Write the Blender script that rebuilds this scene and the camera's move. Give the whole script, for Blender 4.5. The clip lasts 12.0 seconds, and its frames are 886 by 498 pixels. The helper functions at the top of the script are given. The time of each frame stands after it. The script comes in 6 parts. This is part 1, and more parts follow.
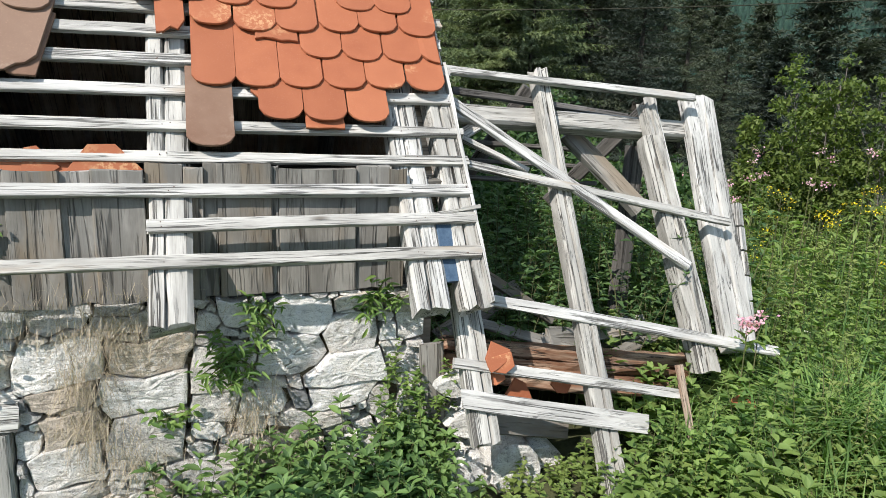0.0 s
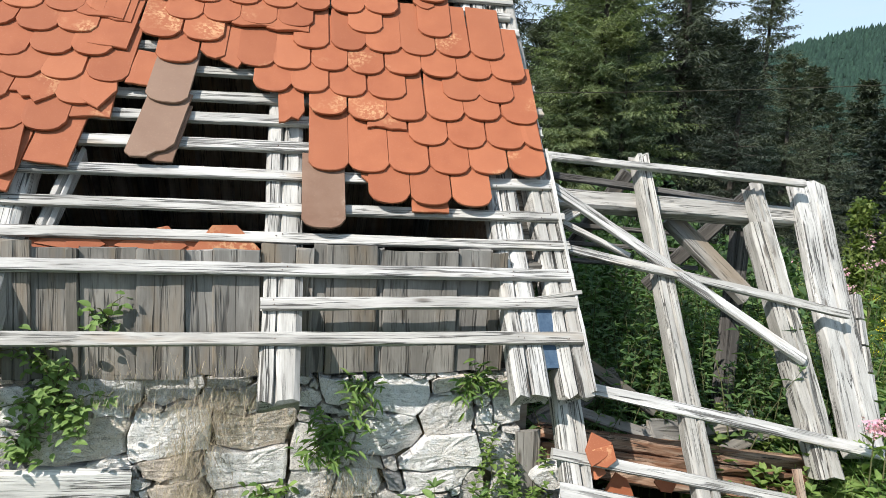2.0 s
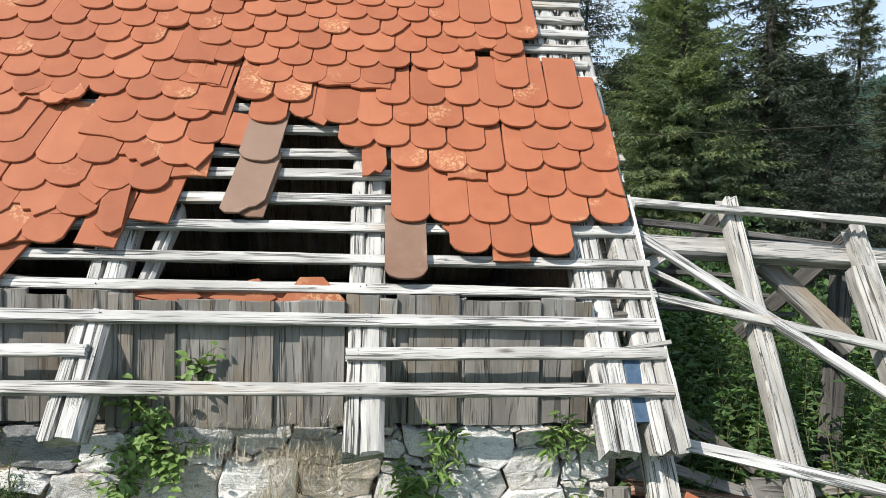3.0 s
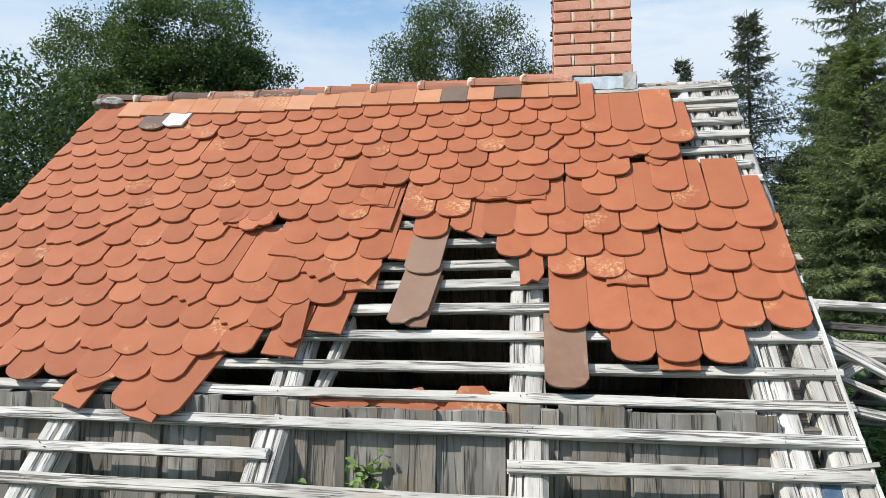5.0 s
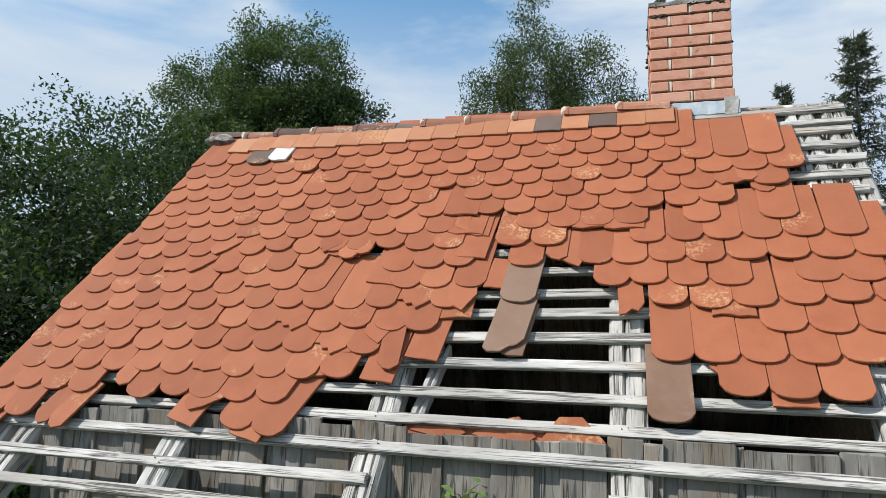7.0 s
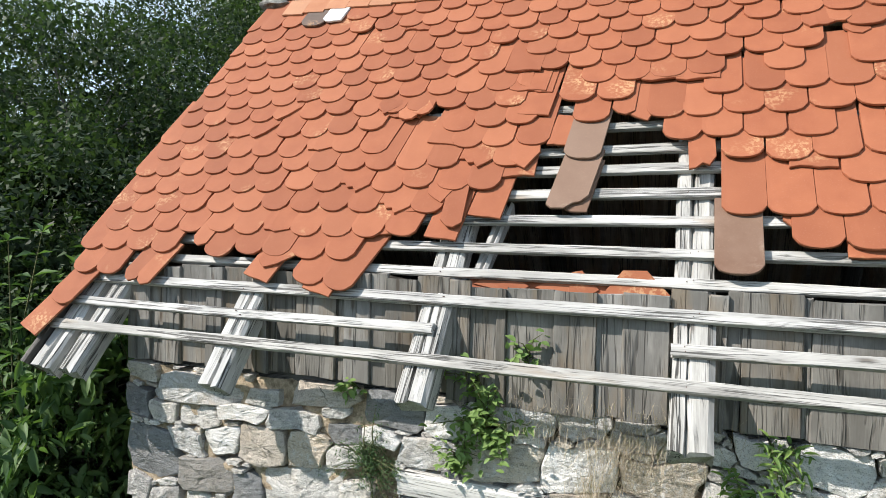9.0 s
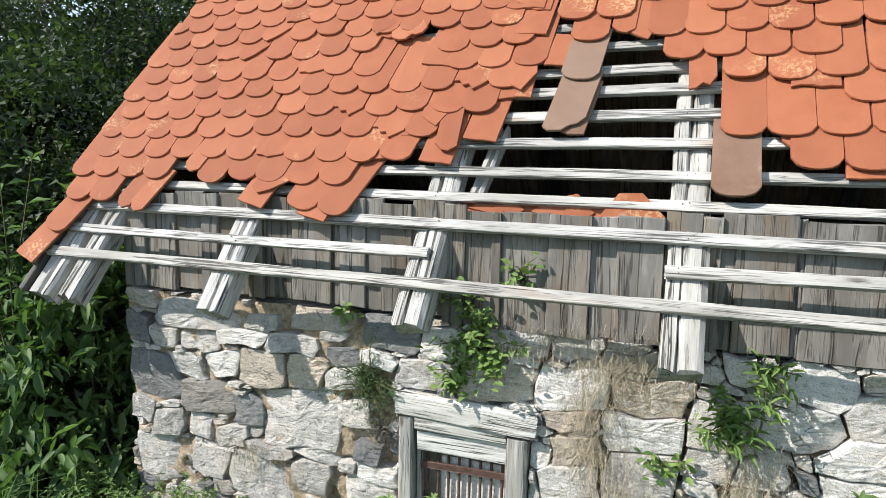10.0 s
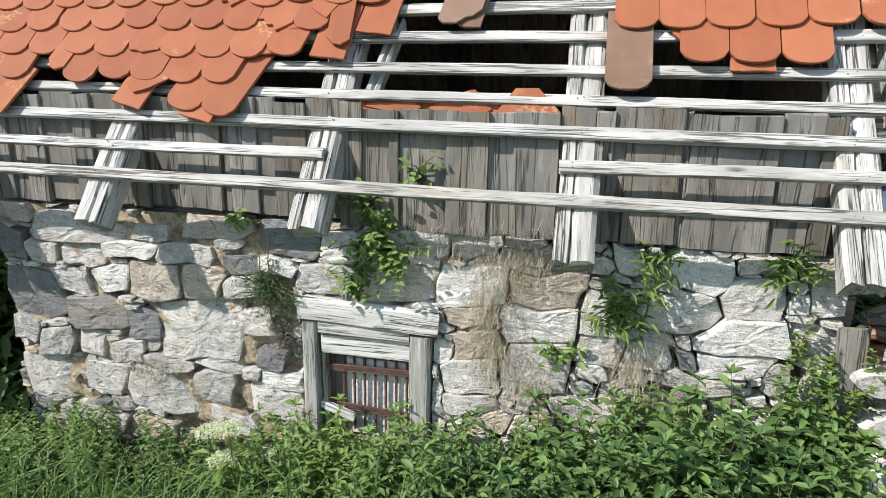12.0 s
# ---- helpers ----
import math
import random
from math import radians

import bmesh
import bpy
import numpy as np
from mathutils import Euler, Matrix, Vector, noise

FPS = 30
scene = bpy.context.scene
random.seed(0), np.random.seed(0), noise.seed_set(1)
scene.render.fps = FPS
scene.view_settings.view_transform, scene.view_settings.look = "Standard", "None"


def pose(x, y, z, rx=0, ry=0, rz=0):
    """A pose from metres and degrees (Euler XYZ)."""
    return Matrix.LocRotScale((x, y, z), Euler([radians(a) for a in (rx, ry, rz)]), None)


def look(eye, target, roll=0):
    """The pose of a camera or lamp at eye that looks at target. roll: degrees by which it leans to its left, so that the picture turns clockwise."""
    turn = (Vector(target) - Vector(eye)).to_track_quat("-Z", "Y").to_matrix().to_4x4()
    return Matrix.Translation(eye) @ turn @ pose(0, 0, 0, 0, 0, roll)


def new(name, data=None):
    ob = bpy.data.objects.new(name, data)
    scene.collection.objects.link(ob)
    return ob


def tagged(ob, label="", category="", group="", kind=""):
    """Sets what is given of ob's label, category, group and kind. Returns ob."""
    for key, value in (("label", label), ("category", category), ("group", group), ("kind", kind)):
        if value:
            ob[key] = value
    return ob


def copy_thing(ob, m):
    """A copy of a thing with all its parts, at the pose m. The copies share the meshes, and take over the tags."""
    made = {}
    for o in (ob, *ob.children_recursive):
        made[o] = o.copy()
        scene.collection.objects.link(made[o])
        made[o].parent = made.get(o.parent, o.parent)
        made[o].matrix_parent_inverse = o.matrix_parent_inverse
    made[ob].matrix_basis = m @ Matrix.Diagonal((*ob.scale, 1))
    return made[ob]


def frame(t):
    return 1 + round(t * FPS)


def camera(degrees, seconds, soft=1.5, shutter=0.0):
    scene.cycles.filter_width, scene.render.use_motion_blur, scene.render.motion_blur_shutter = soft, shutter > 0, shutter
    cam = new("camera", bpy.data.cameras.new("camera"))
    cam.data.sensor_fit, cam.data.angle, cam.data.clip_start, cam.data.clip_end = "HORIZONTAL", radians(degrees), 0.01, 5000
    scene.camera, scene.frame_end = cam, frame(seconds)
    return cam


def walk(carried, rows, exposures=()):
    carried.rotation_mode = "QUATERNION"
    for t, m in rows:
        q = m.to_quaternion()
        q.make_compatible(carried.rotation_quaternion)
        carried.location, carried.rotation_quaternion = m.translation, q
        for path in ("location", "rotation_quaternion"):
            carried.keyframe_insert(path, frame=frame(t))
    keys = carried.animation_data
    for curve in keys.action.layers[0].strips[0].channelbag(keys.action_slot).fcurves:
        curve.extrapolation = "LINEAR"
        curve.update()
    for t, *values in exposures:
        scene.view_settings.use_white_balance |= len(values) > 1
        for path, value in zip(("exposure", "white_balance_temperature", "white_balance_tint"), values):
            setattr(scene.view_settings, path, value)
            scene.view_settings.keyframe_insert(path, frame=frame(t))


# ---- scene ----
cam = camera(67.8, 12.0, soft=0.45)
# t, x, y, z, turn about x, y, z
PATH = [
    (0.0, -0.077, 0.172, 1.793, 76.87, -2.73, -19.29),
    (0.5, -0.099, 0.180, 1.798, 77.14, -3.01, -18.08),
    (1.0, -0.115, 0.187, 1.811, 78.54, -3.08, -16.02),
    (1.5, -0.133, 0.185, 1.820, 80.09, -3.14, -14.23),
    (2.0, -0.158, 0.187, 1.838, 82.80, -3.07, -11.99),
    (2.5, -0.171, 0.185, 1.843, 84.16, -2.11, -8.90),
    (3.0, -0.184, 0.193, 1.858, 86.40, -1.75, -5.54),
    (3.2, -0.187, 0.196, 1.863, 87.94, -1.74, -4.51),
    (4.8, -0.179, 0.158, 1.864, 94.73, -0.74, 7.02),
    (5.0, -0.175, 0.154, 1.864, 95.41, -0.59, 8.27),
    (5.5, -0.163, 0.150, 1.873, 98.57, -1.01, 8.54),
    (6.0, -0.177, 0.134, 1.855, 101.63, -1.50, 9.89),
    (6.5, -0.200, 0.133, 1.852, 100.00, -1.74, 12.37),
    (7.0, -0.220, 0.138, 1.841, 98.09, -1.63, 15.64),
    (7.5, -0.233, 0.142, 1.824, 95.18, -1.76, 18.37),
    (7.7, -0.237, 0.147, 1.816, 93.75, -1.66, 19.36),
    (9.3, -0.240, 0.145, 1.745, 85.79, -0.79, 20.74),
    (9.5, -0.238, 0.145, 1.740, 84.62, -0.66, 20.59),
    (10.0, -0.234, 0.156, 1.725, 81.29, -0.80, 20.46),
    (10.5, -0.239, 0.162, 1.710, 77.48, -0.53, 19.55),
    (11.0, -0.225, 0.180, 1.681, 74.70, -0.53, 17.79),
    (11.5, -0.212, 0.191, 1.675, 73.85, -0.57, 15.63),
    (12.0, -0.189, 0.201, 1.667, 73.79, -0.84, 12.64),
]
walk(cam, [(t, pose(x, y, z, a, b, c)) for t, x, y, z, a, b, c in PATH], exposures=[(0.0, 0.42), (3.0, 0.46), (5.0, 0.34), (6.0, 0.22), (7.0, 0.15), (7.5, 0.17), (9.5, 0.53), (11.0, 0.46), (12.0, 0.45)])

# ---- light ----
SUN_TO = Vector((-0.32, -0.245, 0.39)).normalized()
world = bpy.data.worlds.new("world")
scene.world = world
world.use_nodes = True
wn, wl = world.node_tree.nodes, world.node_tree.links
wbg = wn["Background"]
sky = wn.new("ShaderNodeTexSky")
sky.sky_type = "NISHITA"
sky.sun_disc = False
sky.sun_elevation = math.asin(SUN_TO.z)
sky.sun_rotation = math.atan2(SUN_TO.x, SUN_TO.y)
sky.air_density, sky.dust_density, sky.ozone_density = 1.0, 0.5, 1.0
# thin high cloud in drifting banks
wco = wn.new("ShaderNodeTexCoord")
wmap = wn.new("ShaderNodeMapping")
wmap.inputs["Scale"].default_value = (1.3, 1.3, 4.6)
wmap.inputs["Location"].default_value = (0.3, 0.15, 0.0)
wl.new(wco.outputs["Generated"], wmap.inputs["Vector"])
cl = wn.new("ShaderNodeTexNoise")
cl.inputs["Scale"].default_value, cl.inputs["Detail"].default_value, cl.inputs["Roughness"].default_value = 1.7, 7.0, 0.55
cl.inputs["Distortion"].default_value = 0.35
wl.new(wmap.outputs["Vector"], cl.inputs["Vector"])
cr = wn.new("ShaderNodeValToRGB")
cr.color_ramp.elements[0].position, cr.color_ramp.elements[1].position = 0.38, 0.60
wl.new(cl.outputs["Fac"], cr.inputs["Fac"])
cm = wn.new("ShaderNodeMix")
cm.data_type = "RGBA"
cm.inputs[7].default_value = (5.6, 6.2, 6.8, 1.0)
# haze and cloud thicken towards the horizon
wsep = wn.new("ShaderNodeSeparateXYZ")
wl.new(wco.outputs["Generated"], wsep.inputs[0])
low = wn.new("ShaderNodeMapRange")
low.interpolation_type = "SMOOTHSTEP"
low.inputs["From Min"].default_value, low.inputs["From Max"].default_value = 0.56, 0.26
low.inputs["To Max"].default_value = 0.78
wl.new(wsep.outputs["Z"], low.inputs["Value"])
wl.new(cr.outputs["Color"], cm.inputs[0])
haze = wn.new("ShaderNodeMix")
haze.data_type = "RGBA"
haze.inputs[7].default_value = (4.4, 5.05, 5.85, 1.0)
wl.new(low.outputs["Result"], haze.inputs[0])
wl.new(cm.outputs[2], haze.inputs[6])
deep = wn.new("ShaderNodeMix")
deep.data_type, deep.blend_type = "RGBA", "MULTIPLY"
deep.inputs[0].default_value = 1.0
deep.inputs[7].default_value = (0.80, 1.36, 1.50, 1.0)
wl.new(sky.outputs["Color"], deep.inputs[6])
wl.new(deep.outputs[2], cm.inputs[6])
wl.new(haze.outputs[2], wbg.inputs["Color"])
wbg.inputs["Strength"].default_value = 0.122

sun = new("sun", bpy.data.lights.new("sun", "SUN"))
sun.data.energy, sun.data.angle, sun.data.color = 5.0, radians(0.55), (1.0, 0.945, 0.885)
sun.matrix_world = look((0, 0, 0), -SUN_TO)


# ---- materials ----
class Nodes:
    """A material's node tree with short calls."""

    def __init__(self, name, rough=0.8):
        self.m = bpy.data.materials.new(name)
        self.m.use_nodes = True
        self.n, self.l = self.m.node_tree.nodes, self.m.node_tree.links
        self.b = self.n["Principled BSDF"]
        self.b.inputs["Roughness"].default_value = rough
        self.b.inputs["Specular IOR Level"].default_value = 0.3

    def coord(self, scale=(1, 1, 1), vary=0.0, space="Object"):
        c = self.n.new("ShaderNodeTexCoord")
        p = self.n.new("ShaderNodeMapping")
        p.inputs["Scale"].default_value = scale
        self.l.new(c.outputs[space], p.inputs["Vector"])
        if vary:
            s = self.n.new("ShaderNodeVectorMath")
            s.operation = "SCALE"
            s.inputs[0].default_value = (vary, vary * 1.7, vary * 2.3)
            self.l.new(self.rand(), s.inputs["Scale"])
            self.l.new(s.outputs[0], p.inputs["Location"])
        return p.outputs[0]

    def rand(self):
        return self.n.new("ShaderNodeObjectInfo").outputs["Random"]

    def island(self):
        return self.n.new("ShaderNodeNewGeometry").outputs["Random Per Island"]

    def noise(self, vec, scale, detail=4.0, rough=0.55, dist=0.0):
        t = self.n.new("ShaderNodeTexNoise")
        t.inputs["Scale"].default_value, t.inputs["Detail"].default_value = scale, detail
        t.inputs["Roughness"].default_value, t.inputs["Distortion"].default_value = rough, dist
        self.l.new(vec, t.inputs["Vector"])
        return t.outputs["Fac"]

    def ramp(self, fac, *stops):
        r = self.n.new("ShaderNodeValToRGB")
        e = r.color_ramp.elements
        while len(e) < len(stops):
            e.new(0.5)
        for k, (pos, col) in zip(e, stops):
            k.position, k.color = pos, (*col, 1.0) if len(col) == 3 else col
        self.l.new(fac, r.inputs["Fac"])
        return r.outputs["Color"]

    def band(self, fac, lo, hi):
        r = self.n.new("ShaderNodeMapRange")
        r.inputs["From Min"].default_value, r.inputs["From Max"].default_value = lo, hi
        self.l.new(fac, r.inputs["Value"])
        return r.outputs["Result"]

    def mix(self, fac, a, b, mode="MIX"):
        x = self.n.new("ShaderNodeMix")
        x.data_type, x.blend_type = "RGBA", mode
        for key, v in ((0, fac), (6, a), (7, b)):
            if isinstance(v, (int, float)):
                x.inputs[key].default_value = v
            elif isinstance(v, tuple):
                x.inputs[key].default_value = (*v, 1.0)
            else:
                self.l.new(v, x.inputs[key])
        return x.outputs[2]

    def math(self, op, a, b):
        x = self.n.new("ShaderNodeMath")
        x.operation = op
        for key, v in ((0, a), (1, b)):
            if isinstance(v, (int, float)):
                x.inputs[key].default_value = v
            else:
                self.l.new(v, x.inputs[key])
        return x.outputs[0]

    def color(self, c):
        if isinstance(c, tuple):
            self.b.inputs["Base Color"].default_value = (*c, 1.0)
        else:
            self.l.new(c, self.b.inputs["Base Color"])

    def bump(self, height, strength=0.4, dist=0.01):
        u = self.n.new("ShaderNodeBump")
        u.inputs["Strength"].default_value, u.inputs["Distance"].default_value = strength, dist
        self.l.new(height, u.inputs["Height"])
        self.l.new(u.outputs[0], self.b.inputs["Normal"])

    def leafy(self, amount=0.35, tint=(1.2, 1.4, 0.62)):
        """Light that comes through a leaf."""
        t = self.n.new("ShaderNodeBsdfTranslucent")
        s = self.n.new("ShaderNodeMixShader")
        s.inputs[0].default_value = amount
        src = self.b.inputs["Base Color"]
        if src.links:
            self.l.new(self.mix(1.0, src.links[0].from_socket, tint, "MULTIPLY"), t.inputs["Color"])
        self.l.new(self.b.outputs[0], s.inputs[1])
        self.l.new(t.outputs[0], s.inputs[2])
        self.l.new(s.outputs[0], self.n["Material Output"].inputs["Surface"])


def wood(name, dark, mid, light, stain=(0.3, 0.2, 0.11), stain_at=0.62, cracks=0.8, soft=0.27, low=(0.74, 0.72, 0.68), lines=0.40, relief=0.35, broad=24, gap=42):
    """Weathered softwood with the grain along x: growth rings, fibres, drying cracks, knots and stains."""
    k = Nodes(name, 0.85)
    rings = k.noise(k.coord((2.4, 135, 135), 9.0), 1.0, 4, 0.62, 0.3)
    fibre = k.noise(k.coord((7, 420, 420), 5.0), 1.0, 3, 0.6)
    big = k.noise(k.coord((1.6, 7, 7), 7.0), 1.0, 4, 0.6)
    wash = k.noise(k.coord((2.2, broad, broad), 4.0), 1.0, 5, 0.62)
    c = k.ramp(wash, (0.30, tuple(0.28 * a + 0.72 * b for a, b in zip(dark, mid))), (0.46, mid), (0.64, light))
    c = k.mix(k.math("MULTIPLY", k.band(rings, 0.44, 0.30), lines), c, dark)
    c = k.mix(k.math("MULTIPLY", k.band(rings, 0.56, 0.74), 0.40), c, light)
    c = k.mix(k.math("MULTIPLY", k.band(fibre, 0.46, 0.30), soft * 1.3), c, dark)
    c = k.mix(k.band(big, stain_at, stain_at + 0.14), c, k.mix(0.55, c, stain))
    gaps = k.noise(k.coord((0.75, gap, gap), 13.0), 1.0, 3, 0.5, 0.3)
    line = k.band(k.math("ABSOLUTE", k.math("SUBTRACT", gaps, 0.5), 0.0), 0.026, 0.010)
    line = k.math("MULTIPLY", line, k.band(k.noise(k.coord((2.2, 12, 12), 3.0), 1.0, 2), 0.45, 0.52))
    hair = k.noise(k.coord((1.5, 95, 95), 21.0), 1.0, 2, 0.5, 0.2)
    hair = k.band(k.math("ABSOLUTE", k.math("SUBTRACT", hair, 0.5), 0.0), 0.022, 0.008)
    hair = k.math("MULTIPLY", hair, k.band(k.noise(k.coord((4, 20, 20), 8.0), 1.0, 2), 0.50, 0.58))
    line = k.math("MAXIMUM", line, k.math("MULTIPLY", hair, 0.75))
    c = k.mix(k.math("MULTIPLY", line, cracks), c, (0.02, 0.018, 0.016))
    cell = k.n.new("ShaderNodeTexVoronoi")
    cell.inputs["Scale"].default_value = 1.0
    k.l.new(k.coord((3.6, 15, 15), 4.0), cell.inputs["Vector"])
    knot = k.math("MULTIPLY", k.band(cell.outputs["Distance"], 0.19, 0.09), k.band(k.noise(k.coord((1.2, 5, 5), 6.0), 1.0, 1), 0.57, 0.6))
    c = k.mix(k.math("MULTIPLY", knot, 0.7), c, (0.07, 0.05, 0.035))
    tone = k.mix(k.rand(), low, (1, 1, 1))
    k.color(k.mix(0.8, c, tone, "MULTIPLY"))
    h = k.math("ADD", k.math("MULTIPLY", rings, 0.8), k.math("MULTIPLY", fibre, 0.3))
    k.bump(k.math("SUBTRACT", k.math("MULTIPLY", h, relief), line), 0.85, 0.006)
    return k.m


WOOD_SILVER = wood("weathered silver wood", (0.115, 0.110, 0.102), (0.42, 0.41, 0.39), (0.60, 0.588, 0.562), (0.36, 0.26, 0.16), 0.60, 0.75, 0.26, (0.74, 0.72, 0.68), 0.24, 0.35, 18, 34)
WOOD_RAFTER = wood("weathered rafter wood", (0.070, 0.066, 0.06), (0.41, 0.40, 0.378), (0.60, 0.588, 0.56), (0.33, 0.29, 0.24), 0.62, 0.85, 0.26, (0.74, 0.72, 0.68), 0.20, 0.35, 14, 26)
WOOD_BOARD = wood("grey board wood", (0.055, 0.051, 0.046), (0.205, 0.196, 0.180), (0.335, 0.322, 0.298), (0.26, 0.195, 0.125), 0.52, 0.6, 0.20, (0.50, 0.465, 0.41), 0.18, 0.10, 7, 14)
WOOD_PALE = wood("bleached frame wood", (0.14, 0.135, 0.13), (0.64, 0.63, 0.605), (0.78, 0.77, 0.745), (0.40, 0.33, 0.25), 0.66, 0.9, 0.4)
# dark copy of the grey wood, carrying the shade of inner and rear timbers
WOOD_DARK = wood("weathered wood with shade in colour", (0.03, 0.028, 0.025), (0.09, 0.085, 0.08), (0.18, 0.17, 0.16))
WOOD_ATTIC = wood("brown attic board wood", (0.10, 0.083, 0.065), (0.36, 0.31, 0.25), (0.50, 0.44, 0.37), (0.38, 0.26, 0.16), 0.5, 0.7, 0.3, (0.55, 0.5, 0.45))
WOOD_ROT = wood("rotten brown wood", (0.03, 0.017, 0.011), (0.21, 0.105, 0.062), (0.40, 0.28, 0.20), (0.38, 0.33, 0.27), 0.55, 0.9)


def clay(name, base, deep, pale, lichen=(0.52, 0.29, 0.15), amount=0.62):
    k = Nodes(name, 0.75)
    k.b.inputs["Specular IOR Level"].default_value = 0.22
    k.b.inputs["Diffuse Roughness"].default_value = 0.25
    r = k.math("FRACT", k.math("ADD", k.rand(), k.island()), 0.0)
    wash = k.noise(k.coord((1, 1, 1), 6.0), 7, 5, 0.6)
    c = k.mix(k.band(wash, 0.3, 0.7), deep, base)
    c = k.mix(k.math("MULTIPLY", k.math("MULTIPLY", r, r), 0.6), c, pale)
    r2 = k.math("FRACT", k.math("MULTIPLY", r, 7.31), 0.0)
    c = k.mix(k.math("MULTIPLY", k.band(r2, 0.55, 1.0), 0.55), c, tuple(0.80 * q for q in deep))
    cloud = k.noise(k.coord((1, 1, 1), 11.0), 3.0, 2)
    fleck = k.noise(k.coord((1, 1, 1), 17.0), 55, 5, 0.65)
    spot = k.math("MULTIPLY", k.band(cloud, amount, amount + 0.10), k.band(fleck, 0.48, 0.58))
    c = k.mix(spot, c, lichen)
    dust = k.noise(k.coord((1, 1, 1), 3.0), 160, 2)
    c = k.mix(k.math("MULTIPLY", k.band(dust, 0.6, 0.75), 0.13), c, (0.6, 0.38, 0.25))
    k.color(c)
    k.bump(k.math("ADD", dust, k.math("MULTIPLY", fleck, 0.6)), 0.25, 0.002)
    return k.m


CLAY = clay("terracotta tile", (0.370, 0.127, 0.061), (0.305, 0.098, 0.048), (0.43, 0.163, 0.082))
CLAY_GREY = clay("brown weathered tile", (0.225, 0.140, 0.098), (0.17, 0.094, 0.062), (0.28, 0.188, 0.138), (0.33, 0.25, 0.19))
CLAY_PALE = clay("pale orange tile", (0.48, 0.225, 0.12), (0.40, 0.16, 0.08), (0.54, 0.31, 0.19))
CLAY_SLATE = clay("dark grey tile", (0.16, 0.115, 0.095), (0.12, 0.085, 0.07), (0.2, 0.15, 0.12))
CLAY_WHITE = clay("white tile", (0.75, 0.75, 0.74), (0.7, 0.7, 0.7), (0.8, 0.8, 0.8), (0.7, 0.68, 0.6))
RIDGE_CLAY = clay("ridge tile clay", (0.27, 0.125, 0.085), (0.13, 0.078, 0.062), (0.38, 0.19, 0.125), (0.40, 0.36, 0.29), 0.52)


RIDGE_RED = clay("red ridge tile clay", (0.36, 0.150, 0.088), (0.25, 0.105, 0.066), (0.44, 0.21, 0.135), (0.48, 0.36, 0.27), 0.54)
RIDGE_DARK = clay("sooty ridge tile clay", (0.15, 0.088, 0.068), (0.085, 0.062, 0.055), (0.25, 0.13, 0.09), (0.36, 0.33, 0.28), 0.56)


def stone(name, dark, mid, light, warm):
    """Split gneiss: a tone for each block, lichen, pits, fine crystals and a few veins."""
    k = Nodes(name, 0.88)
    c = k.ramp(k.rand(), (0.0, dark), (0.22, mid), (0.52, light), (0.82, light), (0.92, warm))
    v = k.coord((1, 1, 1), 8.0)
    big = k.noise(v, 5, 5, 0.6)
    rough = k.noise(v, 26, 9, 0.72, 0.2)
    lay = k.noise(k.coord((3, 3, 20), 8.0), 3.0, 6, 0.62, 0.5)
    c = k.mix(k.band(big, 0.52, 0.70), c, k.mix(0.5, c, warm))
    c = k.mix(k.math("MULTIPLY", k.band(big, 0.45, 0.33), 0.40), c, (0.20, 0.205, 0.21))
    c = k.mix(k.math("MULTIPLY", k.band(lay, 0.44, 0.34), 0.30), c, (0.11, 0.115, 0.12))
    c = k.mix(k.math("MULTIPLY", k.band(rough, 0.455, 0.36), 0.55), c, (0.09, 0.088, 0.084))
    c = k.mix(k.math("MULTIPLY", k.band(rough, 0.52, 0.62), 0.55), c, tuple(min(0.74, 1.28 * q) for q in light))
    speck = k.noise(v, 190, 2)
    c = k.mix(k.math("MULTIPLY", k.band(speck, 0.56, 0.66), 0.50), c, (0.07, 0.07, 0.07))
    c = k.mix(k.math("MULTIPLY", k.band(speck, 0.44, 0.34), 0.45), c, tuple(min(0.76, 1.4 * q) for q in light))
    vein = k.band(k.math("ABSOLUTE", k.math("SUBTRACT", k.noise(k.coord((1, 1, 2.6), 8.0), 5, 2, 0.5, 0.4), 0.5), 0.0), 0.009, 0.003)
    vein = k.math("MULTIPLY", vein, k.band(k.noise(v, 4, 2), 0.52, 0.62))
    c = k.mix(k.math("MULTIPLY", vein, 0.6), c, (0.07, 0.066, 0.06))
    k.color(c)
    k.bump(k.math("SUBTRACT", k.math("ADD", k.math("MULTIPLY", rough, 2.0), k.math("ADD", lay, k.math("MULTIPLY", speck, 0.3))), vein), 0.8, 0.014)
    return k.m


STONE = stone("grey gneiss", (0.44, 0.416, 0.385), (0.60, 0.575, 0.537), (0.74, 0.715, 0.67), (0.58, 0.48, 0.365))
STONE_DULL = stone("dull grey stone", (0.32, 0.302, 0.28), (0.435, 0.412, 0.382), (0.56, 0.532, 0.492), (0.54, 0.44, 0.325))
STONE_LIMED = stone("limewashed stone", (0.57, 0.545, 0.505), (0.68, 0.655, 0.615), (0.76, 0.735, 0.695), (0.64, 0.56, 0.455))
STONE_BROWN = stone("brownish stone", (0.35, 0.30, 0.25), (0.42, 0.36, 0.295), (0.48, 0.42, 0.35), (0.50, 0.38, 0.265))
STONE_DARK = stone("dark slate stone", (0.11, 0.11, 0.112), (0.165, 0.166, 0.168), (0.235, 0.234, 0.23), (0.33, 0.29, 0.24))


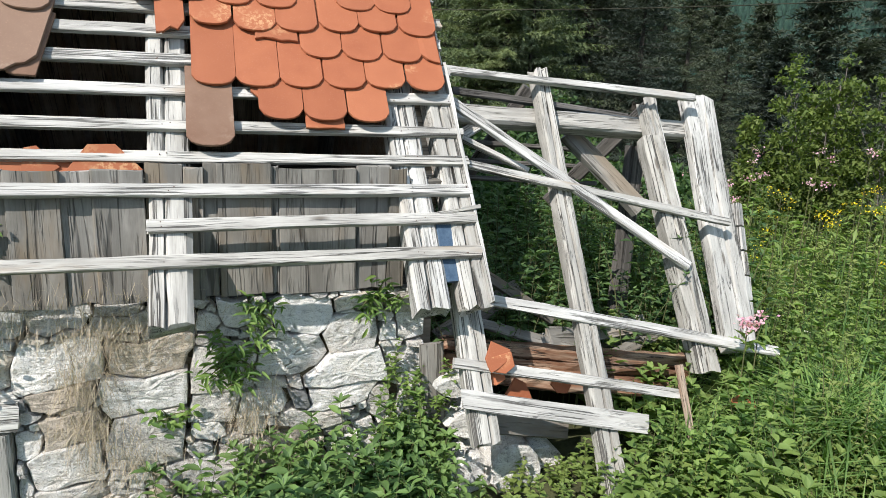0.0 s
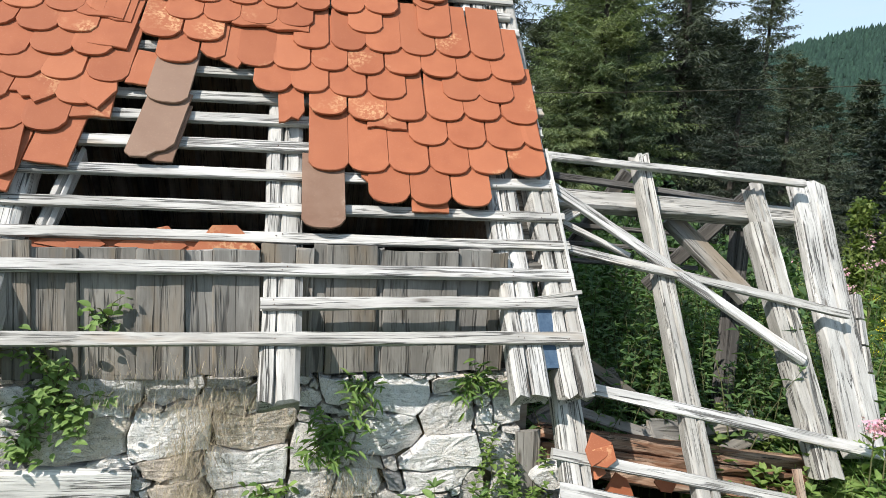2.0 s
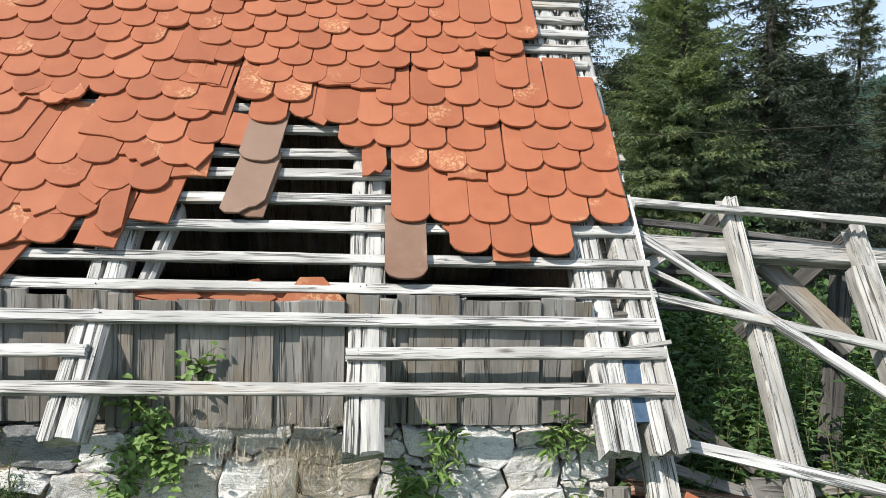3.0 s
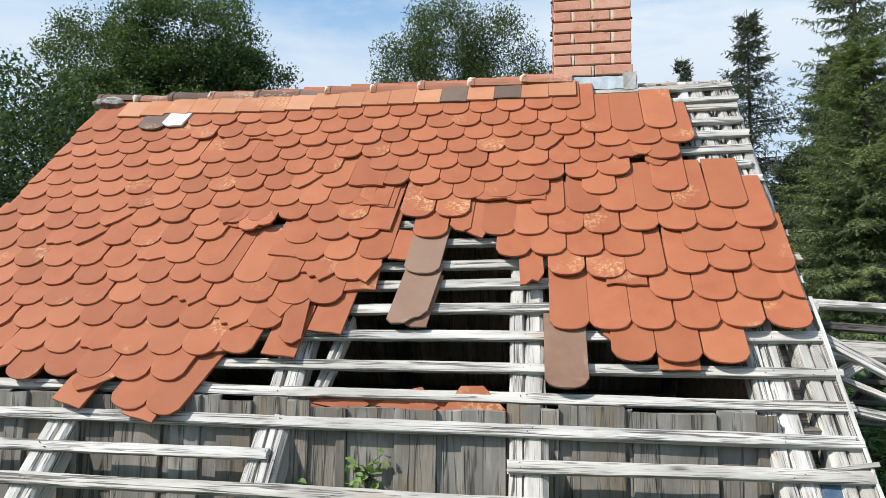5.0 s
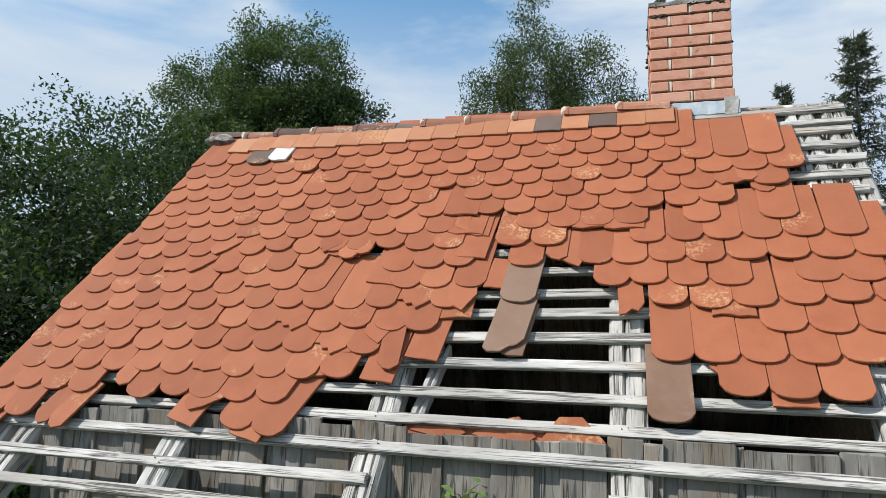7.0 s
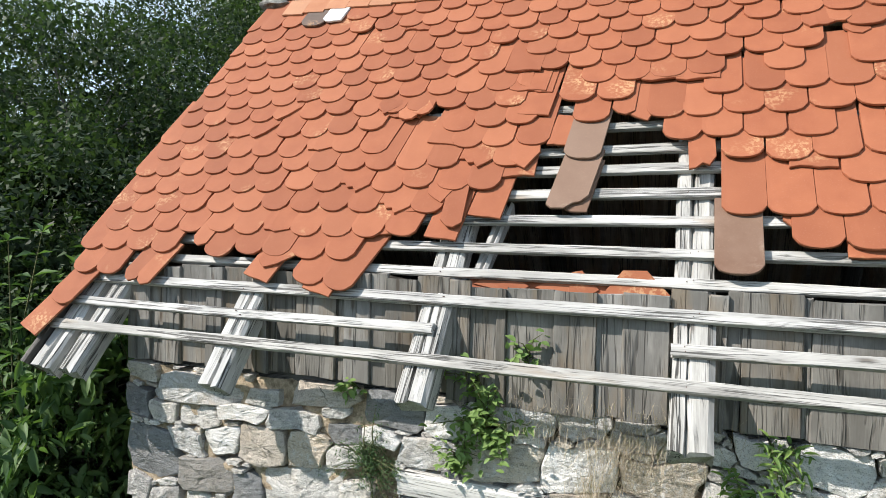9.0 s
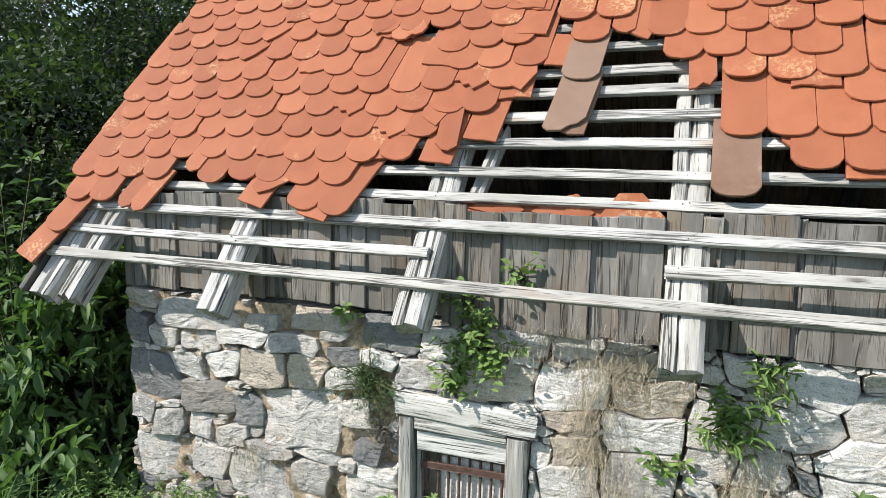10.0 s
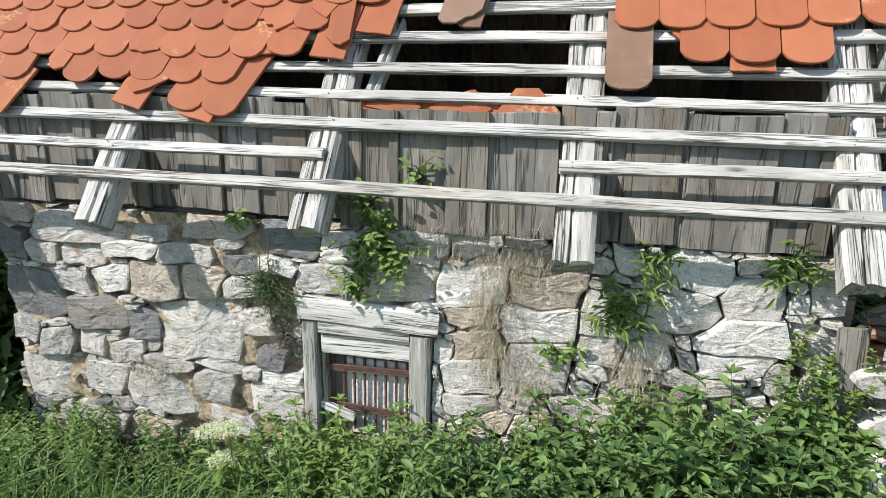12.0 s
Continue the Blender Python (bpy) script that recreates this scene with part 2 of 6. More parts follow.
def plain(name, a, b, scale=12.0, rough=0.9, bump=0.5, dist=0.01):
    k = Nodes(name, rough)
    v = k.coord()
    f = k.noise(v, scale, 6, 0.65)
    g = k.noise(v, scale * 7, 3)
    k.color(k.mix(k.band(k.math("ADD", f, k.math("MULTIPLY", g, 0.4)), 0.5, 0.9), a, b))
    k.bump(k.math("ADD", f, k.math("MULTIPLY", g, 0.4)), bump, dist)
    return k.m


MORTAR = plain("lime mortar", (0.24, 0.18, 0.12), (0.68, 0.545, 0.385), 40, 0.95, 1.0, 0.022)
JOINT = plain("mossy joint soil", (0.035, 0.032, 0.018), (0.15, 0.12, 0.075), 16, 0.95, 0.9, 0.012)
PALE_MORTAR = plain("pale bedding mortar", (0.42, 0.36, 0.28), (0.66, 0.60, 0.50), 30)
# dark for soot and for the shadow inside the recessed bed joints
SOOT_SHADE_MORTAR = plain("sooty mortar with recess shade", (0.05, 0.045, 0.04), (0.17, 0.155, 0.14), 30)
CEMENT = plain("grey cement", (0.26, 0.25, 0.23), (0.50, 0.49, 0.46), 14)
EARTH = plain("mossy soil", (0.030, 0.032, 0.015), (0.075, 0.080, 0.035), 6, 0.95, 0.6, 0.03)
MOSS = plain("dark moss", (0.012, 0.014, 0.008), (0.05, 0.045, 0.03), 30)
MOSSY = plain("mossy cement", (0.025, 0.024, 0.018), (0.40, 0.39, 0.36), 15, 0.95, 0.8, 0.012)
RUST = plain("rusty iron", (0.055, 0.033, 0.027), (0.14, 0.080, 0.064), 40, 0.7, 0.3, 0.003)
ZINC = plain("blue grey sheet metal", (0.30, 0.37, 0.43), (0.50, 0.55, 0.58), 10, 0.5, 0.2, 0.004)
GRAVEL = plain("pale pebble plaster", (0.46, 0.42, 0.385), (0.84, 0.80, 0.76), 60, 0.9, 0.6, 0.006)
DARKNESS = plain("brown attic timber", (0.20, 0.175, 0.15), (0.38, 0.34, 0.30), 6)
BLUE = plain("faded blue paint", (0.03, 0.06, 0.105), (0.075, 0.12, 0.18), 14, 0.7, 0.3, 0.004)
ROOFMETAL = plain("dull red sheet roof", (0.16, 0.05, 0.045), (0.24, 0.09, 0.08), 5, 0.6)


def brick_material():
    k = Nodes("chimney brick", 0.85)
    c = k.mix(k.rand(), (0.44, 0.215, 0.148), (0.56, 0.315, 0.23))
    v = k.coord((1, 1, 1), 5.0)
    c = k.mix(k.band(k.noise(v, 16, 5), 0.5, 0.75), c, (0.43, 0.175, 0.108))
    c = k.mix(k.band(k.noise(v, 7, 5, 0.7), 0.61, 0.69), c, (0.07, 0.05, 0.042))
    g = k.noise(v, 120, 2)
    k.color(k.mix(k.math("MULTIPLY", k.band(g, 0.55, 0.7), 0.4), c, (0.7, 0.45, 0.35)))
    k.bump(g, 0.4, 0.003)
    return k.m


BRICK = brick_material()


def leaf(name, a, b, c=None, amount=0.35, rough=0.55, by_tree=False):
    k = Nodes(name, rough)
    r = k.island()
    big = k.noise(k.coord(), 0.9, 2)
    col = k.mix(r, a, b)
    if c:
        col = k.mix(k.band(big, 0.42, 0.62), col, c)
    if by_tree:
        col = k.mix(1.0, col, k.mix(k.rand(), (0.55, 0.60, 0.66), (1.25, 1.2, 1.05)), "MULTIPLY")
    k.color(col)
    k.leafy(amount)
    return k.m


LEAF_NETTLE = leaf("nettle leaf", (0.022, 0.060, 0.018), (0.160, 0.258, 0.080), (0.170, 0.255, 0.075), 0.26)
LEAF_BUSH = leaf("bush leaf", (0.030, 0.066, 0.024), (0.085, 0.145, 0.048))
LEAF_TREE = leaf("birch leaf", (0.025, 0.049, 0.022), (0.102, 0.148, 0.058))
LEAF_HEDGE = leaf("hedge leaf", (0.015, 0.031, 0.014), (0.058, 0.090, 0.036))
LEAF_ELDER = leaf("elder leaf", (0.045, 0.092, 0.034), (0.135, 0.215, 0.075))
LEAF_ROWAN = leaf("rowan leaf", (0.034, 0.056, 0.026), (0.115, 0.150, 0.068))
LEAF_SHRUB = leaf("maple shrub leaf", (0.055, 0.090, 0.020), (0.16, 0.205, 0.050))
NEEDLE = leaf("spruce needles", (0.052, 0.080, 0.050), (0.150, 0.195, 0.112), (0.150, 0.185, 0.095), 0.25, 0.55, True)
# darker copy of the needles: the shade on these spruces is in the colour
NEEDLE_DARK = leaf("spruce needles with shade in colour", (0.034, 0.047, 0.036), (0.095, 0.115, 0.078), (0.080, 0.098, 0.068), 0.15, 0.55, True)
GRASS = leaf("green grass", (0.055, 0.118, 0.030), (0.15, 0.235, 0.070))
GRASS_FRESH = leaf("fresh grass", (0.085, 0.175, 0.042), (0.26, 0.385, 0.12))
LEAF_HERB = leaf("fresh herb leaf", (0.075, 0.145, 0.038), (0.23, 0.33, 0.090), (0.19, 0.24, 0.07))
STRAW = leaf("dry straw", (0.26, 0.20, 0.135), (0.56, 0.475, 0.37), None, 0.2)
FLOWER_Y = leaf("yellow petals", (0.75, 0.52, 0.02), (0.85, 0.68, 0.04))
FLOWER_P = leaf("pink petals", (0.60, 0.28, 0.40), (0.75, 0.50, 0.58))
FLOWER_W = leaf("white petals", (0.7, 0.7, 0.62), (0.85, 0.85, 0.8))
FLOWER_C = leaf("cream petals", (0.46, 0.47, 0.34), (0.74, 0.74, 0.60))
BARK = plain("grey bark", (0.05, 0.045, 0.04), (0.22, 0.20, 0.18), 14)
SPRUCE_BARK = plain("dark spruce bark", (0.022, 0.019, 0.016), (0.085, 0.075, 0.064), 14)
STEM = plain("green brown stem", (0.06, 0.08, 0.03), (0.14, 0.13, 0.06), 20)
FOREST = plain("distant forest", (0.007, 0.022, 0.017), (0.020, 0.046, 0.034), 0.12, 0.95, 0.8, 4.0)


# ---- building blocks ----
def mesh_of(name, verts, faces, material, smooth=False):
    me = bpy.data.meshes.new(name)
    me.from_pydata([tuple(v) for v in verts], [], [tuple(f) for f in faces])
    me.materials.append(material)
    if smooth:
        me.polygons.foreach_set("use_smooth", [True] * len(me.polygons))
    me.update()
    return me


def tri_mesh(name, verts, tris, material):
    """A large mesh of triangles from arrays."""
    me = bpy.data.meshes.new(name)
    v, f = np.asarray(verts, np.float32).reshape(-1, 3), np.asarray(tris, np.int32).reshape(-1, 3)
    me.vertices.add(len(v))
    me.vertices.foreach_set("co", v.ravel())
    me.loops.add(f.size)
    me.loops.foreach_set("vertex_index", f.ravel())
    me.polygons.add(len(f))
    me.polygons.foreach_set("loop_start", np.arange(0, f.size, 3, dtype=np.int32))
    me.materials.append(material)
    me.update(calc_edges=True)
    me.validate()
    return me


def piece(name, me, parent=None, m=None, label=""):
    ob = new(name, me)
    if parent is not None:
        ob.parent = parent
    if m is not None:
        ob.matrix_basis = m
    if label:
        ob["label"] = label
    return ob


def empty_thing(name, at=(0, 0, 0)):
    ob = new(name)
    ob.empty_display_size = 0.1
    ob.location = at
    return ob


def axis_pose(p0, p1, up):
    x = (Vector(p1) - Vector(p0)).normalized()
    z = Vector(up) - x * x.dot(Vector(up))
    z.normalize()
    y = z.cross(x)
    return Matrix(((x.x, y.x, z.x, p0[0]), (x.y, y.y, z.y, p0[1]), (x.z, y.z, z.z, p0[2]), (0, 0, 0, 1)))


def timber_mesh(name, length, w, h, material, seed=0, rough=0.004, crack=0.0, taper=1.0, bow=0.0, split_end=0.0):
    """A worn timber along x: rounded corners, waned edges, an open drying crack and ragged ends."""
    rnd = random.Random(seed)
    c = min(w, h) * 0.14
    half_w, half_h = w / 2, h / 2
    off = rnd.uniform(-0.2, 0.2) * half_w
    top = [(-half_w + c, half_h)]
    if crack:
        top += [(off - 0.011, half_h), (off, half_h - crack), (off + 0.009, half_h)]
    else:
        top += [(off, half_h)]
    top += [(half_w - c, half_h)]
    ring = top + [(half_w, half_h - c), (half_w, -half_h + c), (half_w - c, -half_h), (-half_w + c, -half_h), (-half_w, -half_h + c), (-half_w, half_h - c)]
    count = max(3, int(length / 0.09))
    verts, faces = [], []
    for i in range(count + 1):
        f = i / count
        x = f * length
        s = 1 + (taper - 1) * f
        b = bow * math.sin(math.pi * f)
        for j, (y, z) in enumerate(ring):
            d = noise.noise_vector(Vector((x * 1.7 + seed * 7.7, y * 9 + j * 0.37, z * 9))) * rough * 0.6 + noise.noise_vector(Vector((x * 9 + seed, j * 1.7, 4.0))) * rough * 0.35
            e = rnd.uniform(-1, 1) * split_end if i in (0, count) else 0.0
            deep = 1.0
            if crack and j == 2:
                deep = 0.45 + 1.0 * abs(noise.noise(Vector((x * 2.0, seed * 3.3, 1.0))))
                z = half_h - crack * deep
            verts.append((x + e, y * s + d.y * 2 + 0.35 * b * noise.noise(Vector((seed, 0.3, 0.1))), z * s + d.z * 2 + b))
    n = len(ring)
    for i in range(count):
        for j in range(n):
            a, b2 = i * n + j, i * n + (j + 1) % n
            faces.append((a, a + n, b2 + n, b2))
    faces.append(tuple(range(n)))
    faces.append(tuple(count * n + j for j in reversed(range(n))))
    return mesh_of(name, verts, faces, material)


def timber(name, p0, p1, w, h, material, parent, up=(0, -0.82, 0.57), seed=0, label="", **kw):
    length = (Vector(p1) - Vector(p0)).length
    return piece(name, timber_mesh(name, length, w, h, material, seed, **kw), parent, axis_pose(p0, p1, up), label)


def stud(radius, height, sides):
    """Vertices and faces of a small standing pin with a closed head."""
    v = [(radius * math.cos(2 * math.pi * i / sides), radius * math.sin(2 * math.pi * i / sides), z) for z in (-height, height * 0.3) for i in range(sides)]
    f = [(i, (i + 1) % sides, (i + 1) % sides + sides, i + sides) for i in range(sides)]
    return v, f + [tuple(range(sides, 2 * sides))]


def box(name, lo, hi, material, parent=None, jitter=0.0, seed=0):
    rnd = random.Random(seed)
    v = [(x + rnd.uniform(-1, 1) * jitter, y + rnd.uniform(-1, 1) * jitter, z + rnd.uniform(-1, 1) * jitter)
         for x in (lo[0], hi[0]) for y in (lo[1], hi[1]) for z in (lo[2], hi[2])]
    f = [(0, 1, 3, 2), (4, 6, 7, 5), (0, 4, 5, 1), (2, 3, 7, 6), (0, 2, 6, 4), (1, 5, 7, 3)]
    return piece(name, mesh_of(name, v, f, material), parent)


def tube(points, radii, sides=6):
    """Vertices and triangles of a bent tapered tube."""
    verts, tris = [], []
    pts = [Vector(p) for p in points]
    for i, p in enumerate(pts):
        d = (pts[min(i + 1, len(pts) - 1)] - pts[max(i - 1, 0)]).normalized()
        a = d.orthogonal().normalized()
        b = d.cross(a)
        for j in range(sides):
            t = 2 * math.pi * j / sides
            verts.append(p + (a * math.cos(t) + b * math.sin(t)) * radii[i])
    for i in range(len(pts) - 1):
        for j in range(sides):
            q, r = i * sides + j, i * sides + (j + 1) % sides
            tris += [(q, r, q + sides), (r, r + sides, q + sides)]
    return verts, tris


def tubes_mesh(name, list_of, material, sides=6):
    vs, ts = [], []
    for points, radii in list_of:
        v, t = tube(points, radii, sides)
        ts += [(a + len(vs), b + len(vs), c + len(vs)) for a, b, c in t]
        vs += [tuple(p) for p in v]
    return tri_mesh(name, vs, ts, material)


def leaves(base, way, face, size, width=0.5, fold=0.12, rich=False):
    """Arrays of leaves as four triangles each: where they start, the way of the rib, roughly up, length."""
    base, way, face = (np.asarray(a, float) for a in (base, way, face))
    size = np.broadcast_to(np.asarray(size, float), (len(base),))[:, None]
    way = way / (np.linalg.norm(way, axis=1, keepdims=True) + 1e-9)
    side = np.cross(way, face)
    side /= np.linalg.norm(side, axis=1, keepdims=True) + 1e-9
    up = np.cross(side, way)
    mid = base + way * size * 0.42
    tip = base + way * size - up * size * 0.10
    left = mid + side * size * width / 2 + up * size * fold
    right = mid - side * size * width / 2 + up * size * fold
    if rich:
        # a rounded blade with a bent rib
        fore = base + way * size * 0.72 + up * size * 0.01
        r1, l1 = base + way * size * 0.16 - side * size * width * 0.36 + up * size * fold * 0.7, base + way * size * 0.16 + side * size * width * 0.36 + up * size * fold * 0.7
        r2, l2 = fore - side * size * width * 0.34 + up * size * fold * 0.6, fore + side * size * width * 0.34 + up * size * fold * 0.6
        mid = mid - up * size * 0.02
        v = np.stack([base, r1, right, r2, tip, l2, left, l1, mid, fore], 1).reshape(-1, 3)
        k = np.arange(len(base))[:, None, None] * 10
        t = (np.array([[0, 1, 8], [1, 2, 8], [2, 9, 8], [2, 3, 9], [3, 4, 9], [4, 5, 9], [5, 6, 9], [6, 8, 9], [6, 7, 8], [7, 0, 8]])[None] + k).reshape(-1, 3)
        return v, t
    v = np.stack([base, right, tip, left, mid], 1).reshape(-1, 3)
    k = np.arange(len(base))[:, None, None] * 5
    t = (np.array([[0, 1, 4], [1, 2, 4], [2, 3, 4], [3, 0, 4]])[None] + k).reshape(-1, 3)
    return v, t


def blades(base, way, size, width, bend):
    """Grass blades: three triangles each, bent over by their own weight."""
    base, way = np.asarray(base, float), np.asarray(way, float)
    size, width = np.asarray(size, float)[:, None], np.asarray(width, float)[:, None]
    flat = way.copy()
    flat[:, 2] = 0
    flat /= np.linalg.norm(flat, axis=1, keepdims=True) + 1e-9
    side = np.stack([-flat[:, 1], flat[:, 0], np.zeros(len(flat))], 1) * width
    mid = base + way * size * 0.6
    tip = mid + way * size * 0.35 + flat * size * np.asarray(bend)[:, None] - np.array([0, 0, 1.0]) * size * np.asarray(bend)[:, None] * 0.6
    v = np.stack([base - side, base + side, mid - side * 0.8, mid + side * 0.8, tip], 1).reshape(-1, 3)
    k = np.arange(len(base))[:, None, None] * 5
    t = (np.array([[0, 1, 3], [0, 3, 2], [2, 3, 4]])[None] + k).reshape(-1, 3)
    return v, t


# ---- roof frame of reference ----
PITCH = radians(55.0)
CP, SP = math.cos(PITCH), math.sin(PITCH)
EAVE_Y, EAVE_Z = 2.60, 0.95
ROOF_N = (0, -SP, CP)


def on_roof(u, s, off=0.0):
    return Vector((u, EAVE_Y + s * CP - off * SP, EAVE_Z + s * SP + off * CP))


def roof_pose(u, s, off=0.0, tilt=0.0, turn=0.0):
    """x along the eave, y up the slope, z out of the roof."""
    return Matrix.Translation(on_roof(u, s, off)) @ Matrix(((1, 0, 0, 0), (0, CP, -SP, 0), (0, SP, CP, 0), (0, 0, 0, 1))) @ pose(0, 0, 0, -tilt, 0, turn)


WALL_Y = 2.925
RIDGE_S = 2.84
RIDGE_Y, RIDGE_Z = EAVE_Y + RIDGE_S * CP, EAVE_Z + RIDGE_S * SP


# ---- ground ----
def ground_z(x, y):
    rise = min(1.0, max(0.0, (x + 1.6) / 4.4))
    rise = rise * rise * (3 - 2 * rise)
    z = -0.36 + 0.52 * rise
    near = min(1.0, max(0.0, (2.4 - y) / 2.2))
    z += 0.14 * near * (1 - rise)
    far = max(0.0, math.hypot(x, y) - 9.0)
    z += -0.02 * min(far, 20)
    return z + 0.03 * noise.noise(Vector((x * 1.3, y * 1.3, 0.0)))


def axis_lines():
    inner = [i * 0.2 - 6 for i in range(61)]
    out = [7, 8.5, 10.5, 13, 17, 23, 32, 48, 80, 140, 260, 500, 1000, 2000]
    return [-v for v in reversed(out)] + inner + out


def build_ground():
    line = axis_lines()
    n = len(line)
    verts = [(x, y + 3, ground_z(x, y + 3)) for y in line for x in line]
    faces = [(j * n + i, j * n + i + 1, (j + 1) * n + i + 1, (j + 1) * n + i) for j in range(n - 1) for i in range(n - 1)]
    ob = new("ground", mesh_of("ground", verts, faces, EARTH, True))
    tagged(ob, "dark soil under weeds and long grass", "ground", kind="structure")


build_ground()


# ---- stone wall ----
WIN = (-1.47, -0.83, -0.10, 0.585)
WALL_X0, WALL_X1, WALL_TOP, WALL_FOOT = -3.14, 0.84, 0.94, -0.50
# the large stones: place along the wall, height, width, height of the stone, its kind
WEST_STONES = [
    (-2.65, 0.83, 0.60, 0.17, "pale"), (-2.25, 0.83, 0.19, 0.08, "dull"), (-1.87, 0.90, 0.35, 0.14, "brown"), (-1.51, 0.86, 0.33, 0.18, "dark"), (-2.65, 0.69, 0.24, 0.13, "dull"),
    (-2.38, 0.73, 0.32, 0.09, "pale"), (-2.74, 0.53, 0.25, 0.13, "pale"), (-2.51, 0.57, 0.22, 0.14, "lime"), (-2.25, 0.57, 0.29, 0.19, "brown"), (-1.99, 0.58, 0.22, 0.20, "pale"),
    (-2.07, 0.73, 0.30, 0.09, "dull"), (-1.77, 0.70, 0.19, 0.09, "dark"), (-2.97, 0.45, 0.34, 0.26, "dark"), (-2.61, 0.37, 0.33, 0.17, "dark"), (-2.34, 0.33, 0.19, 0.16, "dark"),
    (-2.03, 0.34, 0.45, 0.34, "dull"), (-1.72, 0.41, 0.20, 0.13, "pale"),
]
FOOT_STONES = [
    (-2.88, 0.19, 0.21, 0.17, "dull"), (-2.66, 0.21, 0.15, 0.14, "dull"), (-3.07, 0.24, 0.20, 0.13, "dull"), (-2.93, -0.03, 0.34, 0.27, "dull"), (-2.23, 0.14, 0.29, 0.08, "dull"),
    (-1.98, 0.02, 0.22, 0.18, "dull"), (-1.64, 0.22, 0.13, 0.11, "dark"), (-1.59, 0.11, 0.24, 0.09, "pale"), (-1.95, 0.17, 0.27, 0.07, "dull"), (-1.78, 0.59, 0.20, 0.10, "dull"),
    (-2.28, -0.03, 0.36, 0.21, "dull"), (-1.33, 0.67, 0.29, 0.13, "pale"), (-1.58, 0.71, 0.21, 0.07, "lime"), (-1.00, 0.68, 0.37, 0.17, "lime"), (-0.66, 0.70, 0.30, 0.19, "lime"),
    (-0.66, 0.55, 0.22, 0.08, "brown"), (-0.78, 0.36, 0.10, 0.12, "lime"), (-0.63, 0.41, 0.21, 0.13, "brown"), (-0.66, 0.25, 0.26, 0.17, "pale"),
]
EAST_STONES = [
    (-0.66, 0.12, 0.27, 0.10, "pale"), (-0.33, 0.70, 0.32, 0.15, "pale"), (-0.35, 0.54, 0.31, 0.16, "pale"), (-0.35, 0.33, 0.29, 0.24, "dull"), (0.29, 0.84, 0.25, 0.16, "pale"),
    (0.51, 0.88, 0.22, 0.06, "lime"), (0.50, 0.74, 0.23, 0.18, "pale"), (0.24, 0.64, 0.29, 0.18, "lime"), (0.49, 0.57, 0.36, 0.15, "lime"), (0.45, 0.44, 0.28, 0.10, "lime"),
    (0.10, 0.45, 0.19, 0.12, "pale"), (0.63, 0.40, 0.09, 0.13, "dull"), (-0.09, 0.46, 0.18, 0.14, "dull"), (-0.12, 0.35, 0.12, 0.07, "lime"), (0.07, 0.35, 0.10, 0.08, "dull"),
    (0.66, 0.74, 0.08, 0.08, "lime"), (0.33, 0.35, 0.29, 0.07, "dull"), (0.01, 0.87, 0.12, 0.10, "lime"), (-0.63, 0.88, 0.20, 0.10, "dull"), (-0.42, 0.85, 0.22, 0.08, "dull"),
]
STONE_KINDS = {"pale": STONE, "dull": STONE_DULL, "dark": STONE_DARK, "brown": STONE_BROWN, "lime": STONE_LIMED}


def stone_mesh(poly, cx, cz, rnd, bulge, material):
    """A quarried stone: straight broken edges, sharp arris, a split face with a few planes."""
    pts = [(x + rnd.uniform(-0.002, 0.002), z + rnd.uniform(-0.002, 0.002)) for x, z in poly]
    seed = rnd.uniform(0, 50)
    rings = [(1.0, 0.14), (1.0, -0.004), (0.990, -0.014 - bulge * 0.8), (0.93, -0.016 - bulge), (0.70, -0.016 - bulge), (0.42, -0.016 - bulge), (0.18, -0.016 - bulge)]
    tilt_x, tilt_z = rnd.uniform(-0.07, 0.07), rnd.uniform(-0.10, 0.10)
    cut = [(rnd.uniform(-1, 1), rnd.uniform(-1, 1), rnd.uniform(0.02, 0.09), rnd.uniform(0.10, 0.35)) for _ in range(3)]
    verts, faces = [], []
    for scale, depth in rings:
        for (x, z) in pts:
            px, pz = (x - cx) * scale, (z - cz) * scale
            d = depth
            if depth < 0.1:
                j = noise.noise(Vector((px * 11 + seed, pz * 16, depth * 5)))
                k = noise.noise(Vector((px * 38 + seed, pz * 46, 3.0)))
                d += 0.008 * j + 0.006 * k + tilt_x * px + tilt_z * pz
                for ax, az, off, slope in cut:
                    d += slope * max(0.0, ax * px + az * pz - off)
            verts.append((px, d, pz))
    m = len(pts)
    verts.append((0, rings[-1][1] + 0.012 * noise.noise(Vector((seed, 0, 0))), 0))
    for r in range(len(rings) - 1):
        for i in range(m):
            a, b = r * m + i, r * m + (i + 1) % m
            faces.append((a, b, b + m, a + m))
    last = (len(rings) - 1) * m
    faces += [(last + i, last + (i + 1) % m, len(verts) - 1) for i in range(m)]
    return mesh_of("stone", verts, faces, material)


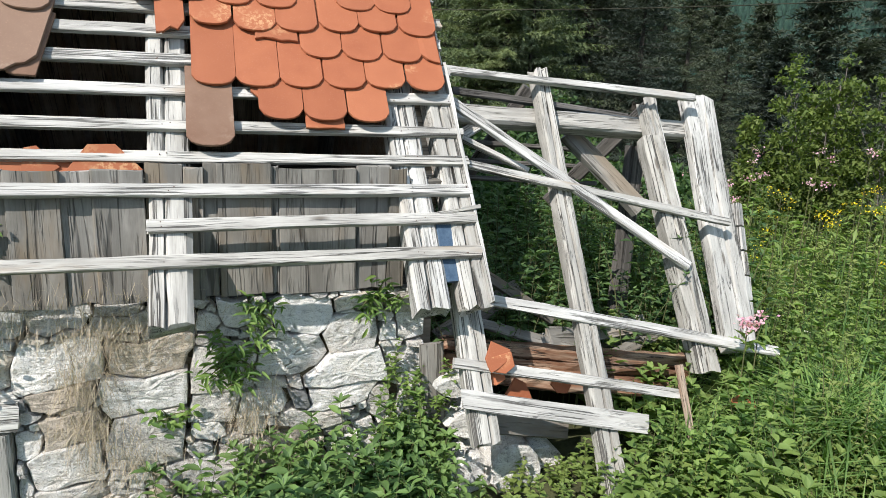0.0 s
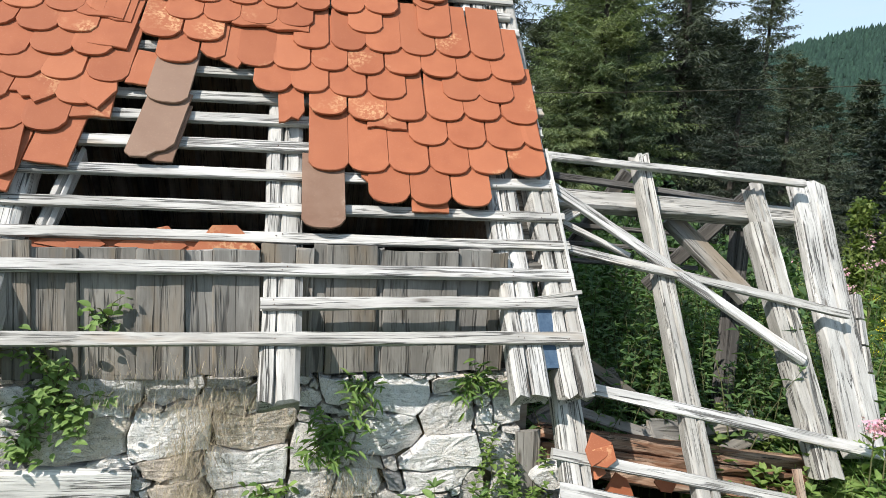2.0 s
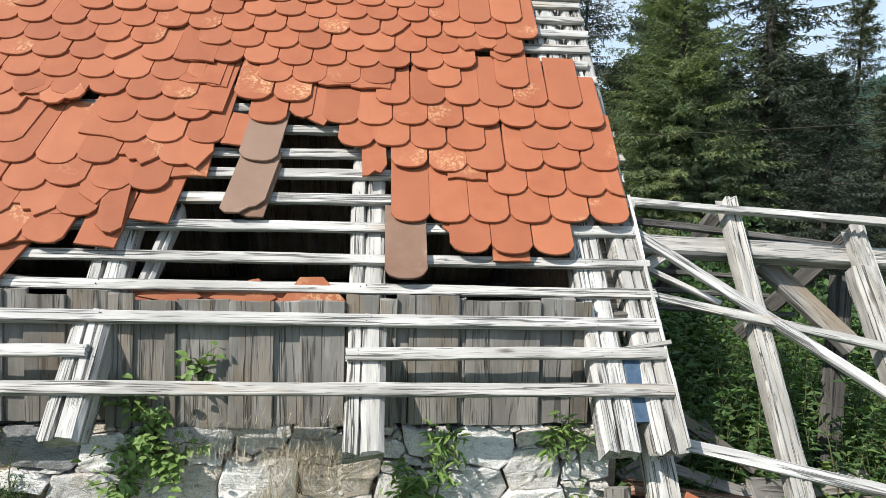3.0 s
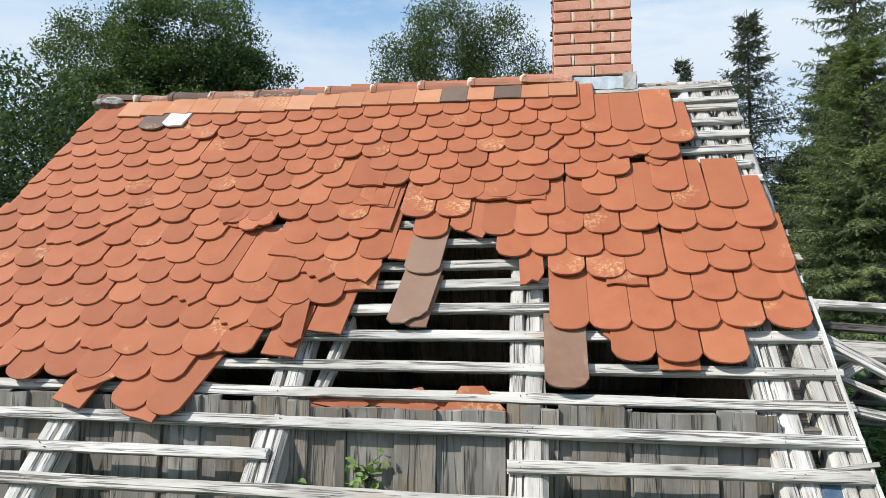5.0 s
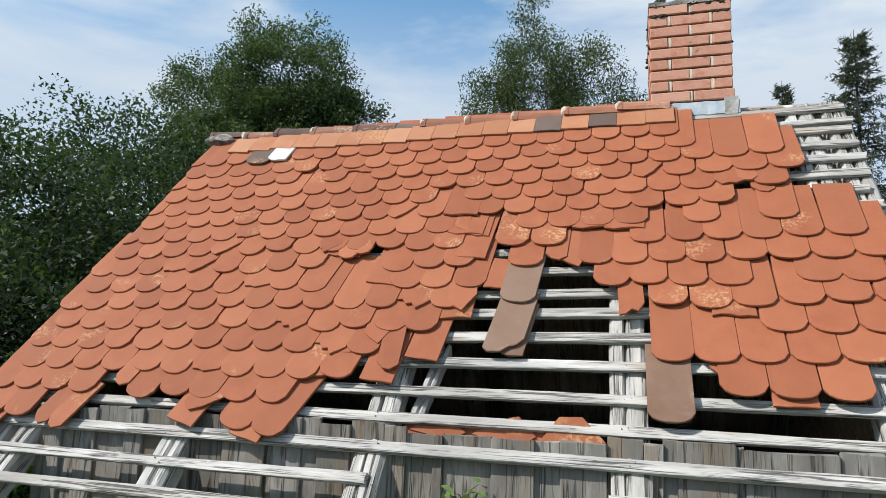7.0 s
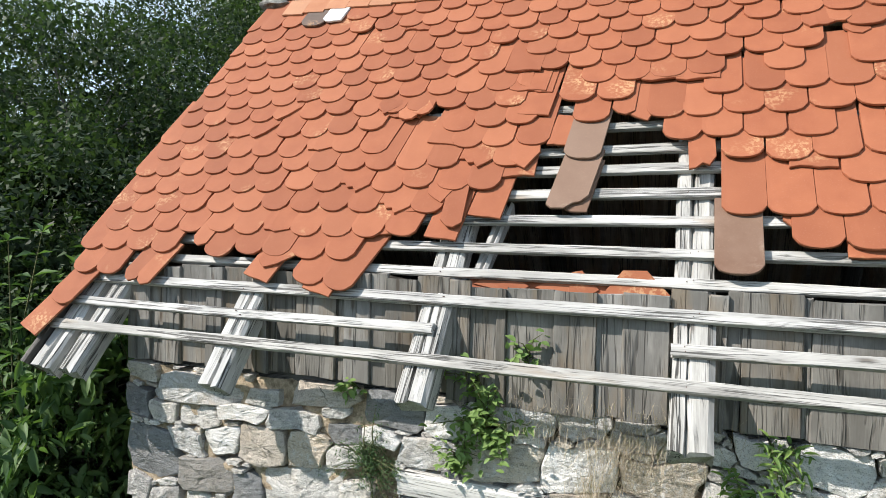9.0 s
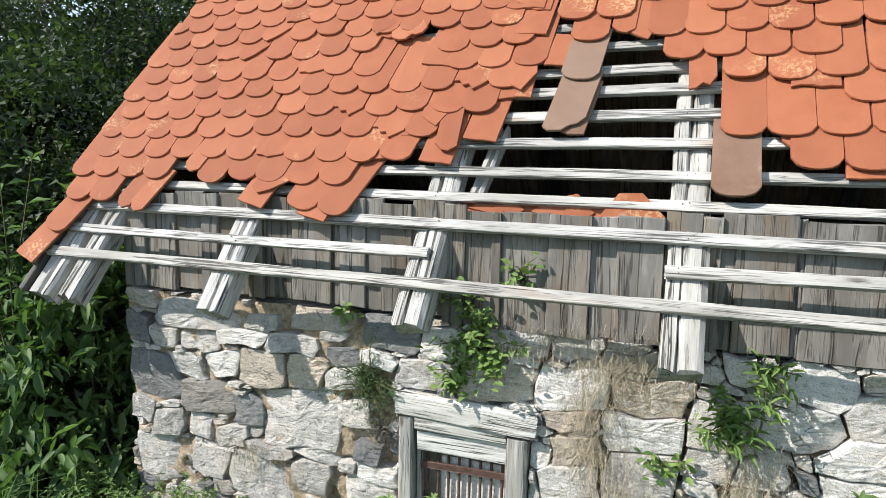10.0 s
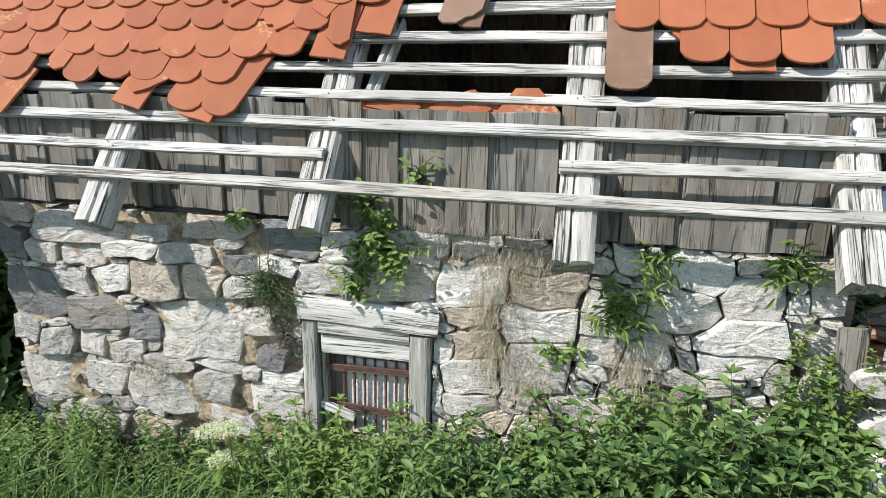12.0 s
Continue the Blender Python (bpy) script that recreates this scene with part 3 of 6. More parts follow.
def chisel(poly, keep):
    """Straightens an outline into a few broken edges and sets points along them."""
    def straight(pts):
        a, b = np.array(pts[0]), np.array(pts[-1])
        d = b - a
        off = [abs(d[0] * (q[1] - a[1]) - d[1] * (q[0] - a[0])) / (np.linalg.norm(d) + 1e-9) for q in pts]
        k = int(np.argmax(off))
        return [pts[0], pts[-1]] if off[k] < keep or len(pts) < 3 else straight(pts[:k + 1])[:-1] + straight(pts[k:])

    half = len(poly) // 2
    corners = straight(poly[:half + 1])[:-1] + straight(poly[half:] + poly[:1])[:-1]
    out = []
    for a, b in zip(corners, corners[1:] + corners[:1]):
        n = max(2, min(7, int(math.hypot(b[0] - a[0], b[1] - a[1]) / 0.028)))
        out += [(a[0] + (b[0] - a[0]) * i / n, a[1] + (b[1] - a[1]) * i / n) for i in range(n)]
    return out


def build_stone_wall():
    rnd = random.Random(11)
    named = WEST_STONES + FOOT_STONES + EAST_STONES
    seeds = [row[:4] for row in named]
    for tries in range(9000):
        h = rnd.choice((0.12, 0.15, 0.18, 0.21)) if tries < 1400 else rnd.choice((0.03, 0.045, 0.06, 0.08))
        w = h * (rnd.uniform(1.1, 2.4) if tries < 1400 else rnd.uniform(1.0, 3.2))
        x, z = rnd.uniform(WALL_X0, WALL_X1), rnd.uniform(WALL_FOOT, WALL_TOP)
        if tries > 1400 and -2.3 < x < -1.5 and rnd.random() < 0.985:
            continue
        if all(abs(x - a) > (w + b2) * 0.43 or abs(z - c) > (h + d) * 0.43 for a, c, b2, d in seeds):
            seeds.append((x, z, w, h))
    # each spot of the face belongs to the block that it lies deepest in
    cell = 0.008
    gx = np.arange(WALL_X0, WALL_X1, cell)
    gz = np.arange(WALL_FOOT, WALL_TOP, cell)
    mx, mz = np.meshgrid(gx, gz)
    wx = mx + 0.008 * np.sin(mz * 23 + mx * 9) + 0.003 * np.sin(mx * 61 + mz * 47)
    wz = mz + 0.008 * np.sin(mx * 17 + 1.3) + 0.003 * np.sin(mx * 53 - mz * 39)
    best = np.full(mx.shape, 1e9)
    owner = np.full(mx.shape, -1)
    for i, (x, z, w, h) in enumerate(seeds):
        skew, lean = rnd.uniform(-0.5, 0.5), rnd.uniform(-0.2, 0.2)
        if i < len(named):
            skew, lean = skew * 0.5, lean * 0.6
            w, h = w * 1.04, h * 1.05
        p, q = np.abs(wx - x + skew * (wz - z)) / (w / 2), np.abs(wz - z + lean * (wx - x)) / (h / 2)
        d = (p ** 9 + q ** 9) ** (1 / 9)
        d = (d - 1) * min(w, h) * 0.5
        better = d < best
        best[better], owner[better] = d[better], i
    # beyond a block's own edge lies the joint
    owner[best > np.where(mx < -1.5, 0.003, 0.010)] = -1
    inside = (mx > WIN[0]) & (mx < WIN[1]) & (mz < WIN[3] - 0.03 * (mx - WIN[0]) / 0.64)
    owner[inside] = -1

    def owner_at(x, z):
        i, j = int((x - WALL_X0) / cell), int((z - WALL_FOOT) / cell)
        return owner[j, i] if 0 <= i < owner.shape[1] and 0 <= j < owner.shape[0] else -1

    wall = empty_thing("wall_south", (0, WALL_Y, 0))
    tagged(wall, "rubble wall of pale grey stones in crumbling lime mortar", "stone wall", kind="structure")
    for i in range(len(seeds)):
        own = owner == i
        if own.sum() < 14:
            continue
        x, z = float(mx[own].mean()), float(mz[own].mean())
        if owner_at(x, z) != i:
            near = np.argmin((mx[own] - x) ** 2 + (mz[own] - z) ** 2)
            x, z = float(mx[own][near]), float(mz[own][near])
        size = math.sqrt(own.sum()) * cell
        gap = 0.001 if x < -1.5 else 0.002
        count = 22 if size < 0.09 else 40
        poly = []
        for k in range(count):
            t = 2 * math.pi * k / count
            dx, dz = math.cos(t), math.sin(t)
            r = 0.0
            while owner_at(x + dx * (r + 0.004), z + dz * (r + 0.004)) == i and r < 0.6:
                r += 0.004
            far = r
            while far < r + 0.05 and owner_at(x + dx * (far + 0.004), z + dz * (far + 0.004)) != i:
                far += 0.004
            if far < r + 0.05:
                while owner_at(x + dx * (far + 0.004), z + dz * (far + 0.004)) == i and far < r + 0.10:
                    far += 0.004
                r = far
            r = max(0.006, r - gap)
            poly.append((x + dx * r, z + dz * r))
        poly = chisel(poly, 0.005 + 0.045 * size)
        pick = rnd.random()
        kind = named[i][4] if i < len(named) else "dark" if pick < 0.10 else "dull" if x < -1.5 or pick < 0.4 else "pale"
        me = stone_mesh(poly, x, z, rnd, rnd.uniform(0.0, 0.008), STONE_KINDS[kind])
        piece("stone", me, wall, Matrix.Translation((x, rnd.uniform(-0.014, 0.012), z)))
    # mortar bed behind and between the stones, with the window's opening left free
    verts, faces = [], []
    nx, nz = 220, 80
    grid = {}
    for j in range(nz + 1):
        for i in range(nx + 1):
            x, z = WALL_X0 + 0.01 + (WALL_X1 - WALL_X0 - 0.02) * i / nx, WALL_FOOT + (WALL_TOP - WALL_FOOT - 0.01) * j / nz
            d = (0.012 if x < -1.6 else 0.048) + 0.018 * noise.noise(Vector((x * 5, z * 5, 2))) + 0.012 * noise.noise(Vector((x * 17, z * 17, 5)))
            d += (0.34 if x < -1.5 else 0.22) * max(0.0, noise.noise(Vector((x * 8, z * 11, 3))) - 0.08)
            if x < -1.7:
                d -= 0.020 * max(0.0, noise.noise(Vector((x * 3, z * 3, 9))) + 0.15)
            grid[i, j] = len(verts)
            verts.append((x, d, z))
    for j in range(nz):
        for i in range(nx):
            x, z = verts[grid[i, j]][0], verts[grid[i, j]][2]
            if WIN[0] < x < WIN[1] - 0.04 and z < WIN[3] - 0.08:
                continue
            faces.append((grid[i, j], grid[i + 1, j], grid[i + 1, j + 1], grid[i, j + 1]))
    limed = [f for f in faces if verts[f[0]][0] < -0.78]
    earthy = [f for f in faces if verts[f[0]][0] >= -0.78]
    piece("mortar", mesh_of("mortar", verts, limed, MORTAR, True), wall, None, "crumbling sandy lime mortar")
    piece("joint_soil", mesh_of("joint_soil", verts, earthy, JOINT, True), wall, None, "dark mossy soil in the dry joints")
    # the body of the wall: sides, back and the two jambs of the opening
    for lo, hi in (((WALL_X0, 0.06, WALL_FOOT), (WIN[0] - 0.0, 0.5, WALL_TOP - 0.02)), ((WIN[1], 0.06, WALL_FOOT), (WALL_X1, 0.5, WALL_TOP - 0.02)),
                   ((WIN[0], 0.06, WIN[3]), (WIN[1], 0.5, WALL_TOP - 0.02)), ((WIN[0], 0.06, WALL_FOOT), (WIN[1], 0.5, WIN[2] + 0.05))):
        box("core", lo, hi, MORTAR, wall)
    return wall


build_stone_wall()


# ---- cellar window ----
def build_window():
    w = empty_thing("window_1", (0, WALL_Y, 0))
    tagged(w, "small cellar window with weathered timber frame and rusty iron bars", "window", kind="structure")
    up = (0, -1, 0)
    timber("lintel", (-1.475, 0.0, 0.526), (-0.790, -0.005, 0.507), 0.120, 0.10, WOOD_PALE, w, up, 21, rough=0.006, split_end=0.008)
    timber("header_board", (-1.378, -0.022, 0.438), (-0.932, -0.022, 0.436), 0.062, 0.04, WOOD_PALE, w, up, 22)
    timber("header_board", (-1.372, -0.006, 0.352), (-0.932, -0.006, 0.354), 0.106, 0.03, WOOD_PALE, w, up, 23)
    timber("jamb", (-1.425, 0.0, -0.22), (-1.425, 0.0, 0.462), 0.072, 0.09, WOOD_SILVER, w, up, 24)
    timber("jamb", (-0.884, -0.010, -0.22), (-0.880, -0.010, 0.442), 0.096, 0.09, WOOD_SILVER, w, up, 25)
    timber("inner_stop", (-1.372, 0.03, -0.2), (-1.372, 0.03, 0.31), 0.022, 0.05, WOOD_SILVER, w, up, 26)
    timber("sill", (-1.388, -0.004, 0.020), (-1.215, -0.004, -0.036), 0.042, 0.03, WOOD_PALE, w, up, 27)
    bar = timber_mesh("crossbar", 0.46, 0.032, 0.012, RUST, 3, rough=0.002)
    piece("crossbar", bar, w, axis_pose((-1.385, 0.016, 0.212), (-0.930, 0.016, 0.224), up), "rusty flat iron crossbar")
    piece("crossbar", bar, w, axis_pose((-1.385, 0.025, 0.012), (-0.930, 0.025, -0.012), up))
    stick = timber_mesh("bar", 0.42, 0.011, 0.011, RUST, 4, rough=0.002)
    for i in range(8):
        x = -1.335 + i * 0.053
        piece("bar", stick, w, axis_pose((x, 0.030, -0.12), (x + 0.003, 0.030, 0.30), up))
    box("back_pane", (-1.39, 0.10, -0.15), (-0.92, 0.13, 0.36), DARKNESS, w)
    box("plaster_panel", (-1.27, 0.046, -0.15), (-0.92, 0.076, 0.26), GRAVEL, w)


build_window()


# ---- board wall under the eave ----
def build_boards():
    rnd = random.Random(5)
    w = empty_thing("wall_boards", (0, WALL_Y - 0.025, 0))
    tagged(w, "grey weathered upright boards closing the attic above the stone wall", "board wall", kind="structure")
    edges = [-3.12, -2.974, -2.88, -2.773, -2.594, -2.498, -2.309, -2.226, -2.045, -1.83, -1.781, -1.65, -1.561, -1.409, -1.25, -1.156, -1.026, -0.985, -0.775, -0.60, -0.49, -0.311, -0.17, -0.102,
             -0.043, 0.163, 0.195, 0.512, 0.66, 0.73]
    for i, (a, b) in enumerate(zip(edges, edges[1:])):
        mid, wide = (a + b) / 2, b - a
        foot = 0.972 if mid < -1.3 else 0.940 if mid < -0.1 else 0.957
        head = (1.478 if mid < -1.2 else 1.457 if mid < -0.3 else 1.480) + rnd.uniform(-0.010, 0.008)
        layer = (0.010, 0.026, 0.014, 0.030)[i % 4]
        lean = rnd.uniform(-0.004, 0.004)
        timber("board", (mid + lean, layer, foot - rnd.uniform(0, 0.014)), (mid - lean, layer + 0.010, head), wide + (0.004 if i % 2 == 0 else -0.003), 0.024,
               WOOD_BOARD, w, (0, -1, 0), 40 + i, rough=0.003, split_end=0.007)
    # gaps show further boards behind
    # boards added behind the gaps, their dark tone standing for the unlit attic
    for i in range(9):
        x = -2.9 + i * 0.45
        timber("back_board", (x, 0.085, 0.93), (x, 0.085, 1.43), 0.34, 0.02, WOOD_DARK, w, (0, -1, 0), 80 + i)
    # the beam's dark tone stands for shade in the gap below the boards
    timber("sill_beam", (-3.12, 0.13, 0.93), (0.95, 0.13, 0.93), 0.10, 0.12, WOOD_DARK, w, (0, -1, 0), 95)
    timber("wall_plate", (-3.15, 0.085, 1.39), (0.98, 0.085, 1.40), 0.05, 0.08, WOOD_BOARD, w, (0, -1, 0), 96)


build_boards()


# ---- roof ----
ROW_S = {-4: 0.235, -3: 0.385, -2: 0.53, -1: 0.680, 0: 0.822, 1: 0.977, 2: 1.126, 3: 1.272, 4: 1.398, 5: 1.538, 6: 1.677, 7: 1.800, 8: 1.926, 9: 2.046, 10: 2.166, 11: 2.286, 12: 2.398, 13: 2.521}
# for each course the stretches that still hold tiles, counted in tile widths from the seam beside the grey tile
ROW_RUNS = {
    -2: [(-20, -18)], -1: [(-20.25, -16.5), (-15.5, -10.5)], 0: [(-20.25, -9), (0, 3)],
    1: [(-20.25, -8.5), (-1.5, 4.5)], 2: [(-20.25, -7), (0, 4.5)], 3: [(-20.25, -6.5), (-1.5, 4.5)], 4: [(-20.25, -11), (-9, -6), (-3, 1), (2, 4)],
    5: [(-20.25, -11.5), (-9.5, -6.5), (-3.5, 4.5)], 6: [(-20.25, -6.5), (-2, 4)], 7: [(-20, -7.0), (-5.5, -1.5), (-0.5, 0.5), (1.5, 2.5)],
    8: [(-20, 1)], 9: [(-20, -8.5), (-7.5, 2.5)], 10: [(-20, 3)], 11: [(-20, -14.5), (-13.5, 2.5)], 12: [(-20, 0)], 13: [(-20, -0.5)],
}


def row_s(s, u):
    """The courses sag towards the far gable and rise towards the near verge."""
    if u < 0:
        return s + u * np.interp(s, (0.6, 0.8, 1.0, 1.2, 1.6, 2.5), (0.0, 0.004, 0.012, 0.021, 0.027, 0.024))
    return s + u * np.interp(s, (0.85, 1.0, 1.3, 1.7, 2.2), (0.0, 0.025, 0.033, 0.040, 0.050))


def tile_pitch(c, s):
    if c > 0:
        return np.interp(s, (0.8, 1.3, 1.7, 2.2), (0.186, 0.186, 0.179, 0.178))
    return np.interp(s, (0.6, 0.82, 0.98, 1.25, 1.4, 1.68, 1.93, 2.17, 2.5), (0.1815, 0.1785, 0.177, 0.1755, 0.1737, 0.1714, 0.1689, 0.1668, 0.1645))


def column_u(c, s):
    return 0.13 + np.interp(s, (2.1, 2.3, 2.5), (0.0, 0.014, 0.018)) + c * tile_pitch(c, s)


def tile_mesh(name, width, length, material, cut=None, seed=0, arc=0.048, steps=9):
    """A flat beaver-tail tile: x across, y up the slope from the nose, z out. cut: heights of a broken lower edge."""
    rnd = random.Random(seed)
    hw, th = width / 2, 0.0118
    if cut:
        low = [(-hw + width * i / (len(cut) - 1), h) for i, h in enumerate(cut)]
    else:
        low = []
        for i in range(steps + 1):
            t = -1 + 2 * i / steps
            low.append((hw * t, arc * (1 - math.sqrt(max(0.0, 1 - (abs(t) ** 2.15) * 0.985))) * 1.08))
    outline = low + [(hw, length), (-hw, length)]
    n = len(outline)
    cx, cy = 0.0, length / 2
    verts = []
    for z, shrink in ((0.0, 0.0), (th - 0.0022, 0.0), (th, 0.0024)):
        for x, y in outline:
            d = math.hypot(x - cx, y - cy)
            q = 1 - shrink / d
            sag = 0.003 * math.cos(x / hw * 1.4)
            verts.append((cx + (x - cx) * q, cy + (y - cy) * q, z + sag + 0.0012 * rnd.uniform(-1, 1)))
    faces = [tuple(reversed(range(n))), tuple(2 * n + i for i in range(n))]
    for r in range(2):
        for i in range(n):
            a, b = r * n + i, r * n + (i + 1) % n
            faces.append((a, b, b + n, a + n))
    return mesh_of(name, verts, faces, material)


TILE_L = 0.39
TILE_TILT = 4.9
LATH_TOP = 0.022


def tile_pose(u, s, scale=1.0, turn=0.0, lift=0.0, tilt=TILE_TILT):
    off = LATH_TOP + 0.041 + lift
    return roof_pose(u, s, off, tilt, turn) @ Matrix.Diagonal((scale, 1, 1, 1))


def build_roof():
    rnd = random.Random(3)
    roof = empty_thing("roof", on_roof(0, 0))
    tagged(roof, "steep roof of terracotta beaver-tail tiles, half fallen, bare laths and rafters showing", "roof", kind="structure")
    base = roof.location.copy()
    undo = Matrix.Translation(-base)

    def add(name, me, m, label=""):
        return piece(name, me, roof, undo @ m, label)

    def beam(name, a, b, w, h, material, seed, label="", **kw):
        length = (b - a).length
        return add(name, timber_mesh(name, length, w, h, material, seed, **kw), axis_pose(a, b, ROOF_N), label)

    # rafters: foot and head along the eave, width
    for i, (u0, u1, wide, foot) in enumerate(((-3.42, -3.02, 0.13, 0.0), (-3.23, -2.86, 0.12, 0.0), (-2.335, -2.17, 0.135, 0.02), (-1.315, -1.26, 0.145, 0.06), (-0.222, -0.24, 0.155, 0.0),
                                              (0.783, 0.73, 0.150, 0.0), (0.982, 0.905, 0.130, 0.0))):
        beam("rafter", on_roof(u0, foot - 0.01, -0.062), on_roof(u1, RIDGE_S, -0.062), wide, 0.12, WOOD_RAFTER, 100 + i, rough=0.007, crack=0.035, split_end=0.014)
    # back slope seen from within: shade-toned rafters, and boarding added to shut out daylight
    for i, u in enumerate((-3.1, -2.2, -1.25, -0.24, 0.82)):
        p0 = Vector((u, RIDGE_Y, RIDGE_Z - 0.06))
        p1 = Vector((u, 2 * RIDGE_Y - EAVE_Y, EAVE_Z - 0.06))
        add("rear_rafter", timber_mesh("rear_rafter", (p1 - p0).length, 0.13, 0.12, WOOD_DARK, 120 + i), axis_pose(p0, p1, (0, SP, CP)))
    a = Vector((-1.07, RIDGE_Y + 0.02, RIDGE_Z + 0.0))
    b = Vector((-1.07, 2 * RIDGE_Y - EAVE_Y + 0.02, EAVE_Z))
    add("rear_boarding", timber_mesh("rear_boarding", (b - a).length, 3.98, 0.03, DARKNESS, 130), axis_pose(a, b, (0, SP, CP)), "boarding added to close the rear slope to daylight")
    for i in range(16):
        u = -2.93 + i * 0.24
        a, b = Vector((u, RIDGE_Y + 0.02 - 0.03 * SP, RIDGE_Z - 0.03 * CP)), Vector((u, 2 * RIDGE_Y - EAVE_Y + 0.02 - 0.03 * SP, EAVE_Z - 0.03 * CP))
        add("rear_board", timber_mesh("rear_board", (b - a).length, rnd.uniform(0.19, 0.236), 0.024, WOOD_ATTIC, 140 + i), axis_pose(a, b, (0, SP, CP)))
    # laths
    for r in list(ROW_S) + [14, 15]:
        s = ROW_S.get(r, 2.60 + (r - 14) * 0.125)
        left = -3.08 - 0.225 * (2.7 - s) + 0.16
        right = (1.02 if s < 1.6 else 0.955) + rnd.uniform(-0.02, 0.02)
        parts = [(left, right)]
        if r == -3:
            parts = [(left, -1.285), (-0.30, 1.03)]
        for k, (u0, u1) in enumerate(parts):
            d0, d1 = rnd.uniform(-0.006, 0.006), rnd.uniform(-0.006, 0.006)
            if r == -3 and k == 1:
                d0, d1 = -0.005, 0.012
            beam("lath", on_roof(u0, row_s(s, u0) + d0 - 0.005, 0.010), on_roof(u1, row_s(s, u1) + d1 - 0.005, 0.010), rnd.uniform(0.044, 0.054), 0.027, WOOD_SILVER, 200 + r * 3 + k,
                 rough=0.0032, bow=rnd.uniform(-0.005, 0.005), split_end=0.008)
    # rusty nail heads where the bare laths cross the rafters
    nail = mesh_of("nail", *stud(0.0024, 0.007, 6), RUST)
    for r in (-4, -3, -2, -1, 0, 1, 2, 3):
        for u0, u1 in ((-2.335, -2.17), (-1.315, -1.26), (-0.222, -0.24), (0.783, 0.73), (0.982, 0.905)):
            u = u0 + (u1 - u0) * ROW_S[r] / RIDGE_S
            if (r > 0 and u < -1.5) or (r > 1 and u > 0.3) or (r == -3 and -1.25 < u < -0.3):
                continue
            for k in (0, 1):
                add("nail", nail, roof_pose(u + rnd.uniform(-0.045, 0.045), ROW_S[r] - 0.005 + rnd.uniform(-0.014, 0.014), 0.0235, rnd.uniform(-15, 15)))
    beam("rafter", on_roof(-1.165, 0.66, -0.075), on_roof(-1.085, 1.10, -0.075), 0.062, 0.07, WOOD_RAFTER, 108, rough=0.006, crack=0.02, split_end=0.015)
    # split piece hanging off a lath near the verge
    beam("lath", on_roof(0.83, 0.405, 0.012), on_roof(1.05, 0.435, 0.03), 0.016, 0.018, WOOD_SILVER, 290, rough=0.004)
    # narrow boards under the laths at the bare verge
    for i, u in enumerate((0.50, 0.60, 0.67, 0.745, 0.815, 0.885)):
        beam("roof_board", on_roof(u, 1.15 + 0.1 * (i % 3), -0.045), on_roof(u - 0.01, 2.83, -0.045), 0.050, 0.022, WOOD_SILVER, 300 + i, rough=0.004)
    # verge boards
    beam("verge_board", on_roof(1.035, 0.0, -0.03), on_roof(1.005, 1.20, -0.03), 0.016, 0.11, WOOD_RAFTER, 320, rough=0.006)
    beam("verge_board", on_roof(-3.52, 0.0, -0.05), on_roof(-2.98, 2.80, -0.05), 0.03, 0.15, WOOD_DARK, 321, rough=0.006)

    # tiles
    whole = [tile_mesh("tile", 0.179, TILE_L, CLAY, None, i, 0.050 + 0.004 * i) for i in range(3)]
    half_l = tile_mesh("tile", 0.088, TILE_L, CLAY, (0.0, 0.004, 0.016, 0.05), 7)
    half_r = tile_mesh("tile", 0.088, TILE_L, CLAY, (0.05, 0.016, 0.004, 0.0), 8)
    chipped = [tile_mesh("tile", 0.179, TILE_L, CLAY, cut, 20 + i) for i, cut in enumerate((
        (0.03, 0.01, 0.0, 0.02, 0.045, 0.09, 0.13), (0.09, 0.10, 0.095, 0.085, 0.09, 0.088), (0.055, 0.014, 0.022, 0.018, 0.040, 0.062), (0.045, 0.05, 0.02, 0.03, 0.0, 0.03, 0.06)))]
    slipped = tile_mesh("tile", 0.178, 0.40, CLAY, None, 9, 0.052)
    upper = []
    broken = {(2, -1.0): 1, (2, 0.0): 1, (10, -2.0): 0, (3, -8.5): 3, (9, 0.5): 2, (5, -17.5): 2, (7, -15.5): 2, (6, -16.0): 0, (4, -14.0): 2, (1, -10.5): 3, (2, -12.0): 3, (8, -10.0): 0,
              (11, -12.5): 1, (0, -14.0): 2, (6, -7.0): 1, (5, -16.5): 0}
    for r, runs in ROW_RUNS.items():
        s = ROW_S[r]
        shift = 0.0 if r % 2 == 0 else 0.5
        for c0, c1 in runs:
            c = math.floor(c0) + shift
            if c > c0:
                c -= 1
            while c < c1 - 0.01:
                lo, hi = max(c, c0), min(c + 1, c1)
                c += 1
                if hi - lo < 0.3:
                    continue
                u0, u1 = column_u(lo, s), column_u(hi, s)
                key = (r, float(lo))
                k = (u1 - u0) / 0.186 / (hi - lo)
                # the columns fan out towards the eave, most at the far gable
                turn = rnd.gauss(0, 0.7) + 0.55 * min(0.0, lo + 1.5)
                slip = 0.0
                u_mid = (u0 + u1) / 2
                if -2.75 < u_mid < -1.3 and 0.45 < s < 1.05:
                    turn -= 7.0 + rnd.gauss(0, 2.0)
                    slip = rnd.gauss(0.0, 0.008)
                elif -2.4 < u_mid < -1.2 and s < 1.75:
                    turn -= 4.0 + rnd.gauss(0, 2.0)
                    slip = rnd.gauss(0.0, 0.010)
                me = whole[rnd.randrange(3)]
                if r == 3 and -11.6 < lo < -9.6:
                    me, slip, turn = slipped, 0.0, -9.0
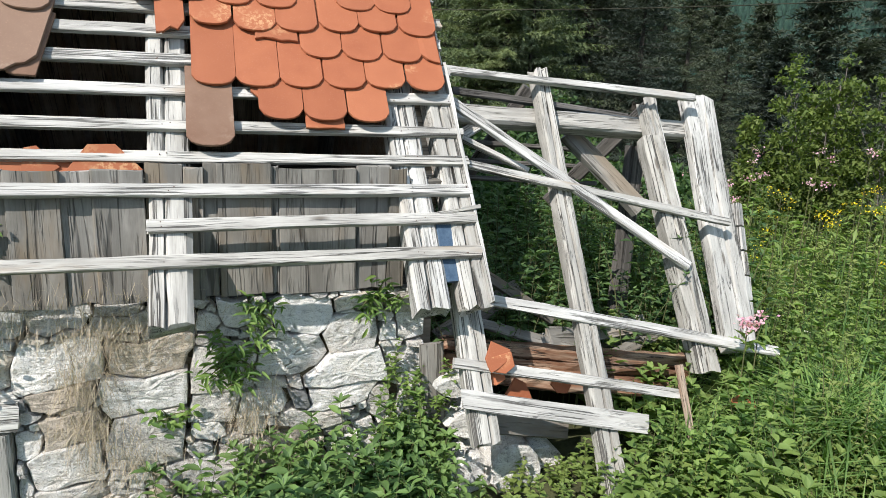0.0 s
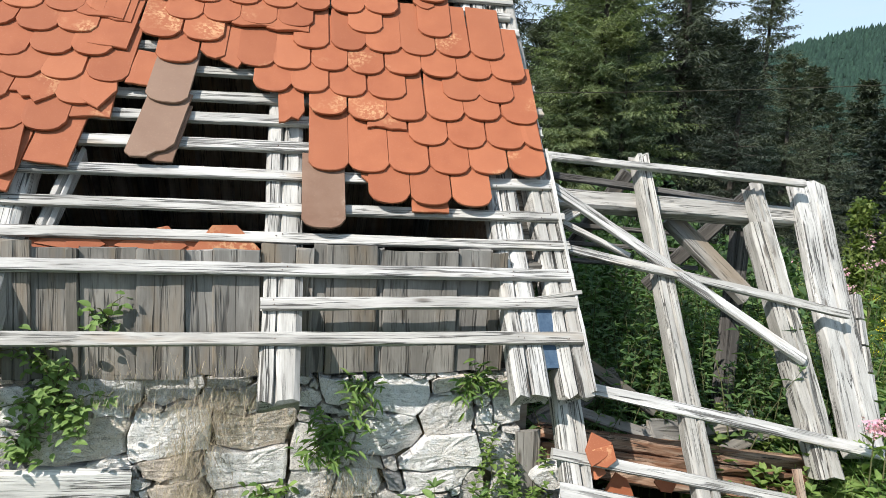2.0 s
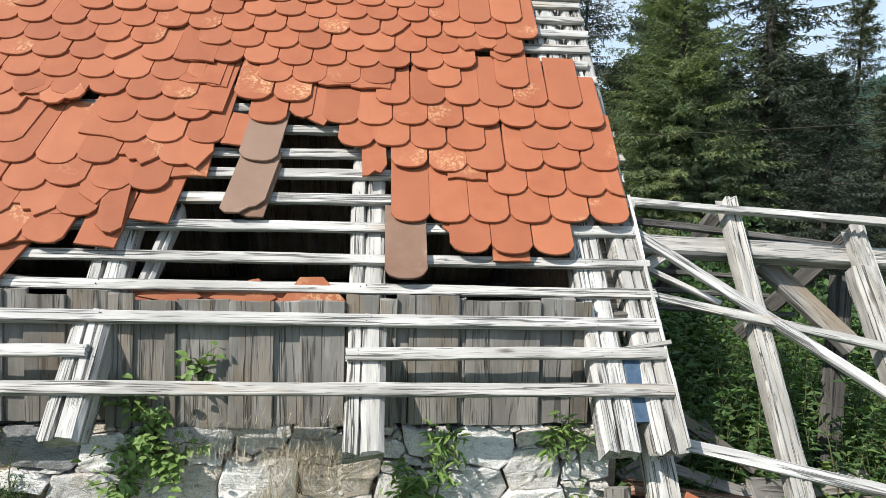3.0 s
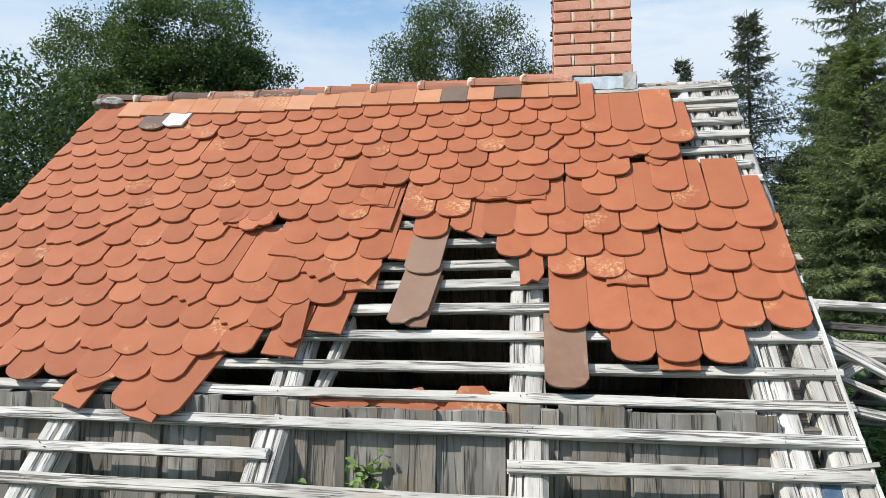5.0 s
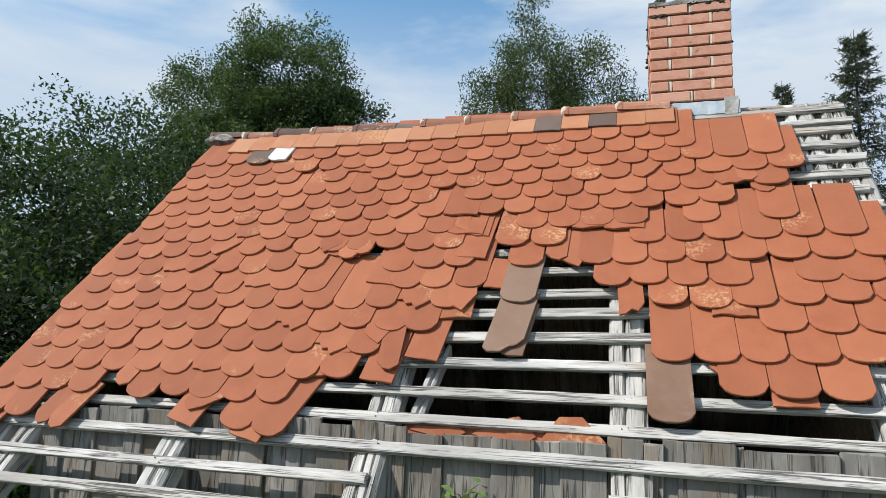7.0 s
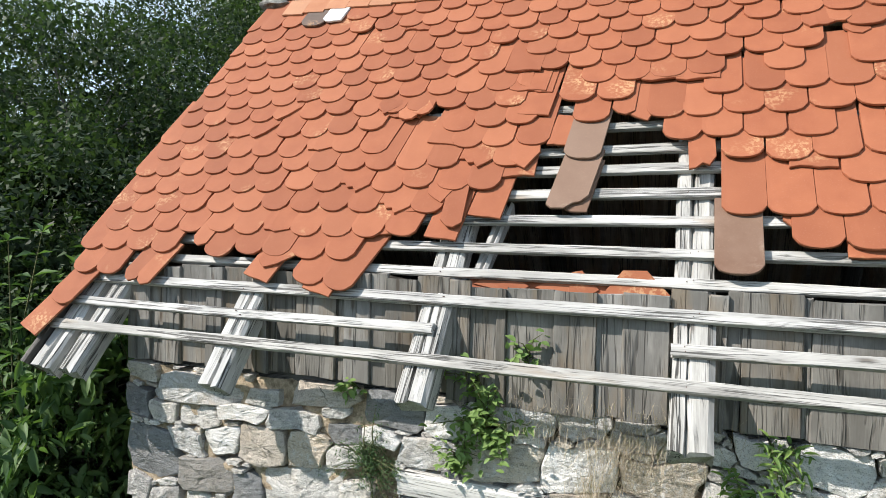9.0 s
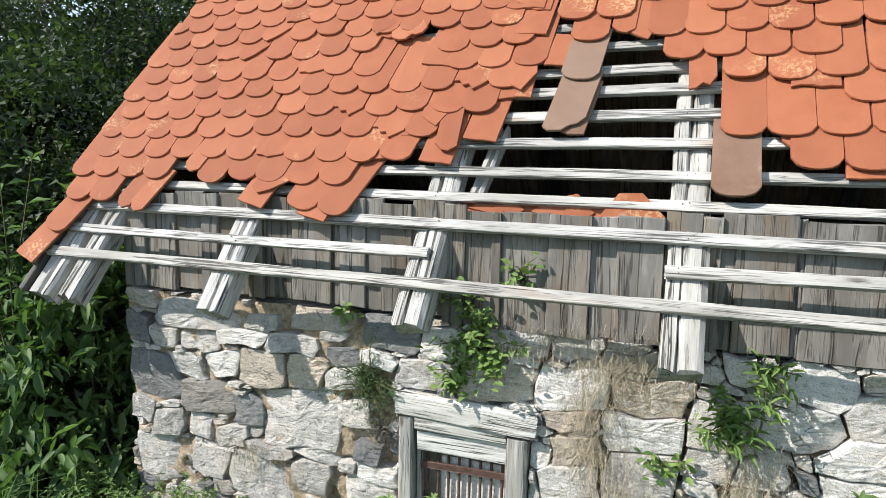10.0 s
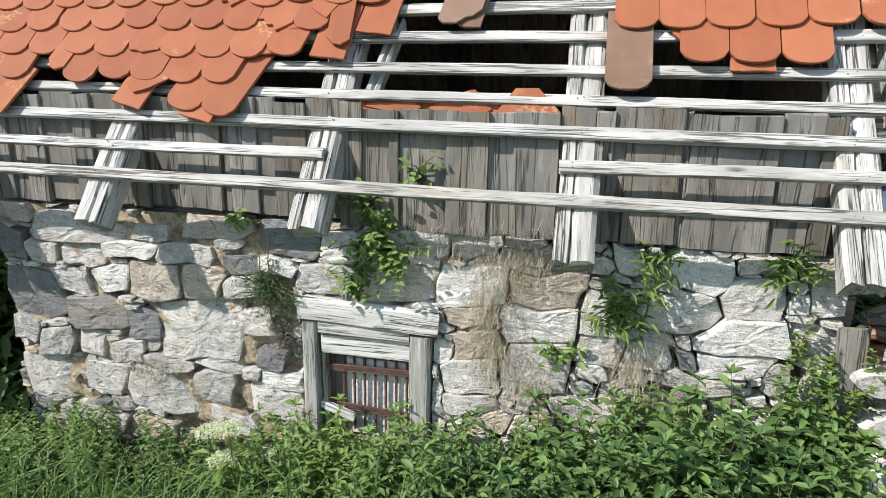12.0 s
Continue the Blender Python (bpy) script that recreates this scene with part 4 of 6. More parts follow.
                if key in broken:
                    me = chipped[broken[key]]
                elif hi - lo < 0.7:
                    me = half_l if lo <= -19 else half_r
                m = tile_pose(u_mid + rnd.gauss(0, 0.003), row_s(s, u_mid) + rnd.gauss(0, 0.004) + slip, k * 1.015, turn, rnd.uniform(0, 0.0025), TILE_TILT + rnd.gauss(0, 0.28))
                if r >= 11 or (r >= 9 and lo < -9):
                    upper.append((me, m))
                else:
                    add("tile", me, m)
    vs, ts = [], []
    for me, m in upper:
        at = len(vs)
        vs += [tuple(m @ v.co - base) for v in me.vertices]
        ts += [tuple(at + i for i in p.vertices) for p in me.polygons]
    tagged(add("upper_tiles", mesh_of("upper_tiles", vs, ts, CLAY), Matrix.Translation(base)), "terracotta tiles of the upper courses", kind="stuff")

    # slipped, broken and odd tiles: u, nose, turn, mesh
    grey = tile_mesh("tile", 0.182, TILE_L, CLAY_GREY, None, 31, 0.05)
    grey_b = tile_mesh("tile", 0.178, TILE_L, CLAY_GREY, (0.02, 0.0, 0.004, 0.01, 0.045, 0.06, 0.10), 32)
    grey_c = tile_mesh("tile", 0.178, 0.33, CLAY_GREY, None, 33)
    grey_d = tile_mesh("tile", 0.10, 0.33, CLAY_GREY, (0.010, 0.0, 0.006, 0.012), 41)
    square = tile_mesh("tile", 0.165, TILE_L, CLAY, (0.004, 0.0, 0.003, 0.002), 34)
    shard = tile_mesh("tile", 0.11, 0.30, CLAY, (0.05, 0.01, 0.0, 0.03), 35)
    tip = tile_mesh("tile", 0.15, 0.30, CLAY, (0.07, 0.03, 0.0, 0.05, 0.10), 36)
    sliver = tile_mesh("tile", 0.115, 0.30, CLAY, (0.0, 0.004, 0.03, 0.018, 0.07), 40)
    stub = tile_mesh("tile", 0.10, 0.21, CLAY, (0.0, 0.004, 0.002, 0.006), 42)
    strip = tile_mesh("tile", 0.20, 0.30, CLAY, (0.012, 0.0, 0.006, 0.012, 0.008), 37)
    slate = tile_mesh("tile", 0.18, 0.22, CLAY_SLATE, None, 38)
    white = tile_mesh("tile", 0.145, 0.17, CLAY_WHITE, (0.03, 0.006, 0.0, 0.012, 0.02), 39)
    for u, s, turn, me, lift, tilt, label in (
        (-0.062, 0.688, 0.5, grey, 0.0, 3.5, "large brown-grey weathered tile"), (-0.745, 1.285, -6.0, grey_c, 0.0, 3.5, "brown-grey weathered tile"),
        (-0.785, 0.985, -9.0, grey_b, 0.003, 3.5, "brown-grey tile with a broken corner"), (-0.735, 0.985, -9.0, grey_d, -0.016, 3.5, "brown-grey tile with a square broken end"),
        (-1.155, 0.948, -7.0, square, -0.012, 3.5, ""), (-1.345, 0.818, -6.0, square, -0.01, 4.0, "terracotta tile with a square broken end"), (-1.30, 0.868, 3.0, shard, 0.012, 4.5, ""),
        (-1.595, 0.838, 6.0, square, -0.012, 4.0, ""), (-1.50, 0.965, -3.0, strip, -0.01, 4.0, ""), (-1.38, 1.02, 8.0, tip, 0.0, 4.0, ""),
        (-1.05, 1.185, 0.0, strip, -0.012, 4.0, ""), (-1.00, 1.225, 8.0, tip, 0.004, 5.0, ""), (-0.868, 1.376, -8.0, stub, -0.006, 4.0, ""),
        (-1.015, 1.575, -6.0, square, 0.0, 4.5, ""), (-1.07, 1.745, -5.0, strip, 0.0, 5.0, ""), (-1.12, 1.890, -4.0, strip, 0.006, 5.0, ""),
        (-0.726, 1.517, -2.0, whole[0], 0.0, 5.0, ""), (-0.573, 1.555, -3.0, shard, 0.0, 5.0, ""), (-0.620, 1.655, -1.0, whole[1], 0.006, 5.5, ""), (-0.813, 1.655, -4.0, whole[2], 0.006, 5.5, ""),
        (-0.455, 1.515, 12.0, tip, -0.006, 4.0, ""), (-0.40, 1.775, 0.5, strip, 0.0, 5.0, ""), (-0.24, 1.765, -1.0, strip, 0.0, 5.0, ""), (-0.205, 1.225, 3.0, sliver, -0.006, 4.0, ""),
        (0.155, 0.920, 0.0, shard, -0.02, 3.5, ""), (0.40, 0.795, 0.0, square, -0.022, 3.0, ""),
        (0.445, 2.02, 0.0, shard, -0.01, 4.0, ""), (0.38, 2.10, 10.0, shard, 0.0, 5.0, ""), (-1.69, 1.565, 20.0, shard, 0.01, 8.0, ""), (-1.74, 1.60, -6.0, strip, -0.01, 4.0, ""),
        (-1.60, 1.60, 32.0, shard, 0.012, 9.0, ""), (-1.47, 1.40, -8.0, square, -0.004, 4.0, ""), (-1.86, 1.62, -16.0, tip, 0.004, 6.0, ""),
        (-1.985, 0.536, -17.0, whole[0], 0.0, 5.0, ""), (-1.815, 0.516, -19.0, whole[2], 0.0, 5.0, ""), (-1.90, 0.495, -14.0, square, -0.012, 3.5, ""), (-2.26, 0.548, -16.0, square, -0.006, 4.0, ""),
        (-2.20, 0.60, -18.0, chipped[0], 0.004, 5.0, ""), (-3.055, 0.492, -17.0, shard, 0.0, 4.5, ""), (-2.955, 0.472, -19.0, shard, 0.004, 4.5, ""), (-2.70, 0.72, -14.0, shard, 0.01, 6.0, ""),
        (-3.455, 0.330, -19.0, whole[0], 0.0, 5.0, ""), (-3.545, 0.155, -21.0, square, -0.004, 4.5, ""),
        (-2.635, 2.436, -9.0, slate, 0.012, 5.0, "dark grey tile"), (-2.485, 2.455, -9.0, white, 0.014, 5.0, "white glazed tile"),
    ):
        add("tile", me, tile_pose(u, s, 1.0, turn, lift, tilt), label)

    # pale course below the ridge
    pale = [tile_mesh("tile", 0.172, 0.165, mt, (0.0, 0.002, 0.001, 0.0), 50 + i) for i, mt in enumerate((CLAY_PALE, CLAY_SLATE))]
    for i in range(18):
        c = -18.6 + i
        u = column_u(c + 0.5, 2.6)
        add("tile", pale[1 if i in (15, 13) else 0], tile_pose(u, 2.640 + 0.028 * (u + 0.1) + (0.022 if i < 4 else 0.0) + rnd.gauss(0, 0.003), 0.95, -5.0 * min(1.0, -c / 18), 0.004, 4.0), "" if i not in (13, 15) else "dark grey tile")
    # ridge tiles: where each begins, the height of its back, its clay
    starts = (-3.155, -2.87, -2.62, -2.33, -2.02, -1.73, -1.53, -1.23, -0.92, -0.60, -0.275, 0.0)
    backs = (3.338, 3.322, 3.334, 3.326, 3.322, 3.316, 3.332, 3.334, 3.342, 3.350, 3.358)
    clays = (RIDGE_DARK, RIDGE_CLAY, RIDGE_DARK, RIDGE_CLAY, RIDGE_CLAY, CLAY_SLATE, RIDGE_RED, RIDGE_RED, RIDGE_RED, RIDGE_RED, RIDGE_RED)
    for i, back in enumerate(backs):
        u0, length = starts[i], starts[i + 1] - starts[i] + 0.03
        rad0, rad1 = (0.060, 0.052) if i < 2 else (0.086, 0.070)
        verts, faces = [], []
        n, k = 11, 8
        for j in range(k + 1):
            f = (0.0, 0.09, 0.10, 0.25, 0.4, 0.55, 0.7, 0.85, 1.0)[j]
            rad = rad0 + (rad1 - rad0) * f + (0.004 if j < 2 else 0)
            for q in range(n):
                t = math.pi * (0.02 + 0.96 * q / (n - 1))
                for inner in (0, 1):
                    rr = rad - inner * 0.014
                    wear = 0.004 * noise.noise(Vector((f * 5 + i * 3.1, q * 0.6, inner)))
                    verts.append((f * length + (0.012 * noise.noise(Vector((q * 0.8, i * 1.7, 2.0))) if j in (0, k) else 0), -math.cos(t) * (rr + wear) * 1.05, math.sin(t) * (rr + wear)))
        for j in range(k):
            for q in range(n - 1):
                a0 = (j * n + q) * 2
                b0 = a0 + n * 2
                faces += [(a0, a0 + 2, b0 + 2, b0), (a0 + 1, b0 + 1, b0 + 3, a0 + 3)]
        for j in (0, k):
            for q in range(n - 1):
                a0 = (j * n + q) * 2
                faces.append((a0, a0 + 1, a0 + 3, a0 + 2))
        for q in (0, n - 1):
            for j in range(k):
                a0, b0 = (j * n + q) * 2, ((j + 1) * n + q) * 2
                faces.append((a0, b0, b0 + 1, a0 + 1))
        me = mesh_of("ridge_tile", verts, faces, clays[i], False)
        m = Matrix.Translation((u0, RIDGE_Y - 0.02, back - rad0 - 0.009)) @ pose(0, 0, 0, rnd.uniform(-4, 4), rnd.uniform(-1.0, 1.5), rnd.uniform(-2.0, 2.0))
        add("ridge_tile", me, m)
        # a lump of bedding mortar pressed out at the collar
        if i in (1, 3, 6, 7, 8, 9, 10):
            bm = bmesh.new()
            bmesh.ops.create_icosphere(bm, subdivisions=2, radius=0.03)
            for v in bm.verts:
                v.co = Vector((v.co.x * 0.7, v.co.y * 1.1, v.co.z * 1.25)) + noise.noise_vector(v.co * 40 + Vector((i, 0, 0))) * 0.010
            me = bpy.data.meshes.new("bedding")
            bm.to_mesh(me)
            bm.free()
            me.materials.append(PALE_MORTAR)
            add("bedding", me, Matrix.Translation((u0 + 0.004, RIDGE_Y - 0.075, back - 0.060)))
    # bedding mortar at the ridge's end
    bm = bmesh.new()
    bmesh.ops.create_icosphere(bm, subdivisions=3, radius=0.085)
    for v in bm.verts:
        v.co = Vector((v.co.x * 1.45, v.co.y * 0.8, v.co.z * 0.50)) + noise.noise_vector(v.co * 18) * 0.018
    me = bpy.data.meshes.new("bedding")
    bm.to_mesh(me)
    bm.free()
    me.materials.append(MOSSY)
    add("bedding", me, Matrix.Translation((-3.06, RIDGE_Y - 0.08, RIDGE_Z - 0.035)), "lump of pale bedding mortar")
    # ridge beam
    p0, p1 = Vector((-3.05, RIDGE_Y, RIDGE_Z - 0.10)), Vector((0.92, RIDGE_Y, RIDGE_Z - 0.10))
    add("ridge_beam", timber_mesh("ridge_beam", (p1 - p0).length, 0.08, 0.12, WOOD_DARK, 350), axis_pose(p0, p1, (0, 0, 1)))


build_roof()


# ---- the rest of the house: gables, attic floor, rear wall ----
def build_shell():
    def gable(name, x0, x1):
        y0, y1 = WALL_Y + 0.12, 2 * RIDGE_Y - EAVE_Y - 0.3
        pts = [(y0, -0.5), (y1, -0.5), (y1, EAVE_Z + 0.2), (RIDGE_Y, RIDGE_Z - 0.16), (y0, EAVE_Z + (y0 - EAVE_Y) * SP / CP - 0.16)]
        v = [(x, y, z) for x in (x0, x1) for y, z in pts]
        f = [tuple(range(5)), tuple(reversed(range(5, 10)))] + [(i, i + 5, (i + 1) % 5 + 5, (i + 1) % 5) for i in range(5)]
        ob = new(name, mesh_of(name, v, f, WOOD_ATTIC))
        tagged(ob, "dark weathered boarding of the gable", "wall", kind="structure")

    gable("wall_west", -3.10, -3.04)
    gable("wall_east", 0.86, 0.92)
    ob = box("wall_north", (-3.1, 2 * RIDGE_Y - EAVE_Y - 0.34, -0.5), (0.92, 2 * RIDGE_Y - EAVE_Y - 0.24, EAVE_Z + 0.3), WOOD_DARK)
    tagged(ob, "dark rear wall of boards", "wall", kind="structure")
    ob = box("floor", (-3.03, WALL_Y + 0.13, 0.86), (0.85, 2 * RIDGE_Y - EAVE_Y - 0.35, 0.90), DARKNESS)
    tagged(ob, "brown attic floor of planks", "floor", kind="structure")


build_shell()


# ---- chimney ----
def build_chimney():
    rnd = random.Random(8)
    x0, y0, wide = -0.078, 4.185, 0.468
    ch = empty_thing("chimney", (x0 + wide / 2, y0 + wide / 2, 3.0))
    tagged(ch, "red brick chimney with crumbling mortar and mossy cap", "chimney")
    o = ch.location
    course, joint, deep = 0.0705, 0.0105, 0.104

    def brick_mesh(a, b, c, seed):
        r2 = random.Random(seed)
        bm = bmesh.new()
        bmesh.ops.create_cube(bm, size=1.0)
        for v in bm.verts:
            v.co = Vector((v.co.x * a, v.co.y * b, v.co.z * c)) + Vector((r2.uniform(-1, 1), r2.uniform(-1, 1), r2.uniform(-1, 1))) * 0.0022
        bmesh.ops.bevel(bm, geom=bm.edges[:], offset=0.004, segments=1, affect="EDGES")
        me = bpy.data.meshes.new("brick")
        bm.to_mesh(me)
        bm.free()
        me.materials.append(BRICK)
        return me

    stand = 0.021
    hgt = course - joint
    half = (wide - stand) / 2
    mid = wide - 2 * deep - 2 * stand
    meshes = {"half_x": brick_mesh(half, deep, hgt, 1), "mid_x": brick_mesh(mid, deep, hgt, 2), "half_y": brick_mesh(deep, half, hgt, 3), "mid_y": brick_mesh(deep, mid, hgt, 4)}
    pointing = brick_mesh(stand + 0.001, 0.05, hgt + 0.004, 5)
    pointing.materials.clear()
    pointing.materials.append(PALE_MORTAR)
    z = 2.90
    i = 0
    while z < 3.93:
        zc = z + hgt / 2 - o.z
        e = wide / 2
        spots = []
        if i % 2 == 0:
            for sy in (-1, 1):
                spots += [("half_x", sx * (half + stand) / 2, sy * (e - deep / 2)) for sx in (-1, 1)]
            spots += [("mid_y", sx * (e - deep / 2), 0) for sx in (-1, 1)]
        else:
            for sx in (-1, 1):
                spots += [("half_y", sx * (e - deep / 2), sy * (half + stand) / 2) for sy in (-1, 1)]
            spots += [("mid_x", 0, sy * (e - deep / 2)) for sy in (-1, 1)]
        # pale pointing left in the upright joints
        for x in ((0,) if i % 2 == 0 else (-(mid + stand) / 2, (mid + stand) / 2)):
            piece("pointing", pointing, ch, Matrix.Translation((x + rnd.gauss(0, 0.0015), -e + 0.030, zc)))
        for key, x, y in spots:
            piece("brick", meshes[key], ch, Matrix.Translation((x + rnd.gauss(0, 0.0015), y + rnd.gauss(0, 0.002), zc)) @ pose(0, 0, 0, 0, rnd.gauss(0, 0.3), rnd.gauss(0, 0.4)))
        z += course
        i += 1
    e = wide / 2
    box("mortar", (-e + 0.020, -e + 0.020, -0.1), (e - 0.020, e - 0.020, z - o.z - 0.010), SOOT_SHADE_MORTAR, ch)
    # cap of cement and moss
    verts, faces = [], []
    n = 16
    for j in range(n + 1):
        for k in range(n + 1):
            kx, jy = (0 if k < 2 else n if k > n - 2 else k), (0 if j < 2 else n if j > n - 2 else j)
            x, y = -e - 0.006 + (wide + 0.012) * kx / n, -e - 0.006 + (wide + 0.012) * jy / n
            rim = 1.0 if min(j, k, n - j, n - k) > 1 else 0.85 if min(j, k, n - j, n - k) == 1 else 0.0
            verts.append((x, y, z - o.z - 0.012 + rim * (0.034 + 0.020 * noise.noise(Vector((x * 12, y * 12, 4))) + 0.03 * max(0, x / e) * 0.6)))
    faces = [(j * (n + 1) + k, j * (n + 1) + k + 1, (j + 1) * (n + 1) + k + 1, (j + 1) * (n + 1) + k) for j in range(n) for k in range(n)]
    cap = piece("cap", mesh_of("cap", verts, faces, MOSSY), ch, None, "rough grey cement cap")
    for q in range(60):
        bm = bmesh.new()
        bmesh.ops.create_icosphere(bm, subdivisions=2, radius=1.0)
        r = rnd.uniform(0.007, 0.017)
        for v in bm.verts:
            v.co = Vector((v.co.x * r * 1.7, v.co.y * r * 0.6, v.co.z * r)) + noise.noise_vector(v.co * 3 + Vector((q, 0, 0))) * r * 0.5
        me = bpy.data.meshes.new("moss")
        bm.to_mesh(me)
        bm.free()
        me.materials.append(MOSS)
        side = rnd.random()
        top = z - o.z
        if side < 0.75:
            x = rnd.choice((-0.20, -0.19, -0.16, 0.0, 0.03, 0.12, 0.15, 0.17, 0.19, 0.20)) + rnd.uniform(-0.02, 0.015)
            at = (x, -e + 0.003, top - rnd.choice((-0.03, -0.02, -0.012, 0.0, 0.01, 0.02, 0.075)))
        else:
            at = ((e - 0.004) * rnd.choice((-1, 1)), rnd.uniform(-e, e), top - rnd.uniform(0, 0.3))
        piece("moss", me, cap, Matrix.Translation(at))
    # flashing at the foot
    verts, faces = [], []
    for k in range(13):
        x = -e - 0.03 + (wide + 0.06) * k / 12
        j = 0.008 * noise.noise(Vector((k * 0.7, 3, 1)))
        verts += [(x, -e - 0.022 + j, 0.225), (x, -e - 0.012 + j, 0.305 + j), (x, -e + 0.01, 0.315 + j)]
    for k in range(12):
        for q in range(2):
            a = k * 3 + q
            faces.append((a, a + 3, a + 4, a + 1))
    flashing = piece("flashing", mesh_of("flashing", verts, faces, ZINC), ch, None, "dented blue-grey sheet flashing")
    box("flashing_end", (e - 0.05, -e - 0.02, 0.22), (e + 0.02, -e + 0.02, 0.325), CEMENT, flashing, 0.008, 4)


build_chimney()


# ---- collapsed shed frame beside the house ----
def build_shed_frame():
    f = empty_thing("shed_frame", (1.6, 2.6, 0.2))
    tagged(f, "collapsed silver-grey timber roof frame leaning beside the house", "timber frame")
    o = f.location
    n = (0, -0.876, 0.482)

    def bar(name, p0, p1, w, h, seed, material=WOOD_SILVER, label="", up=n, **kw):
        timber(name, Vector(p0) - o, Vector(p1) - o, w, h, material, f, up, seed, label, **kw)

    # leaning rafters
    bar("rafter", (1.60, 2.37, 0.08), (1.585, 3.42, 1.938), 0.118, 0.10, 401, WOOD_RAFTER, rough=0.009, crack=0.075, taper=0.72, split_end=0.02)
    bar("rafter", (2.240, 2.63, 0.50), (2.205, 3.24, 1.61), 0.128, 0.11, 402, WOOD_RAFTER, rough=0.013, crack=0.05, taper=0.92, split_end=0.015)
    bar("split_rafter", (2.250, 2.98, 1.10), (2.235, 3.36, 1.79), 0.085, 0.09, 405, WOOD_RAFTER, rough=0.012, crack=0.06, taper=0.85, split_end=0.035)
    bar("split_rafter", (2.335, 2.74, 0.62), (2.290, 3.40, 1.825), 0.030, 0.06, 403, WOOD_RAFTER, rough=0.010, split_end=0.03)
    bar("plank", (2.535, 2.73, 0.56), (2.605, 3.40, 1.845), 0.205, 0.07, 404, WOOD_RAFTER, rough=0.010, crack=0.03, split_end=0.025)
    for i in range(5):
        z = 0.66 + i * 0.125
        bar("edge_batten", (2.655 + 0.013 * i, 2.79 + 0.06 * i, z), (2.668 + 0.013 * i, 2.845 + 0.06 * i, z + 0.115), 0.055, 0.045, 410 + i, rough=0.004, up=(0.3, -0.8, 0.4))
    bar("rafter", (1.010, 2.51, 0.345), (0.995, 2.86, 0.96), 0.125, 0.09, 420, WOOD_RAFTER, rough=0.006, crack=0.03, split_end=0.012)
    # laths and poles across them
    bar("lath", (0.98, 3.335, 1.918), (2.49, 3.27, 1.845), 0.040, 0.03, 421, rough=0.004)
    bar("lath", (1.04, 3.24, 1.765), (2.215, 2.815, 1.005), 0.048, 0.03, 422, rough=0.004)
    bar("lath", (0.98, 3.085, 1.50), (2.545, 2.935, 1.205), 0.042, 0.03, 423, rough=0.004)
    bar("lath", (1.00, 2.79, 0.925), (2.665, 2.60, 0.585), 0.052, 0.03, 424, rough=0.005)
    bar("lath", (0.895, 2.65, 0.675), (2.015, 2.53, 0.455), 0.046, 0.03, 425, rough=0.005)
    bar("plank", (0.905, 2.56, 0.545), (1.78, 2.455, 0.365), 0.085, 0.03, 426, rough=0.006, split_end=0.02)
    # rear lath, shade painted in by the dark wood
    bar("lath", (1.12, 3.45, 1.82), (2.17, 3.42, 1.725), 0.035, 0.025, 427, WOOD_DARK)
    bar("beam", (1.05, 3.40, 1.70), (2.50, 3.37, 1.655), 0.105, 0.09, 428, rough=0.006, split_end=0.01)
    bar("lath", (1.06, 3.27, 1.615), (1.45, 3.18, 1.44), 0.03, 0.03, 429)
    bar("lath", (1.05, 3.32, 1.55), (1.30, 3.40, 1.68), 0.06, 0.03, 430)
    # struts and rear rafters, their shade put into the darker wood colours
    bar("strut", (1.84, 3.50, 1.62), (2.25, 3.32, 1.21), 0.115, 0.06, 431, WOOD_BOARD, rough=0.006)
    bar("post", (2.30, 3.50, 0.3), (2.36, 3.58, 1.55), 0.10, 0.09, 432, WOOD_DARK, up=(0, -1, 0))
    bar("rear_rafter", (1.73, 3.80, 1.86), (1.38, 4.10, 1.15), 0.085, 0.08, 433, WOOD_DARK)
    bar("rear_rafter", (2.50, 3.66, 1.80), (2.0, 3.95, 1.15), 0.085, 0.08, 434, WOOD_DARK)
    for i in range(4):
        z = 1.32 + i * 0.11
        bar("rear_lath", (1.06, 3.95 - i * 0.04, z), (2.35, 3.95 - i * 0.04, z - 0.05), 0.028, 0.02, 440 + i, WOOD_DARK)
    bar("strut", (1.16, 3.20, 0.96), (1.62, 3.10, 0.66), 0.055, 0.04, 436, WOOD_BOARD)
    bar("upright_board", (0.885, 2.84, 0.25), (0.872, 2.88, 0.675), 0.115, 0.03, 437, WOOD_BOARD, up=(0, -1, 0))


build_shed_frame()


